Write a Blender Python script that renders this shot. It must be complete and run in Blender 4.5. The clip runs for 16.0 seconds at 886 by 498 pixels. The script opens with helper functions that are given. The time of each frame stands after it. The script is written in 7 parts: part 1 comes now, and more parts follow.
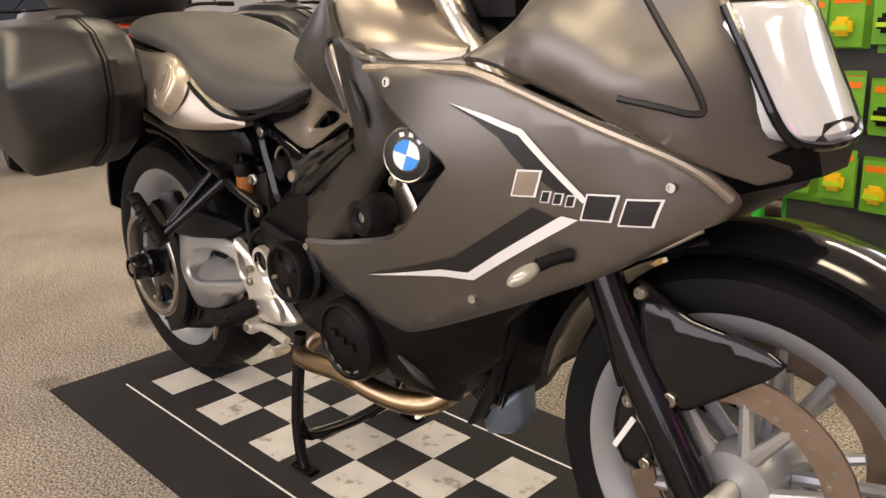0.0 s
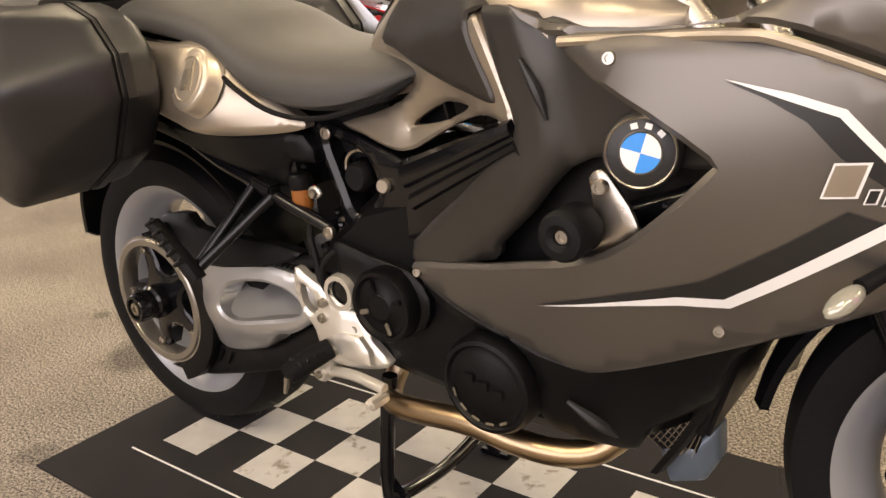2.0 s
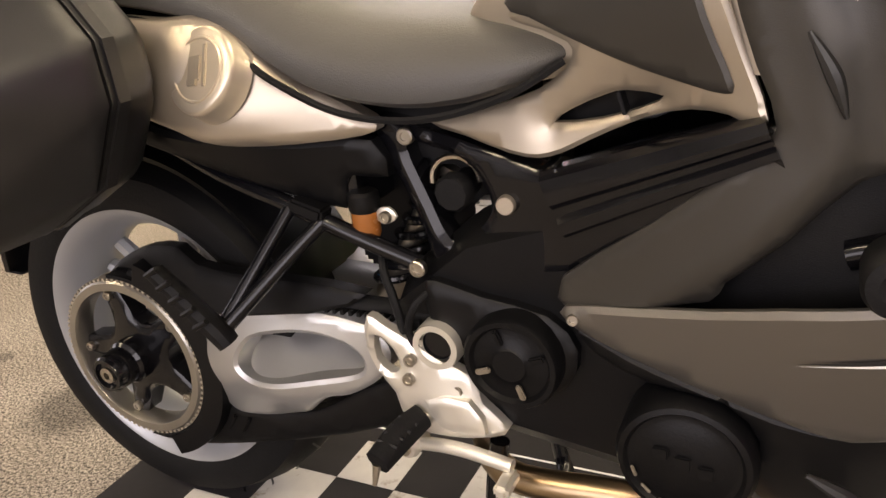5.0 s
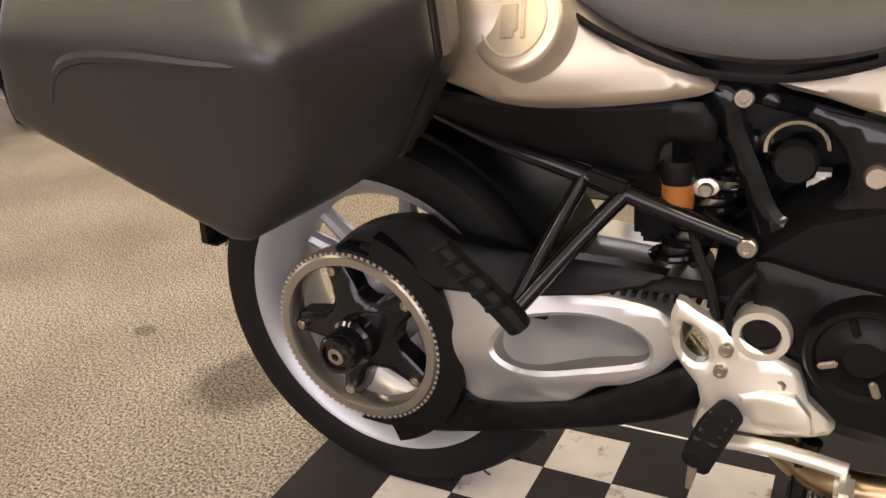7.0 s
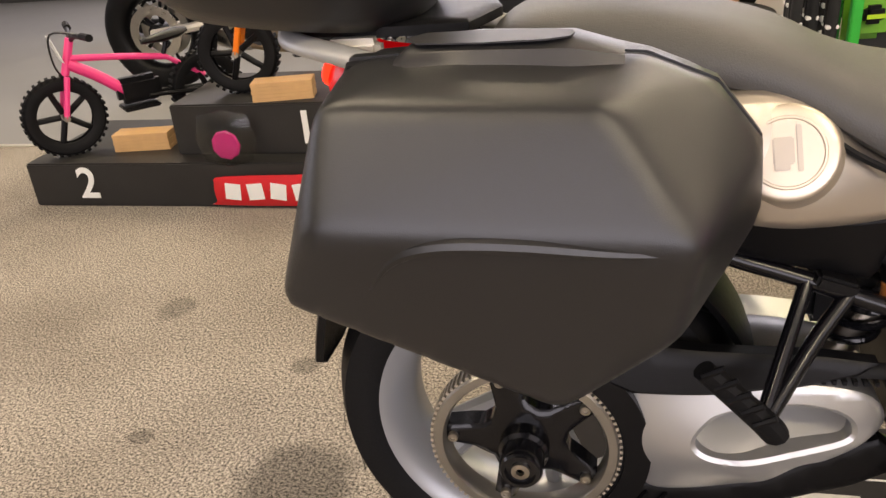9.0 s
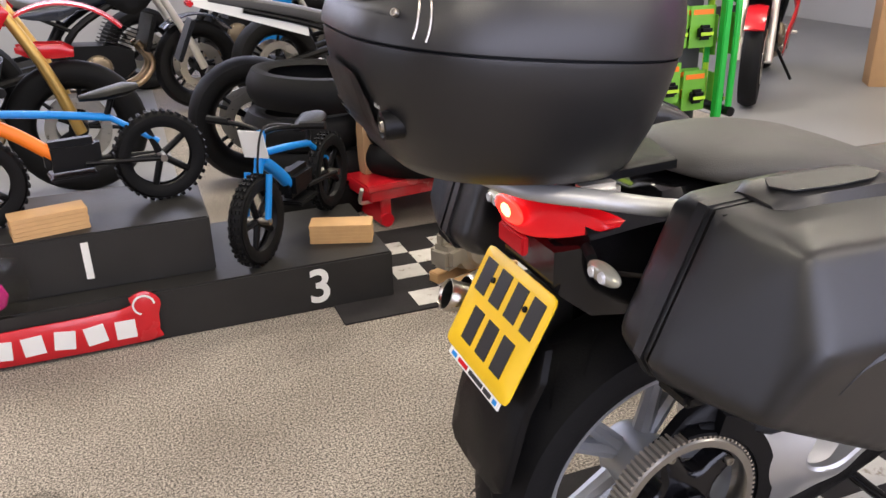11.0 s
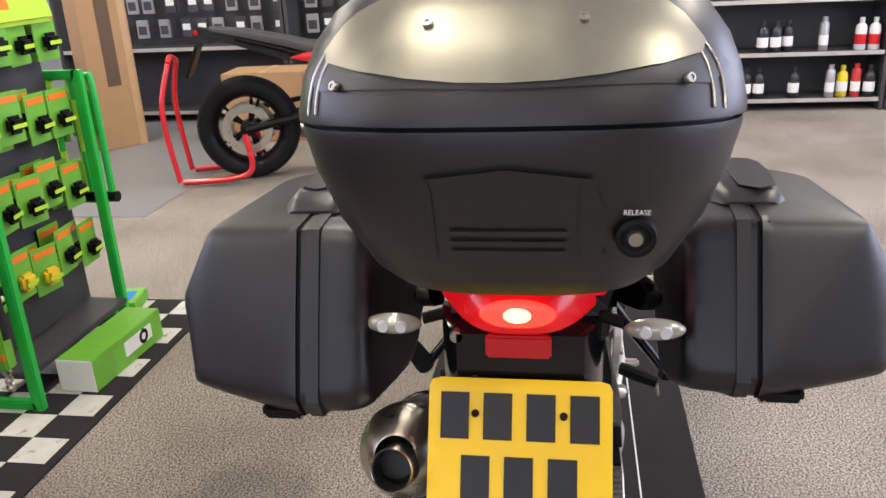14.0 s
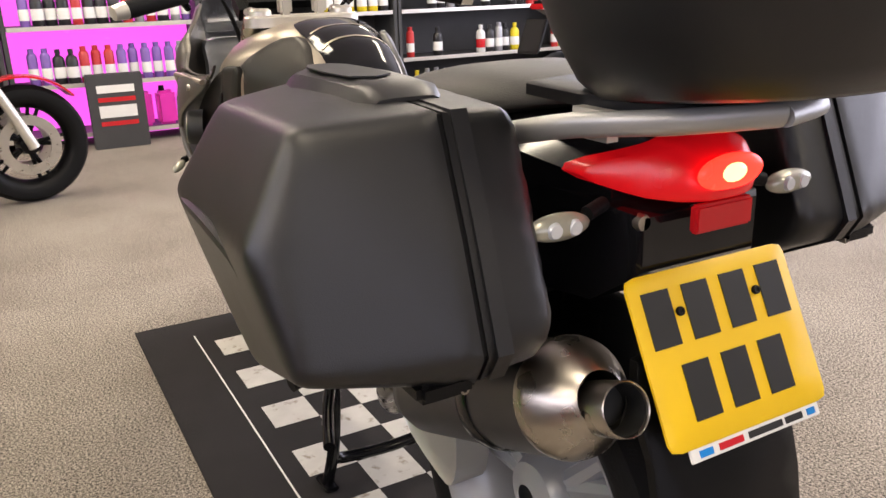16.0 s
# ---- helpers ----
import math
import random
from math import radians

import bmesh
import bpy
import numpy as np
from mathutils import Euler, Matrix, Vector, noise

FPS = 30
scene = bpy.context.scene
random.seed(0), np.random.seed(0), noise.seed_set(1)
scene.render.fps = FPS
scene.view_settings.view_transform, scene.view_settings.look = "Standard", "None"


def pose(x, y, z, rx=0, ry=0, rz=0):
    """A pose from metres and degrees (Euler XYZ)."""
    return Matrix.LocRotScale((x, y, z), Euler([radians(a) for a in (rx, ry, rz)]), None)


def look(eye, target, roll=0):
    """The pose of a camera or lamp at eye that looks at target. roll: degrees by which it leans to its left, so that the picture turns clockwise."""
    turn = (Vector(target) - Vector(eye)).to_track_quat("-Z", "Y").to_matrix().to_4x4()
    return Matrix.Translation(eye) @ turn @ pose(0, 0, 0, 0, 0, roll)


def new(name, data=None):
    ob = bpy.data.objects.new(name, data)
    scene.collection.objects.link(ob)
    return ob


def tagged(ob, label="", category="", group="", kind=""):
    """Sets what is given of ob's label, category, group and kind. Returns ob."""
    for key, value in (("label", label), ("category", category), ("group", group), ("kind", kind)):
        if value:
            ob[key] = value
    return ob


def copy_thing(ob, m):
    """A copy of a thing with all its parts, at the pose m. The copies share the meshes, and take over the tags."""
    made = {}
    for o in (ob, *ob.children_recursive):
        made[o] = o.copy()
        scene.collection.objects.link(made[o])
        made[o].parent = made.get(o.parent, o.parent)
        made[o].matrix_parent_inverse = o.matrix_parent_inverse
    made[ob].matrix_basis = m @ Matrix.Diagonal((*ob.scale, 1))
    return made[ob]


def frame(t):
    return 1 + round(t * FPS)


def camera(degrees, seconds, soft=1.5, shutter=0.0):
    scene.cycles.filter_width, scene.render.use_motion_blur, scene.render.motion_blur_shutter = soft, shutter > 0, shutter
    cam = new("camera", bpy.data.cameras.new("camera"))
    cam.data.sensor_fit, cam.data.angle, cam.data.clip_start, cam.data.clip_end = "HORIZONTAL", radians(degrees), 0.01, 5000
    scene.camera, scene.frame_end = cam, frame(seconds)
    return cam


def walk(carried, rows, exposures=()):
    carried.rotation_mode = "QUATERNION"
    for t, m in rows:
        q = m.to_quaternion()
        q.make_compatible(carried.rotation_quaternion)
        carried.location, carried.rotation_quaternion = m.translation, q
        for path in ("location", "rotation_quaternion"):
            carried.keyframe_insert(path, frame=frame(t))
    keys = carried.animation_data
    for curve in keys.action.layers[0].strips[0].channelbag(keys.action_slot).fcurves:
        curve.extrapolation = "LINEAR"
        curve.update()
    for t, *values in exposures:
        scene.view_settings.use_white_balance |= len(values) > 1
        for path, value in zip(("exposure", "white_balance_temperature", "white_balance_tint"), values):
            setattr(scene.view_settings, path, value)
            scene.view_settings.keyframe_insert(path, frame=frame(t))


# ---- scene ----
import mathutils
import mathutils.bvhtree
import mathutils.geometry
cam = camera(57.4, 16.0, soft=1.5)
PATH = [
    (0, (1.924, -0.959, 0.913), (0.538, 0.367, 0.346), -2.6),
    (0.5, (1.803, -1.017, 0.93), (0.45, 0.352, 0.385), -2.4),
    (1, (1.687, -1.043, 0.921), (0.388, 0.373, 0.364), -2.4),
    (1.5, (1.577, -1.027, 0.912), (0.329, 0.428, 0.341), -3.7),
    (2, (1.457, -1.008, 0.905), (0.276, 0.484, 0.289), -4.8),
    (2.5, (1.386, -1.001, 0.882), (0.247, 0.501, 0.213), -4.6),
    (3, (1.315, -0.999, 0.862), (0.207, 0.512, 0.163), -4.8),
    (3.2, (1.282, -0.992, 0.865), (0.193, 0.532, 0.165), -5.1),
    (5.3, (0.93, -0.914, 0.932), (0.09, 0.734, 0.171), -5.6),
    (5.5, (0.894, -0.915, 0.928), (0.055, 0.729, 0.157), -5.3),
    (6, (0.813, -0.928, 0.911), (-0.048, 0.693, 0.117), -4.6),
    (6.5, (0.731, -0.946, 0.906), (-0.169, 0.647, 0.099), -5.1),
    (7, (0.645, -0.978, 0.92), (-0.266, 0.613, 0.119), -5.8),
    (7.5, (0.542, -1.008, 0.934), (-0.346, 0.595, 0.134), -5.6),
    (8, (0.434, -1.039, 0.966), (-0.386, 0.588, 0.14), -4.9),
    (8.5, (0.301, -1.054, 1.048), (-0.343, 0.626, 0.174), -5.4),
    (10.8, (-0.667, -1.041, 1.235), (-0.120, 0.710, 0.439), -1.4),
    (11, (-0.747, -0.994, 1.260), (-0.094, 0.729, 0.482), -1.4),
    (11.5, (-0.891, -0.858, 1.284), (0.044, 0.742, 0.531), -1.3),
    (12, (-0.992, -0.698, 1.310), (0.207, 0.737, 0.600), -1.3),
    (12.5, (-1.069, -0.542, 1.343), (0.396, 0.641, 0.669), -1.6),
    (13, (-1.156, -0.388, 1.351), (0.488, 0.523, 0.667), -1.8),
    (13.5, (-1.174, -0.228, 1.293), (0.594, 0.409, 0.609), -1.9),
    (14, (-1.137, -0.054, 1.261), (0.713, 0.260, 0.569), -2.9),
    (14.5, (-1.183, 0.163, 1.203), (0.699, 0.144, 0.529), -1.3),
    (15, (-1.149, 0.343, 1.152), (0.714, 0.094, 0.467), -2.1),
    (15.5, (-1.000, 0.493, 1.109), (0.811, -0.038, 0.448), -2.4),
    (16, (-0.814, 0.639, 1.041), (0.851, -0.270, 0.408), -1.6),
]
walk(cam, [(t, look(eye, target, roll)) for t, eye, target, roll in PATH],
     [(0, -0.45, 7200, 8), (1, -0.45, 7600, 8), (3, -0.3, 7500, 8), (6, -0.25, 7400, 8), (8.5, -0.33, 7300, 8), (11, -0.2, 6000, 9), (12.5, -0.45, 6100, 10), (14.5, -0.25, 5800, 8), (16, -0.32, 6400, 9)])

# ---- light ----
world = bpy.data.worlds.new("world")
scene.world = world
world.use_nodes = True
world.node_tree.nodes["Background"].inputs[0].default_value = (0.55, 0.62, 0.75, 1)
world.node_tree.nodes["Background"].inputs[1].default_value = 0.1


def area_lamp(name, m, sx, sy, watts, col):
    d = bpy.data.lights.new(name, "AREA")
    d.shape, d.size, d.size_y, d.energy, d.color = "RECTANGLE", sx, sy, watts, col
    ob = new(name, d)
    ob.matrix_basis = m
    return ob


WARM, COOL = (1.0, 0.86, 0.66), (0.88, 0.84, 1.0)
LAMPS = [(-3.2, -1.9, 40), (-0.9, -1.9, 48), (1.6, -1.9, 52), (-3.2, 1.0, 30), (-0.9, 0.6, 30), (1.6, 0.6, 44), (4.0, 0.6, 52), (4.0, -2.2, 52), (-0.9, 3.2, 66), (1.6, 3.2, 66), (4.0, 3.2, 62), (-3.2, 3.6, 66)]
for lx, ly, watts in LAMPS:
    area_lamp("ceiling_lamp", pose(lx, ly, 2.93), 1.2, 0.3, watts, WARM)
# daylight through the shop windows
area_lamp("window_daylight", pose(2.1, -4.4, 1.72, 90, 0, 0), 8.0, 2.1, 320, COOL)
area_lamp("window_daylight", pose(-6.9, 1.0, 1.6, 90, 0, -90), 5.0, 1.9, 90, COOL)
area_lamp("window_daylight", pose(-0.5, 6.9, 2.3, -90, 0, 0), 9.0, 0.9, 240, COOL)


# ---- materials ----
def surf(name, col, rough=0.5, metal=0.0, var=0.12, scale=8.0, bump=0.0, bscale=300.0, coat=0.0, rvar=0.08, spec=0.5):
    m = bpy.data.materials.new(name)
    m.use_nodes = True
    n, l = m.node_tree.nodes, m.node_tree.links
    p = n["Principled BSDF"]
    tc, nz, mx = n.new("ShaderNodeTexCoord"), n.new("ShaderNodeTexNoise"), n.new("ShaderNodeMix")
    mx.data_type = "RGBA"
    nz.inputs["Scale"].default_value, nz.inputs["Detail"].default_value = scale, 6
    l.new(tc.outputs["Object"], nz.inputs["Vector"])
    mx.inputs[6].default_value = (*[c * (1 - var) for c in col], 1)
    mx.inputs[7].default_value = (*[min(1, c * (1 + var)) for c in col], 1)
    l.new(nz.outputs["Fac"], mx.inputs[0])
    l.new(mx.outputs[2], p.inputs["Base Color"])
    mr = n.new("ShaderNodeMapRange")
    mr.inputs["To Min"].default_value, mr.inputs["To Max"].default_value = max(0.02, rough - rvar), min(1, rough + rvar)
    l.new(nz.outputs["Fac"], mr.inputs["Value"])
    l.new(mr.outputs[0], p.inputs["Roughness"])
    p.inputs["Metallic"].default_value = metal
    p.inputs["Specular IOR Level"].default_value = spec
    p.inputs["Coat Weight"].default_value = coat
    p.inputs["Coat Roughness"].default_value = 0.06
    if bump:
        fine, bp = n.new("ShaderNodeTexNoise"), n.new("ShaderNodeBump")
        fine.inputs["Scale"].default_value, fine.inputs["Detail"].default_value = bscale, 3
        bp.inputs["Strength"].default_value, bp.inputs["Distance"].default_value = bump, 0.002
        l.new(tc.outputs["Object"], fine.inputs["Vector"])
        l.new(fine.outputs["Fac"], bp.inputs["Height"])
        l.new(bp.outputs[0], p.inputs["Normal"])
    return m


def glow(name, col, power):
    m = surf(name, col, 0.25)
    p = m.node_tree.nodes["Principled BSDF"]
    p.inputs["Emission Color"].default_value, p.inputs["Emission Strength"].default_value = (*col, 1), power
    return m


def glassy(name, col, rough=0.05, trans=1.0):
    m = surf(name, col, rough, rvar=0.02)
    p = m.node_tree.nodes["Principled BSDF"]
    p.inputs["Transmission Weight"].default_value, p.inputs["IOR"].default_value = trans, 1.3
    return m


GREY = surf("graphite_paint", (0.16, 0.148, 0.132), 0.36, 0.75, 0.05, 3, 0.04, 900, 0.0)
SILVERP = surf("champagne_paint", (0.42, 0.37, 0.30), 0.34, 0.8, 0.05, 3, 0.04, 900)
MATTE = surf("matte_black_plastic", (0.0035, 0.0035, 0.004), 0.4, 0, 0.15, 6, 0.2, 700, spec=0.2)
INNER = surf("dark_graphite_plastic", (0.048, 0.045, 0.04), 0.34, 0.5, 0.08, 4, 0.1, 800)
CASE = surf("satin_black_case", (0.008, 0.008, 0.0085), 0.38, 0, 0.1, 5, 0.15, 900, spec=0.62)
CASEG = surf("satin_grey_lid", (0.032, 0.031, 0.031), 0.34, 0.3, 0.08, 5, 0.12, 900)
GLOSS = surf("gloss_black", (0.005, 0.005, 0.006), 0.12, 0, 0.1, 5, 0, 0, 0.25, spec=0.3)
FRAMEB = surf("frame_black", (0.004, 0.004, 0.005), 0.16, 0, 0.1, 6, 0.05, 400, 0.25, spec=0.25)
SEAT = surf("seat_vinyl", (0.05, 0.048, 0.045), 0.52, 0, 0.12, 4, 0.35, 500, spec=0.5)
RUBBER = surf("tyre_rubber", (0.006, 0.006, 0.0065), 0.6, 0, 0.25, 12, 0.3, 250, spec=0.15)
RIM = surf("silver_rim_paint", (0.36, 0.37, 0.385), 0.35, 0.5, 0.06, 6)
CAST = surf("silver_casting", (0.5, 0.5, 0.49), 0.36, 0.75, 0.08, 7, 0.05, 500)
STEEL = surf("brushed_steel", (0.50, 0.46, 0.40), 0.28, 1.0, 0.12, 20, 0.1, 600)
ALU = surf("aluminium", (0.72, 0.69, 0.62), 0.34, 0.7, 0.1, 12, 0.08, 500)
BOLT = surf("bolt_steel", (0.42, 0.39, 0.34), 0.32, 1.0, 0.1, 60)
BRONZE = surf("heated_pipe", (0.42, 0.31, 0.19), 0.3, 1.0, 0.25, 14)
DISC = surf("brake_disc_steel", (0.36, 0.28, 0.22), 0.38, 0.9, 0.2, 40)
ENGB = surf("engine_black", (0.0035, 0.0035, 0.004), 0.4, 0.1, 0.2, 14, 0.15, 350, spec=0.2)
BRUSHED = surf("brushed_plate", (0.3, 0.285, 0.23), 0.36, 0.85, 0.05, 90, 0.05, 900)
RED_LENS = glow("tail_lens", (0.6, 0.004, 0.008), 0.45)
RED_LAMP = glow("tail_lamp", (1.0, 0.02, 0.01), 5.0)
RED_HOT = glow("tail_lamp_centre", (1.0, 0.3, 0.12), 7.0)
RED_DARK = surf("red_reflector", (0.5, 0.01, 0.015), 0.2, 0, 0.1, 30)
CLEAR = surf("clear_lens", (0.42, 0.41, 0.34), 0.15, 0.4, 0.15, 60, 0.4, 120)
# Pale, mostly diffuse base colour also stands in for a bright window's reflection.
HEADL = surf("headlamp_reflector", (0.7, 0.73, 0.77), 0.1, 0.3, 0.05, 20)
SCREEN = glassy("tinted_screen", (0.75, 0.76, 0.78), 0.04)
YELLOW = surf("yellow_plate", (0.86, 0.56, 0.006), 0.4, 0, 0.03, 20)
INK = surf("black_ink", (0.012, 0.012, 0.012), 0.45)
WHITE = surf("white_print", (0.78, 0.78, 0.76), 0.45, 0, 0.04, 20)
BLUE = surf("badge_blue", (0.02, 0.25, 0.75), 0.25, 0, 0.04, 20)
AMBER = surf("amber_fluid", (0.26, 0.095, 0.025), 0.25, 0, 0.2, 30)
REDP = surf("red_paint", (0.55, 0.012, 0.02), 0.25, 0, 0.08, 8, 0, 0, 0.4)
WHITEP = surf("white_paint", (0.72, 0.72, 0.68), 0.3, 0, 0.05, 8, 0, 0, 0.3)
GREENP = surf("green_paint", (0.03, 0.42, 0.05), 0.4, 0, 0.06, 8)
GREENC = surf("green_card", (0.16, 0.42, 0.035), 0.45, 0, 0.2, 25)
LIME = surf("lime_print", (0.45, 0.7, 0.03), 0.4, 0, 0.05, 10)
ORANGE = surf("orange_plastic", (0.85, 0.2, 0.01), 0.4, 0, 0.06, 10)
BLUEP = surf("blue_plastic", (0.01, 0.22, 0.65), 0.35, 0, 0.06, 10)
PINK = surf("pink_paint", (0.8, 0.05, 0.22), 0.35, 0, 0.06, 10)
CARD = surf("cardboard", (0.42, 0.26, 0.13), 0.8, 0, 0.12, 9, 0.15, 120)
WOOD = surf("pine_wood", (0.55, 0.34, 0.15), 0.6, 0, 0.2, 16, 0.15, 90)
PODB = surf("podium_black_paint", (0.022, 0.021, 0.02), 0.5, 0, 0.3, 7, 0.2, 90, spec=0.3)
WALLM = surf("wall_paint", (0.5, 0.5, 0.5), 0.8, 0, 0.04, 2, 0.1, 60)
CEIL = surf("ceiling_tiles", (0.8, 0.78, 0.77), 0.9, 0, 0.04, 2, 0.1, 60)
SHELFM = surf("dark_shelf", (0.06, 0.06, 0.062), 0.5, 0, 0.2, 6, spec=0.25)
MATW = surf("mat_white_check", (0.55, 0.53, 0.5), 0.85, 0, 0.2, 18, 0.4, 500)


def soil(m, col, scale, lo, hi):
    """Brown spills and scuffs over a print, other on every piece."""
    n, l = m.node_tree.nodes, m.node_tree.links
    p = n["Principled BSDF"]
    base = p.inputs["Base Color"].links[0].from_socket
    tc, oi, add, nz, mr, mx = (n.new("ShaderNode" + k) for k in ("TexCoord", "ObjectInfo", "VectorMath", "TexNoise", "MapRange", "Mix"))
    sc = n.new("ShaderNodeMath")
    sc.operation, sc.inputs[1].default_value = "MULTIPLY", 40.0
    l.new(oi.outputs["Random"], sc.inputs[0])
    l.new(tc.outputs["Object"], add.inputs[0])
    l.new(sc.outputs[0], add.inputs[1])
    l.new(add.outputs[0], nz.inputs["Vector"])
    nz.inputs["Scale"].default_value, nz.inputs["Detail"].default_value, nz.inputs["Roughness"].default_value = scale, 5, 0.62
    mr.inputs["From Min"].default_value, mr.inputs["From Max"].default_value = lo, hi
    mr.inputs["To Max"].default_value = 0.8
    l.new(nz.outputs["Fac"], mr.inputs["Value"])
    mx.data_type = "RGBA"
    l.new(mr.outputs[0], mx.inputs[0])
    l.new(base, mx.inputs[6])
    mx.inputs[7].default_value = (*col, 1)
    l.new(mx.outputs[2], p.inputs["Base Color"])


soil(MATW, (0.2, 0.15, 0.1), 22, 0.58, 0.68)
MATB = surf("mat_black", (0.028, 0.026, 0.027), 0.9, 0, 0.3, 9, 0.5, 500, spec=0.15)
MAG = glow("magenta_light_panel", (1.0, 0.12, 0.85), 1.3)
BAGM = glassy("clear_bag", (0.8, 0.82, 0.8), 0.12)
ENGALU = surf("old_engine_alloy", (0.30, 0.27, 0.22), 0.6, 0.5, 0.35, 14, 0.4, 80)
RUST = surf("rusty_iron", (0.10, 0.06, 0.045), 0.75, 0.2, 0.4, 18, 0.4, 90)


STAINS = [(-0.5, 0.1, 0.12, 0.5), (-0.62, 0.5, 0.04, 0.6), (-1.1, 0.75, 0.06, 0.7), (-0.25, -0.35, 0.05, 0.7), (-0.9, 0.2, 0.03, 0.6), (0.4, 0.75, 0.2, 0.7), (1.3, 1.0, 0.25, 0.75)]


def carpet():
    m = bpy.data.materials.new("floor_carpet")
    m.use_nodes = True
    n, l = m.node_tree.nodes, m.node_tree.links
    p = n["Principled BSDF"]
    tc = n.new("ShaderNodeTexCoord")
    grain, blot, mix, mix2, bp = n.new("ShaderNodeTexNoise"), n.new("ShaderNodeTexNoise"), n.new("ShaderNodeMix"), n.new("ShaderNodeMix"), n.new("ShaderNodeBump")
    mix.data_type = mix2.data_type = "RGBA"
    grain.inputs["Scale"].default_value, grain.inputs["Detail"].default_value = 165, 6
    grain.inputs["Roughness"].default_value = 0.85
    blot.inputs["Scale"].default_value, blot.inputs["Detail"].default_value = 1.7, 5
    ramp = n.new("ShaderNodeValToRGB")
    ramp.color_ramp.elements[0].position, ramp.color_ramp.elements[1].position = 0.43, 0.58
    ramp.color_ramp.elements[0].color, ramp.color_ramp.elements[1].color = (0.035, 0.031, 0.027, 1), (0.56, 0.50, 0.43, 1)
    for nd in (grain, blot):
        l.new(tc.outputs["Object"], nd.inputs["Vector"])
    l.new(grain.outputs["Fac"], ramp.inputs[0])
    mix.blend_type = "MULTIPLY"
    mix.inputs[0].default_value = 0.7
    r2 = n.new("ShaderNodeValToRGB")
    r2.color_ramp.elements[0].position, r2.color_ramp.elements[1].position = 0.3, 0.62
    r2.color_ramp.elements[0].color, r2.color_ramp.elements[1].color = (0.55, 0.53, 0.5, 1), (1, 1, 1, 1)
    l.new(blot.outputs["Fac"], r2.inputs[0])
    l.new(ramp.outputs[0], mix.inputs[6])
    l.new(r2.outputs[0], mix.inputs[7])
    # spilt-oil stains, ragged at the rim
    warp = n.new("ShaderNodeTexNoise")
    warp.inputs["Scale"].default_value = 14
    l.new(tc.outputs["Object"], warp.inputs["Vector"])
    last = mix.outputs[2]
    for sx, sy, rad, dark in STAINS:
        dist, add, mr, mul = n.new("ShaderNodeVectorMath"), n.new("ShaderNodeMath"), n.new("ShaderNodeMapRange"), n.new("ShaderNodeMix")
        dist.operation, add.operation = "DISTANCE", "MULTIPLY_ADD"
        dist.inputs[1].default_value = (sx, sy, 0)
        l.new(tc.outputs["Object"], dist.inputs[0])
        l.new(warp.outputs["Fac"], add.inputs[0])
        add.inputs[1].default_value = rad * 0.7
        l.new(dist.outputs["Value"], add.inputs[2])
        mr.inputs["From Min"].default_value, mr.inputs["From Max"].default_value = rad * 1.1, rad * 1.5
        mr.inputs["To Min"].default_value, mr.inputs["To Max"].default_value = dark, 1
        l.new(add.outputs[0], mr.inputs["Value"])
        mul.data_type, mul.blend_type = "RGBA", "MULTIPLY"
        mul.inputs[0].default_value = 1
        l.new(last, mul.inputs[6])
        l.new(mr.outputs[0], mul.inputs[7])
        last = mul.outputs[2]
    l.new(last, p.inputs["Base Color"])
    p.inputs["Roughness"].default_value = 0.92
    p.inputs["Specular IOR Level"].default_value = 0.2
    bp.inputs["Strength"].default_value, bp.inputs["Distance"].default_value = 0.3, 0.002
    l.new(grain.outputs["Fac"], bp.inputs["Height"])
    l.new(bp.outputs[0], p.inputs["Normal"])
    return m


CARPET = carpet()
LINO = surf("grey_lino", (0.22, 0.22, 0.22), 0.45, 0, 0.12, 3, 0.05, 60)


# ---- mesh tools ----
def finish(bm, smooth=True, angle=40):
    bmesh.ops.remove_doubles(bm, verts=bm.verts, dist=1e-5)
    bmesh.ops.recalc_face_normals(bm, faces=bm.faces)
    for f in bm.faces:
        f.smooth = smooth
    if smooth:
        lim = radians(angle)
        for e in bm.edges:
            if len(e.link_faces) == 2 and e.calc_face_angle(0) > lim:
                e.smooth = False


def part(name, bm, material, parent=None, label="", smooth=True, angle=40):
    finish(bm, smooth, angle)
    me = bpy.data.meshes.new(name)
    bm.to_mesh(me)
    bm.free()
    me.materials.append(material)
    ob = new(name, me)
    if parent is not None:
        ob.parent = parent
    if label:
        tagged(ob, label)
    return ob


def share(name, ob, parent, m):
    """Another object on the same mesh."""
    o = new(name, ob.data)
    o.parent = parent
    o.matrix_basis = m
    return o


def thing(name, label, category, m=None, group=""):
    e = new(name)
    e.empty_display_size = 0.1
    if m is not None:
        e.matrix_basis = m
    return tagged(e, label, category, group)


def join(*bms):
    out = bms[0]
    for b in bms[1:]:
        me = bpy.data.meshes.new("tmp")
        b.to_mesh(me)
        out.from_mesh(me)
        bpy.data.meshes.remove(me)
        b.free()
    return out


def curve(pts, n=6, closed=False):
    """A smooth line through points of two or three numbers."""
    p = [np.array(q, float) for q in pts]
    k, out = len(p), []
    for i in range(k if closed else k - 1):
        a, b, c, d = (p[(i - 1) % k], p[i], p[(i + 1) % k], p[(i + 2) % k]) if closed else (p[max(i - 1, 0)], p[i], p[i + 1], p[min(i + 2, k - 1)])
        for j in range(n):
            t = j / n
            out.append(0.5 * (2 * b + (c - a) * t + (2 * a - 5 * b + 4 * c - d) * t**2 + (3 * b - a - 3 * c + d) * t**3))
    if not closed:
        out.append(p[-1])
    return out


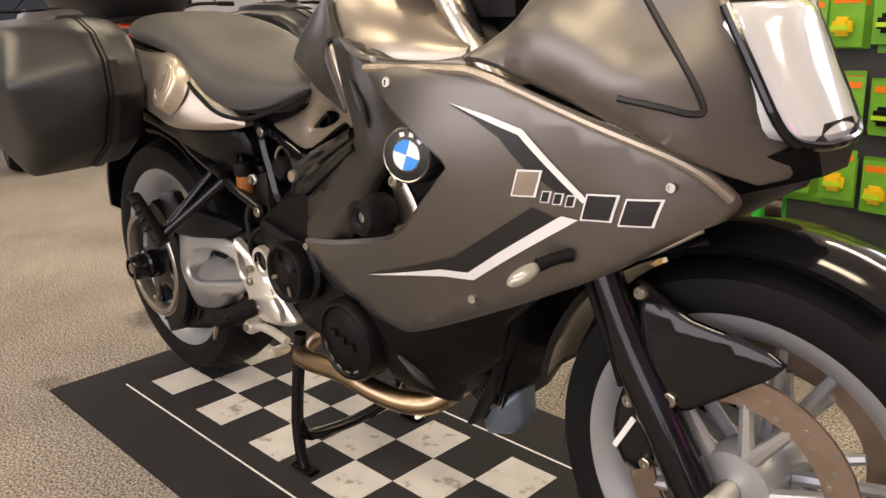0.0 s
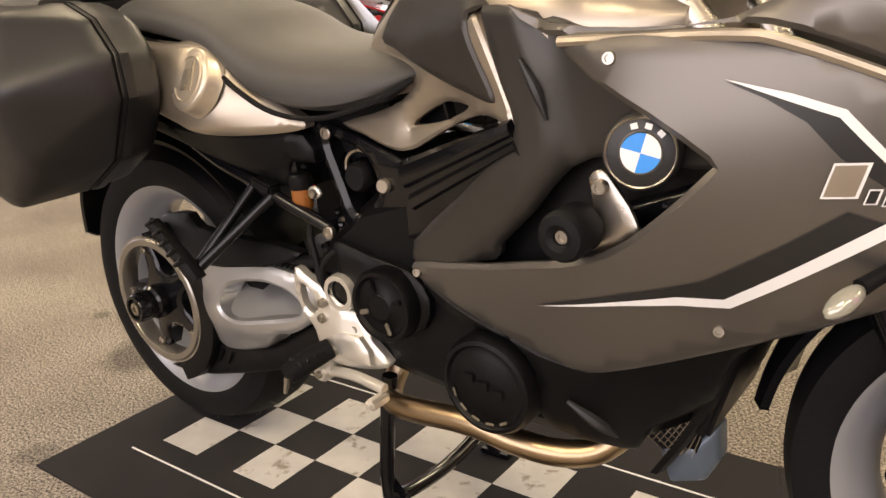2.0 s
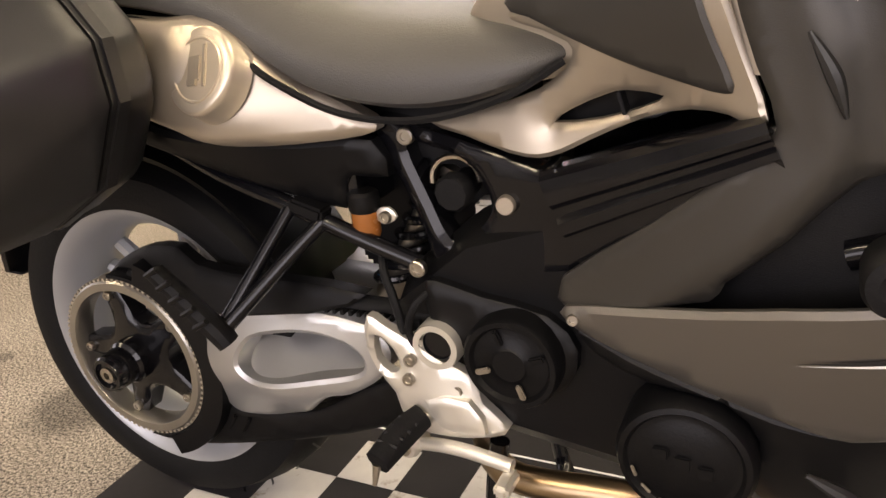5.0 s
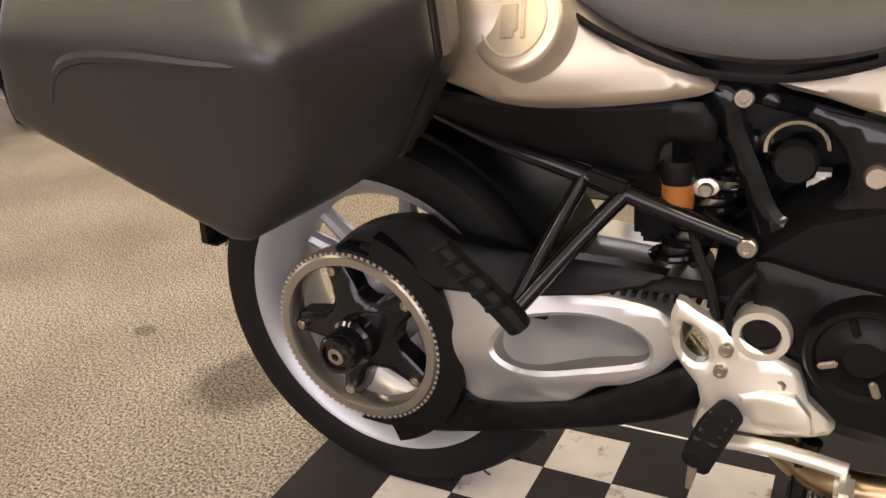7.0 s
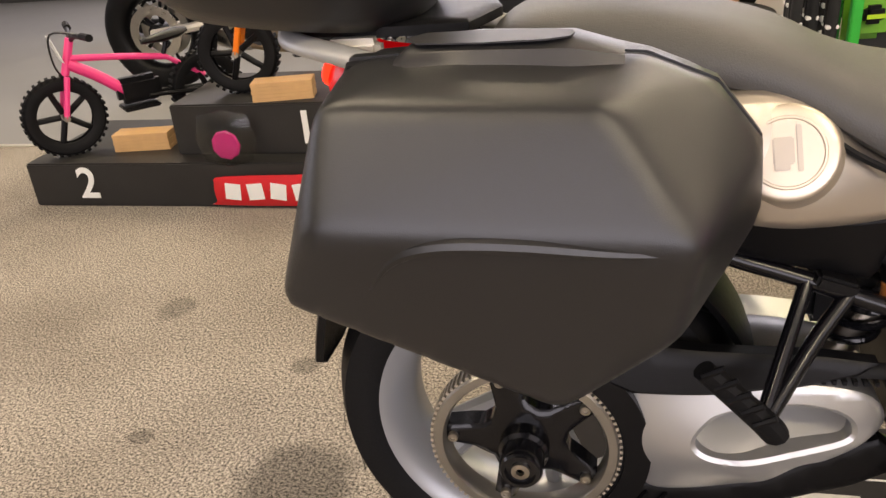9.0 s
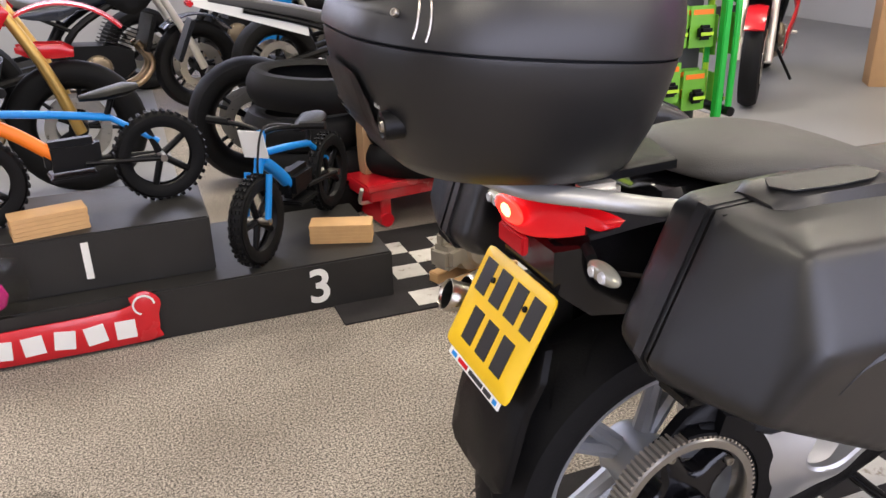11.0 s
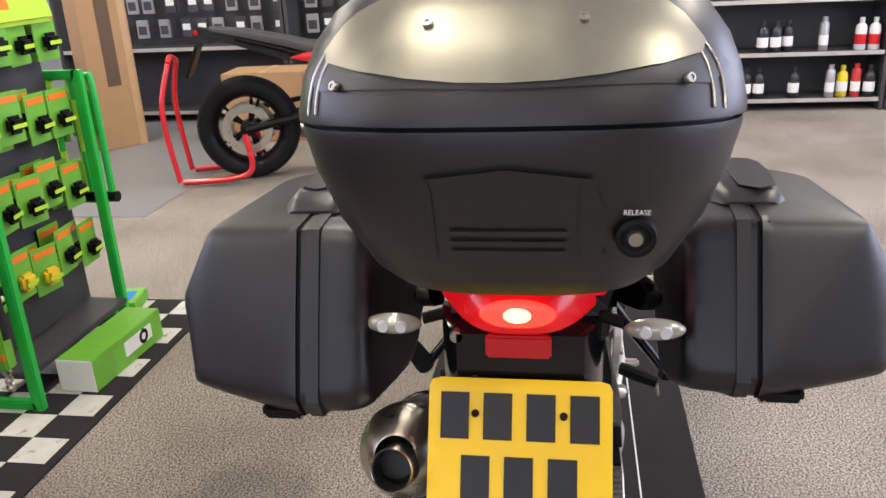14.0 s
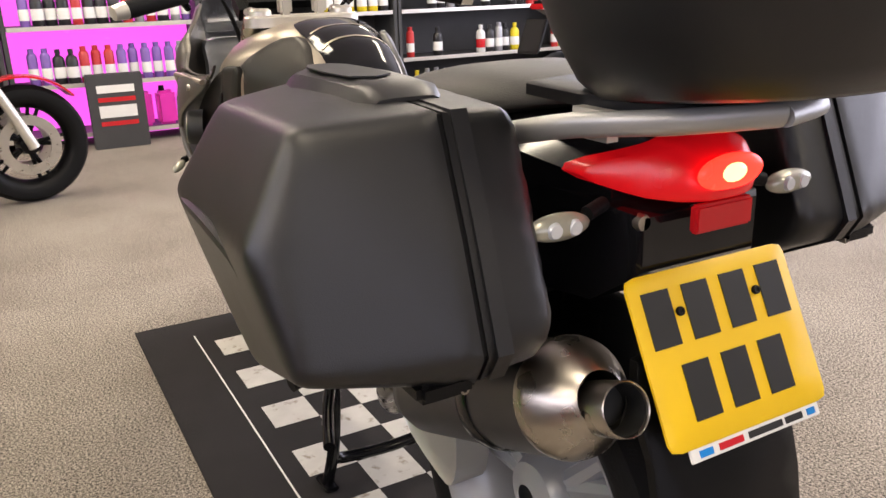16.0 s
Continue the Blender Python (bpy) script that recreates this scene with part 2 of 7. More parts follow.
def tube(pts, r, sides=12, n=5, flat=1.0):
    """A round bar along a smooth line; r may be a number for each point."""
    line = curve(pts, n) if len(pts) > 2 else [np.array(q, float) for q in pts]
    rr = [r] * len(line) if np.isscalar(r) else [float(v[0]) for v in (curve([(x,) for x in r], n) if len(pts) > 2 else [(x,) for x in r])]
    bm, rings, up = bmesh.new(), [], None
    for i, q in enumerate(line):
        d = Vector(line[min(i + 1, len(line) - 1)] - line[max(i - 1, 0)]).normalized()
        if up is None:
            up = d.orthogonal().normalized()
        up = (up - d * up.dot(d)).normalized()
        side = d.cross(up)
        rings.append([bm.verts.new(Vector(q) + (up * math.cos(a) + side * math.sin(a) * flat) * rr[i]) for a in (2 * math.pi * k / sides for k in range(sides))])
    for a, b in zip(rings, rings[1:]):
        for k in range(sides):
            bm.faces.new((a[k], a[(k + 1) % sides], b[(k + 1) % sides], b[k]))
    bm.faces.new(rings[0][::-1]), bm.faces.new(rings[-1])
    return bm


def lathe(profile, c=(0, 0, 0), axis="Y", n=48, a0=0.0, a1=360.0):
    """Turns a profile of (radius, height along the axis) round the axis through c."""
    bm, whole = bmesh.new(), abs(a1 - a0) >= 359.9
    steps = n if whole else n + 1
    rings = []
    for k in range(steps):
        a = radians(a0 + (a1 - a0) * k / n)
        ca, sa = math.cos(a), math.sin(a)
        ring = []
        for r, h in profile:
            v = {"Y": (r * ca, h, r * sa), "Z": (r * ca, r * sa, h), "X": (h, r * ca, r * sa)}[axis]
            ring.append(bm.verts.new(Vector(c) + Vector(v)))
        rings.append(ring)
    for k in range(n):
        a, b = rings[k], rings[(k + 1) % steps]
        for i in range(len(profile) - 1):
            bm.faces.new((a[i], a[i + 1], b[i + 1], b[i]))
    if not whole:
        bm.faces.new(rings[0]), bm.faces.new(rings[-1][::-1])
    bmesh.ops.remove_doubles(bm, verts=bm.verts, dist=1e-6)
    return bm


def block(sx, sy, sz, c=(0, 0, 0), bevel=0.004, m=None, seg=2):
    bm = bmesh.new()
    bmesh.ops.create_cube(bm, size=1, matrix=Matrix.Diagonal((sx, sy, sz, 1)))
    if bevel:
        bmesh.ops.bevel(bm, geom=list(bm.edges), offset=min(bevel, 0.45 * min(sx, sy, sz)), segments=seg, affect="EDGES")
    bmesh.ops.transform(bm, matrix=(m if m is not None else Matrix.Translation(c)), verts=bm.verts)
    return bm


def ball(rx, ry, rz, c, n=20):
    bm = bmesh.new()
    bmesh.ops.create_uvsphere(bm, u_segments=n, v_segments=n // 2 + 2, radius=1)
    bmesh.ops.transform(bm, matrix=Matrix.Translation(c) @ Matrix.Diagonal((rx, ry, rz, 1)), verts=bm.verts)
    return bm


def spline_surface(ctrl):
    """A smooth height over a plane through points of (u, v, height)."""
    c = np.array(ctrl, float)
    k = len(c)
    d = np.linalg.norm(c[:, None, :2] - c[None, :, :2], axis=2)
    a = np.zeros((k + 3, k + 3))
    a[:k, :k] = np.where(d > 0, d**2 * np.log(d + 1e-12), 0) + 1e-6 * np.eye(k)
    a[:k, k:] = np.c_[np.ones(k), c[:, :2]]
    a[k:, :k] = a[:k, k:].T
    w = np.linalg.solve(a, np.r_[c[:, 2], 0, 0, 0])

    def f(u, v):
        r = np.hypot(c[:, 0] - u, c[:, 1] - v)
        return float((w[:k] * np.where(r > 0, r**2 * np.log(r + 1e-12), 0)).sum() + w[k] + w[k + 1] * u + w[k + 2] * v)

    return f


def inside(poly, u, v):
    hit = False
    for i in range(len(poly)):
        (x1, y1), (x2, y2) = poly[i - 1][:2], poly[i][:2]
        if (y1 > v) != (y2 > v) and u < (x2 - x1) * (v - y1) / (y2 - y1) + x1:
            hit = not hit
    return hit


def gap_to(poly, u, v):
    p = np.array(poly)[:, :2]
    q = np.roll(p, -1, 0)
    d = q - p
    t = np.clip((((u, v) - p) * d).sum(1) / np.maximum((d**2).sum(1), 1e-12), 0, 1)
    return float(np.hypot(*(p + t[:, None] * d - (u, v)).T).min())


def even(loop, gap):
    """The closed line again, with points about gap apart; sharp corners stay."""
    out = []
    for i, p in enumerate(loop):
        q = loop[(i + 1) % len(loop)]
        k = max(1, round(float(np.hypot(*(q - p))) / gap))
        out += [p + (q - p) * j / k for j in range(k)]
    keep = []
    for p in out:
        if not keep or np.hypot(*(p - keep[-1])) > 0.35 * gap:
            keep.append(p)
    return keep


def sheet(outline, height, thick=0.004, edge=0.006, step=0.02, smooth=3, holes=(), out=-1, axes="XZ"):
    """A shaped panel: an outline of (u, v), filled, raised to height(u, v), with rolled edges and thickness. out: the way its face looks."""
    hf = height if callable(height) else (lambda u, v: height)
    loops = [even(curve(o, smooth, True) if smooth > 1 else [np.array(q, float) for q in o], max(0.007, min(1.2 * edge, step)) if edge else step) for o in (outline, *holes)]
    verts, edges = [], []
    for lp in loops:
        k = len(verts)
        verts += [Vector((float(q[0]), float(q[1]))) for q in lp]
        edges += [(k + i, k + (i + 1) % len(lp)) for i in range(len(lp))]
    lo, hi = np.min([tuple(v) for v in verts], 0), np.max([tuple(v) for v in verts], 0)
    for i in range(int((hi[0] - lo[0]) / step) + 1):
        for j in range(int((hi[1] - lo[1]) / step) + 1):
            u, v = lo[0] + (i + 0.5 * (j % 2)) * step, lo[1] + j * step
            if inside(loops[0], u, v) and not any(inside(h, u, v) for h in loops[1:]) and min(gap_to(lp, u, v) for lp in loops) > 0.45 * step:
                verts.append(Vector((u, v)))
    for lp in loops:
        arr = np.array(lp)
        for i in range(len(arr)):
            d = np.roll(arr, -1, 0)[i] - np.roll(arr, 1, 0)[i]
            nrm = np.array([-d[1], d[0]]) / (np.hypot(*d) + 1e-9)
            for s in (1, -1):
                q = arr[i] + s * nrm * edge
                if edge and inside(loops[0], *q) and not any(inside(h, *q) for h in loops[1:]) and min(gap_to(o, *q) for o in loops) > 0.7 * edge:
                    verts.append(Vector((float(q[0]), float(q[1]))))
    vs, _, fs, *_ = mathutils.geometry.delaunay_2d_cdt(verts, edges, [], 1, 1e-5)
    bm = bmesh.new()

    def at(u, v, drop):
        h = hf(u, v) - out * drop
        return {"XZ": (u, h, v), "YZ": (h, u, v), "XY": (u, v, h)}[axes]

    front, back = [], []
    for q in vs:
        g = min(gap_to(lp, q.x, q.y) for lp in loops)
        roll = edge * (1 - math.sqrt(max(0, 1 - (1 - min(g, edge) / edge) ** 2))) if edge else 0
        front.append(bm.verts.new(at(q.x, q.y, roll * 0.8)))
        back.append(bm.verts.new(at(q.x, q.y, roll * 0.8 + thick)))
    count = {}
    for f in fs:
        mid = (vs[f[0]] + vs[f[1]] + vs[f[2]]) / 3
        if not inside(loops[0], *mid) or any(inside(h, *mid) for h in loops[1:]):
            continue
        bm.faces.new([front[i] for i in f])
        if thick:
            bm.faces.new([back[i] for i in reversed(f)])
        for a, b in zip(f, [*f[1:], f[0]]):
            count[frozenset((a, b))] = count.get(frozenset((a, b)), 0) + 1
    for e, c in count.items():
        if c == 1 and thick:
            a, b = tuple(e)
            bm.faces.new((front[a], front[b], back[b], back[a]))
    bmesh.ops.delete(bm, geom=[v for v in bm.verts if not v.link_faces], context="VERTS")
    return bm


def loft(rings, caps=True):
    bm = bmesh.new()
    rows = [[bm.verts.new(Vector([float(c) for c in q])) for q in ring] for ring in rings]
    k = len(rows[0])
    for a, b in zip(rows, rows[1:]):
        for i in range(k):
            bm.faces.new((a[i], a[(i + 1) % k], b[(i + 1) % k], b[i]))
    if caps:
        bm.faces.new(rows[0][::-1]), bm.faces.new(rows[-1])
    return bm


def hull(pts, fine, rounds, still=None):
    """A closed body of flat facets round the points, its edges softened; still(vertex) names what stays crisp."""
    bm = bmesh.new()
    for q in pts:
        bm.verts.new(q)
    got = bmesh.ops.convex_hull(bm, input=bm.verts)
    bmesh.ops.delete(bm, geom=[v for v in got["geom_interior"] if isinstance(v, bmesh.types.BMVert)], context="VERTS")
    for _ in range(7):
        far = [e for e in bm.edges if e.calc_length() > fine]
        if not far or not rounds:
            break
        bmesh.ops.subdivide_edges(bm, edges=far, cuts=1)
        bmesh.ops.triangulate(bm, faces=[f for f in bm.faces if len(f.verts) > 3])
    for _ in range(rounds):
        bmesh.ops.smooth_vert(bm, verts=[v for v in bm.verts if not (still and still(v))], factor=0.5, use_axis_x=True, use_axis_y=True, use_axis_z=True)
    return bm


def laid(bm, base, way, lift=0.0015, far=2.0):
    """Lays a flat sheet onto the surface of base, along way."""
    tree = mathutils.bvhtree.BVHTree.FromBMesh(base)
    w = Vector(way).normalized()
    gone = []
    for v in bm.verts:
        hit = tree.ray_cast(v.co - w * far, w)
        if hit[0] is None:
            gone.append(v)
        else:
            v.co = hit[0] - w * lift
    bmesh.ops.delete(bm, geom=gone, context="VERTS")
    return bm


def flat(outline, step=0.012, smooth=1, axes="XZ", holes=()):
    """A single layer for prints that are laid onto a surface."""
    bm = sheet(outline, 0.0, 0.0, 0.0, step, smooth, holes, axes=axes)
    bmesh.ops.remove_doubles(bm, verts=bm.verts, dist=1e-6)
    return bm


def mirrored(bm):
    b = bm.copy()
    bmesh.ops.transform(b, matrix=Matrix.Diagonal((1, -1, 1, 1)), verts=b.verts)
    return b


def turned(bm, m):
    bmesh.ops.transform(bm, matrix=m, verts=bm.verts)
    return bm


def bolt(c, r=0.006, way=(0, -1, 0), h=0.005):
    bm = lathe([(0.0, h * 0.55), (r * 0.45, h * 0.55), (r * 0.5, h), (r * 0.85, h), (r, h * 0.7), (r, -h)], axis="Z", n=14)
    return turned(bm, Matrix.Translation(c) @ Vector((0, 0, 1)).rotation_difference(Vector(way)).to_matrix().to_4x4())


# ---- the room ----
def slabbox(name, lo, hi, material, bevel=0.0):
    c = [(a + b) / 2 for a, b in zip(lo, hi)]
    return tagged(part(name, block(*[b - a for a, b in zip(lo, hi)], c, bevel), material, smooth=False), kind="structure")


slabbox("floor", (-7.2, -4.8, -0.1), (6.9, 7.3, 0.0), CARPET)
slabbox("floor_lino", (-7.0, 2.2, 0.0), (-0.6, 7.0, 0.004), LINO)
slabbox("floor_lino", (2.68, 2.2, 0.0), (6.5, 7.0, 0.004), LINO)
slabbox("trim", (-7.0, 2.17, 0.0), (-0.6, 2.2, 0.006), ALU)
slabbox("ceiling", (-7.2, -4.8, 3.0), (6.9, 7.3, 3.1), CEIL)
slabbox("wall_east", (6.5, -4.5, 0), (6.7, 7.0, 3.0), WALLM)
# the north wall has a strip of high windows
slabbox("wall_north", (-7.0, 7.0, 0), (6.7, 7.2, 1.8), WALLM)
slabbox("wall_north", (-7.0, 7.0, 2.8), (6.7, 7.2, 3.0), WALLM)
slabbox("wall_north", (-7.0, 7.0, 1.8), (-5.1, 7.2, 2.8), WALLM)
slabbox("wall_north", (4.1, 7.0, 1.8), (6.7, 7.2, 2.8), WALLM)
slabbox("baseboard", (-7.0, 6.98, 0), (6.5, 7.0, 0.12), SHELFM)


def window_wall(name, lo, hi, along):
    """A wall with a wide shop window: sill, head and two piers."""
    (x0, y0), (x1, y1) = lo, hi
    slabbox(name, (x0, y0, 0), (x1, y1, 0.6), WALLM)
    slabbox(name, (x0, y0, 2.82), (x1, y1, 3.0), WALLM)
    if along == "x":
        slabbox(name, (x0, y0, 0.6), (-2.0, y1, 2.82), WALLM), slabbox(name, (6.2, y0, 0.6), (x1, y1, 2.82), WALLM)
    else:
        slabbox(name, (x0, y0, 0.6), (x1, -1.7, 2.82), WALLM), slabbox(name, (x0, 3.7, 0.6), (x1, y1, 2.82), WALLM)


window_wall("wall_south", (-7.0, -4.7), (6.7, -4.5), "x")
window_wall("wall_west", (-7.2, -4.7), (-7.0, 7.2), "y")

# ---- the motorcycle ----
bike = thing("motorcycle", "graphite grey touring motorcycle on its centre stand on a checkered mat", "motorcycle")


def tyre_profile(R, w, rim):
    h = [(rim - 0.012, w * 0.36), (rim, w * 0.44), (rim + (R - rim) * 0.35, w * 0.5), (rim + (R - rim) * 0.7, w * 0.47), (R - 0.014, w * 0.34), (R - 0.004, w * 0.19), (R, 0.0)]
    return [(r, -y) for r, y in h] + [(r, y) for r, y in h[-2::-1]]


def grooves(R, w, c, n=26):
    """Slanted tread cuts as thin dark strips let into the tyre."""
    out = bmesh.new()
    for k in range(n):
        for s in (-1, 1):
            row = []
            for j in range(5):
                y = s * w * (0.06 + 0.075 * j)
                r = R + 0.0012 - 0.2 * max(0, abs(y) / w - 0.05) ** 2 * w * 1.6
                a = 2 * math.pi * (k + 0.5 * (s > 0)) / n + 0.05 * j
                row.append([out.verts.new((c[0] + r * math.cos(a + e), c[1] + y, c[2] + r * math.sin(a + e))) for e in (0, 0.018)])
            for p, q in zip(row, row[1:]):
                out.faces.new((p[0], p[1], q[1], q[0]))
    return out


# rear wheel
RC = (0.0, 0.0, 0.331)
rt = part("rear_tyre", lathe(tyre_profile(0.312, 0.18, 0.226), RC, n=72), RUBBER, bike, "worn black road tyre")
part("tread_relief", grooves(0.312, 0.18, RC), MATTE, rt)
rim_p = [(0.222, -0.078), (0.232, -0.082), (0.232, -0.074), (0.212, -0.06), (0.198, -0.03), (0.194, 0.0), (0.198, 0.03), (0.212, 0.06), (0.232, 0.074), (0.232, 0.082), (0.222, 0.078), (0.206, 0.058), (0.19, 0.03), (0.186, 0.0), (0.19, -0.03), (0.206, -0.058), (0.222, -0.078)]
rr = part("rear_rim", lathe(rim_p, RC, n=72), RIM, bike, "silver cast wheel rim")


def spokes(c, r0, r1, n, y, w0=0.02, w1=0.013, d=0.03, split=0.1):
    out = None
    for k in range(n):
        for s in (-1, 1):
            a, b = 2 * math.pi * k / n + s * split * 0.55, 2 * math.pi * k / n + s * split * 1.6
            p = tube([(c[0] + r0 * math.cos(a), c[1] + y, c[2] + r0 * math.sin(a)), (c[0] + r1 * math.cos(b), c[1] + y * 0.3, c[2] + r1 * math.sin(b))], [w0, w1], 8)
            out = join(out, p) if out else p
    return out


part("spokes", spokes(RC, 0.045, 0.197, 5, 0.02), RIM, rr)
part("wheel_hub", lathe([(0.03, -0.1), (0.055, -0.09), (0.06, 0.04), (0.05, 0.06), (0.02, 0.07)], RC), RIM, rr)

# belt pulley
pul = part("belt_pulley", lathe([(0.118, -0.102), (0.135, -0.102), (0.135, -0.136), (0.132, -0.139), (0.12, -0.139), (0.117, -0.134), (0.118, -0.102)], RC, n=72), surf("pulley_alloy", (0.36, 0.34, 0.3), 0.32, 0.9, 0.1, 30), bike, "toothed alloy belt pulley")
teeth = None
for k in range(84):
    a = 2 * math.pi * k / 84
    b = block(0.0042, 0.034, 0.0052, bevel=0.0, m=Matrix.Translation((RC[0] + 0.137 * math.cos(a), -0.119, RC[2] + 0.137 * math.sin(a))) @ Matrix.Rotation(-a, 4, "Y"))
    teeth = join(teeth, b) if teeth else b
tagged(part("pulley_teeth", teeth, surf("tooth_alloy", (0.55, 0.5, 0.42), 0.4, 0.8, 0.1, 30), pul, smooth=False), kind="stuff")
star = []
A0 = radians(108)
for k in range(5):
    a = A0 + 2 * math.pi * k / 5
    for da, r in ((-0.36, 0.066), (-0.13, 0.117), (0.13, 0.117), (0.36, 0.066)):
        star.append((RC[0] + r * math.cos(a + da), RC[2] + r * math.sin(a + da)))
carrier = part("pulley_carrier", sheet(star, lambda u, v: -0.121 - 0.012 * max(0, 1 - math.hypot(u - RC[0], v - RC[2]) / 0.08), 0.03, 0.006, 0.012, 2), FRAMEB, bike, "black star-shaped pulley carrier")
for k in range(5):
    a = A0 + 2 * math.pi * k / 5
    part("bolt", bolt((RC[0] + 0.107 * math.cos(a), -0.124, RC[2] + 0.107 * math.sin(a)), 0.008), BOLT, carrier)
slider = part("axle_slider", lathe([(0.036, -0.12), (0.036, -0.15), (0.031, -0.155), (0.031, -0.185), (0.027, -0.192), (0.022, -0.192), (0.021, -0.186), (0.0, -0.186)], RC, n=40), GLOSS, bike, "black axle slider")
part("axle_nut", lathe([(0.013, -0.18), (0.013, -0.191), (0.006, -0.192), (0.005, -0.186), (0.0, -0.186)], RC, n=20), BOLT, slider)
# belt guard round the front of the pulley
part("belt_guard_arc", lathe([(0.143, -0.105), (0.143, -0.14), (0.178, -0.138), (0.182, -0.105), (0.143, -0.105)], RC, n=30, a0=-72, a1=72), MATTE, bike)
part("belt", lathe([(0.139, -0.103), (0.145, -0.103), (0.145, -0.135), (0.139, -0.135), (0.139, -0.103)], RC, n=40, a0=-80, a1=95), RUBBER, bike)
belt_run = tube([(0.02, -0.119, 0.474), (0.3, -0.119, 0.478), (0.62, -0.119, 0.475)], 0.011, 8, 3, 0.4)
part("belt_upper_run", belt_run, RUBBER, bike)
cog = None
for k in range(40):
    b = block(0.005, 0.026, 0.006, (0.1 + 0.0125 * k, -0.119, 0.464), 0)
    cog = join(cog, b) if cog else b
tagged(part("belt_teeth", cog, RUBBER, bike, smooth=False), kind="stuff")
gu = spline_surface([(-0.02, 0.46, -0.12), (0.1, 0.51, -0.12), (0.2, 0.48, -0.14), (0.44, 0.49, -0.13), (0.12, 0.44, -0.143), (0.35, 0.45, -0.14)])
part("upper_belt_guard", sheet([(-0.045, 0.45), (0.0, 0.492), (0.06, 0.518), (0.13, 0.526), (0.172, 0.507), (0.3, 0.5), (0.45, 0.492), (0.36, 0.457), (0.15, 0.44), (0.07, 0.472), (0.0, 0.478)], gu, 0.02, 0.005, 0.02, 2), MATTE, bike)
gl = part("lower_belt_guard", sheet([(-0.03, 0.168), (0.02, 0.178), (0.09, 0.215), (0.128, 0.262), (0.2, 0.262), (0.3, 0.275), (0.36, 0.3), (0.47, 0.365), (0.49, 0.31), (0.38, 0.255), (0.2, 0.2), (0.06, 0.168)], -0.118, 0.025, 0.005, 0.02, 2), MATTE, bike)
part("bolt", bolt((0.136, -0.12, 0.253), 0.008), BOLT, gl)
for k in range(2):
    part("rib", block(0.006, 0.006, 0.035, bevel=0.002, m=pose(0.165 + 0.028 * k, -0.121, 0.236, 0, 35, 0)), MATTE, gl)
part("rear_hugger", join(lathe([(0.322, -0.085), (0.332, -0.09), (0.34, -0.06), (0.342, 0.0), (0.34, 0.06), (0.332, 0.09), (0.322, 0.085), (0.334, 0.0), (0.322, -0.085)], RC, n=20, a0=22, a1=95)), MATTE, bike, "black rear tyre hugger")

# swingarm: an outer frame with a scooped recess
sw_out = [(0.147, 0.434), (0.222, 0.454), (0.285, 0.46), (0.351, 0.459), (0.439, 0.443), (0.471, 0.406), (0.451, 0.365), (0.405, 0.336), (0.367, 0.327), (0.316, 0.286), (0.212, 0.256), (0.173, 0.26), (0.154, 0.302), (0.151, 0.362)]
sw_hole = [(0.271, 0.415), (0.321, 0.426), (0.367, 0.427), (0.411, 0.414), (0.431, 0.393), (0.422, 0.371), (0.35, 0.357), (0.278, 0.348), (0.243, 0.355), (0.233, 0.373), (0.249, 0.4)]
swf = spline_surface([(0.15, 0.43, -0.125), (0.15, 0.32, -0.13), (0.3, 0.46, -0.135), (0.3, 0.32, -0.155), (0.3, 0.28, -0.125), (0.47, 0.44, -0.12), (0.46, 0.36, -0.125), (0.2, 0.35, -0.15), (0.22, 0.43, -0.14)])
swing = part("swingarm", sheet(sw_out, swf, 0.05, 0.006, 0.01, 4, [sw_hole]), CAST, bike, "silver cast single-sided swingarm")
rec = [(0.32 + (u - 0.32) * 1.14, 0.385 + (v - 0.385) * 1.2) for u, v in sw_hole]
part("recess", sheet(rec, spline_surface([(0.21, 0.43, -0.065), (0.44, 0.43, -0.065), (0.3, 0.435, -0.05), (0.3, 0.405, -0.05), (0.3, 0.385, -0.075), (0.3, 0.362, -0.12), (0.3, 0.345, -0.146), (0.2, 0.395, -0.085), (0.2, 0.36, -0.135), (0.42, 0.4, -0.065), (0.42, 0.37, -0.11)]), 0.006, 0.0, 0.01, 3), CAST, swing)
part("swingarm_left", sheet(sw_out, 0.03, 0.06, 0.01, 0.03, 2), CAST, swing)
# Black block stands in for the shade under the upper bar.
part("swingarm_shade_block", block(0.1, 0.02, 0.012, (0.3, -0.085, 0.432), 0.004), FRAMEB, swing)

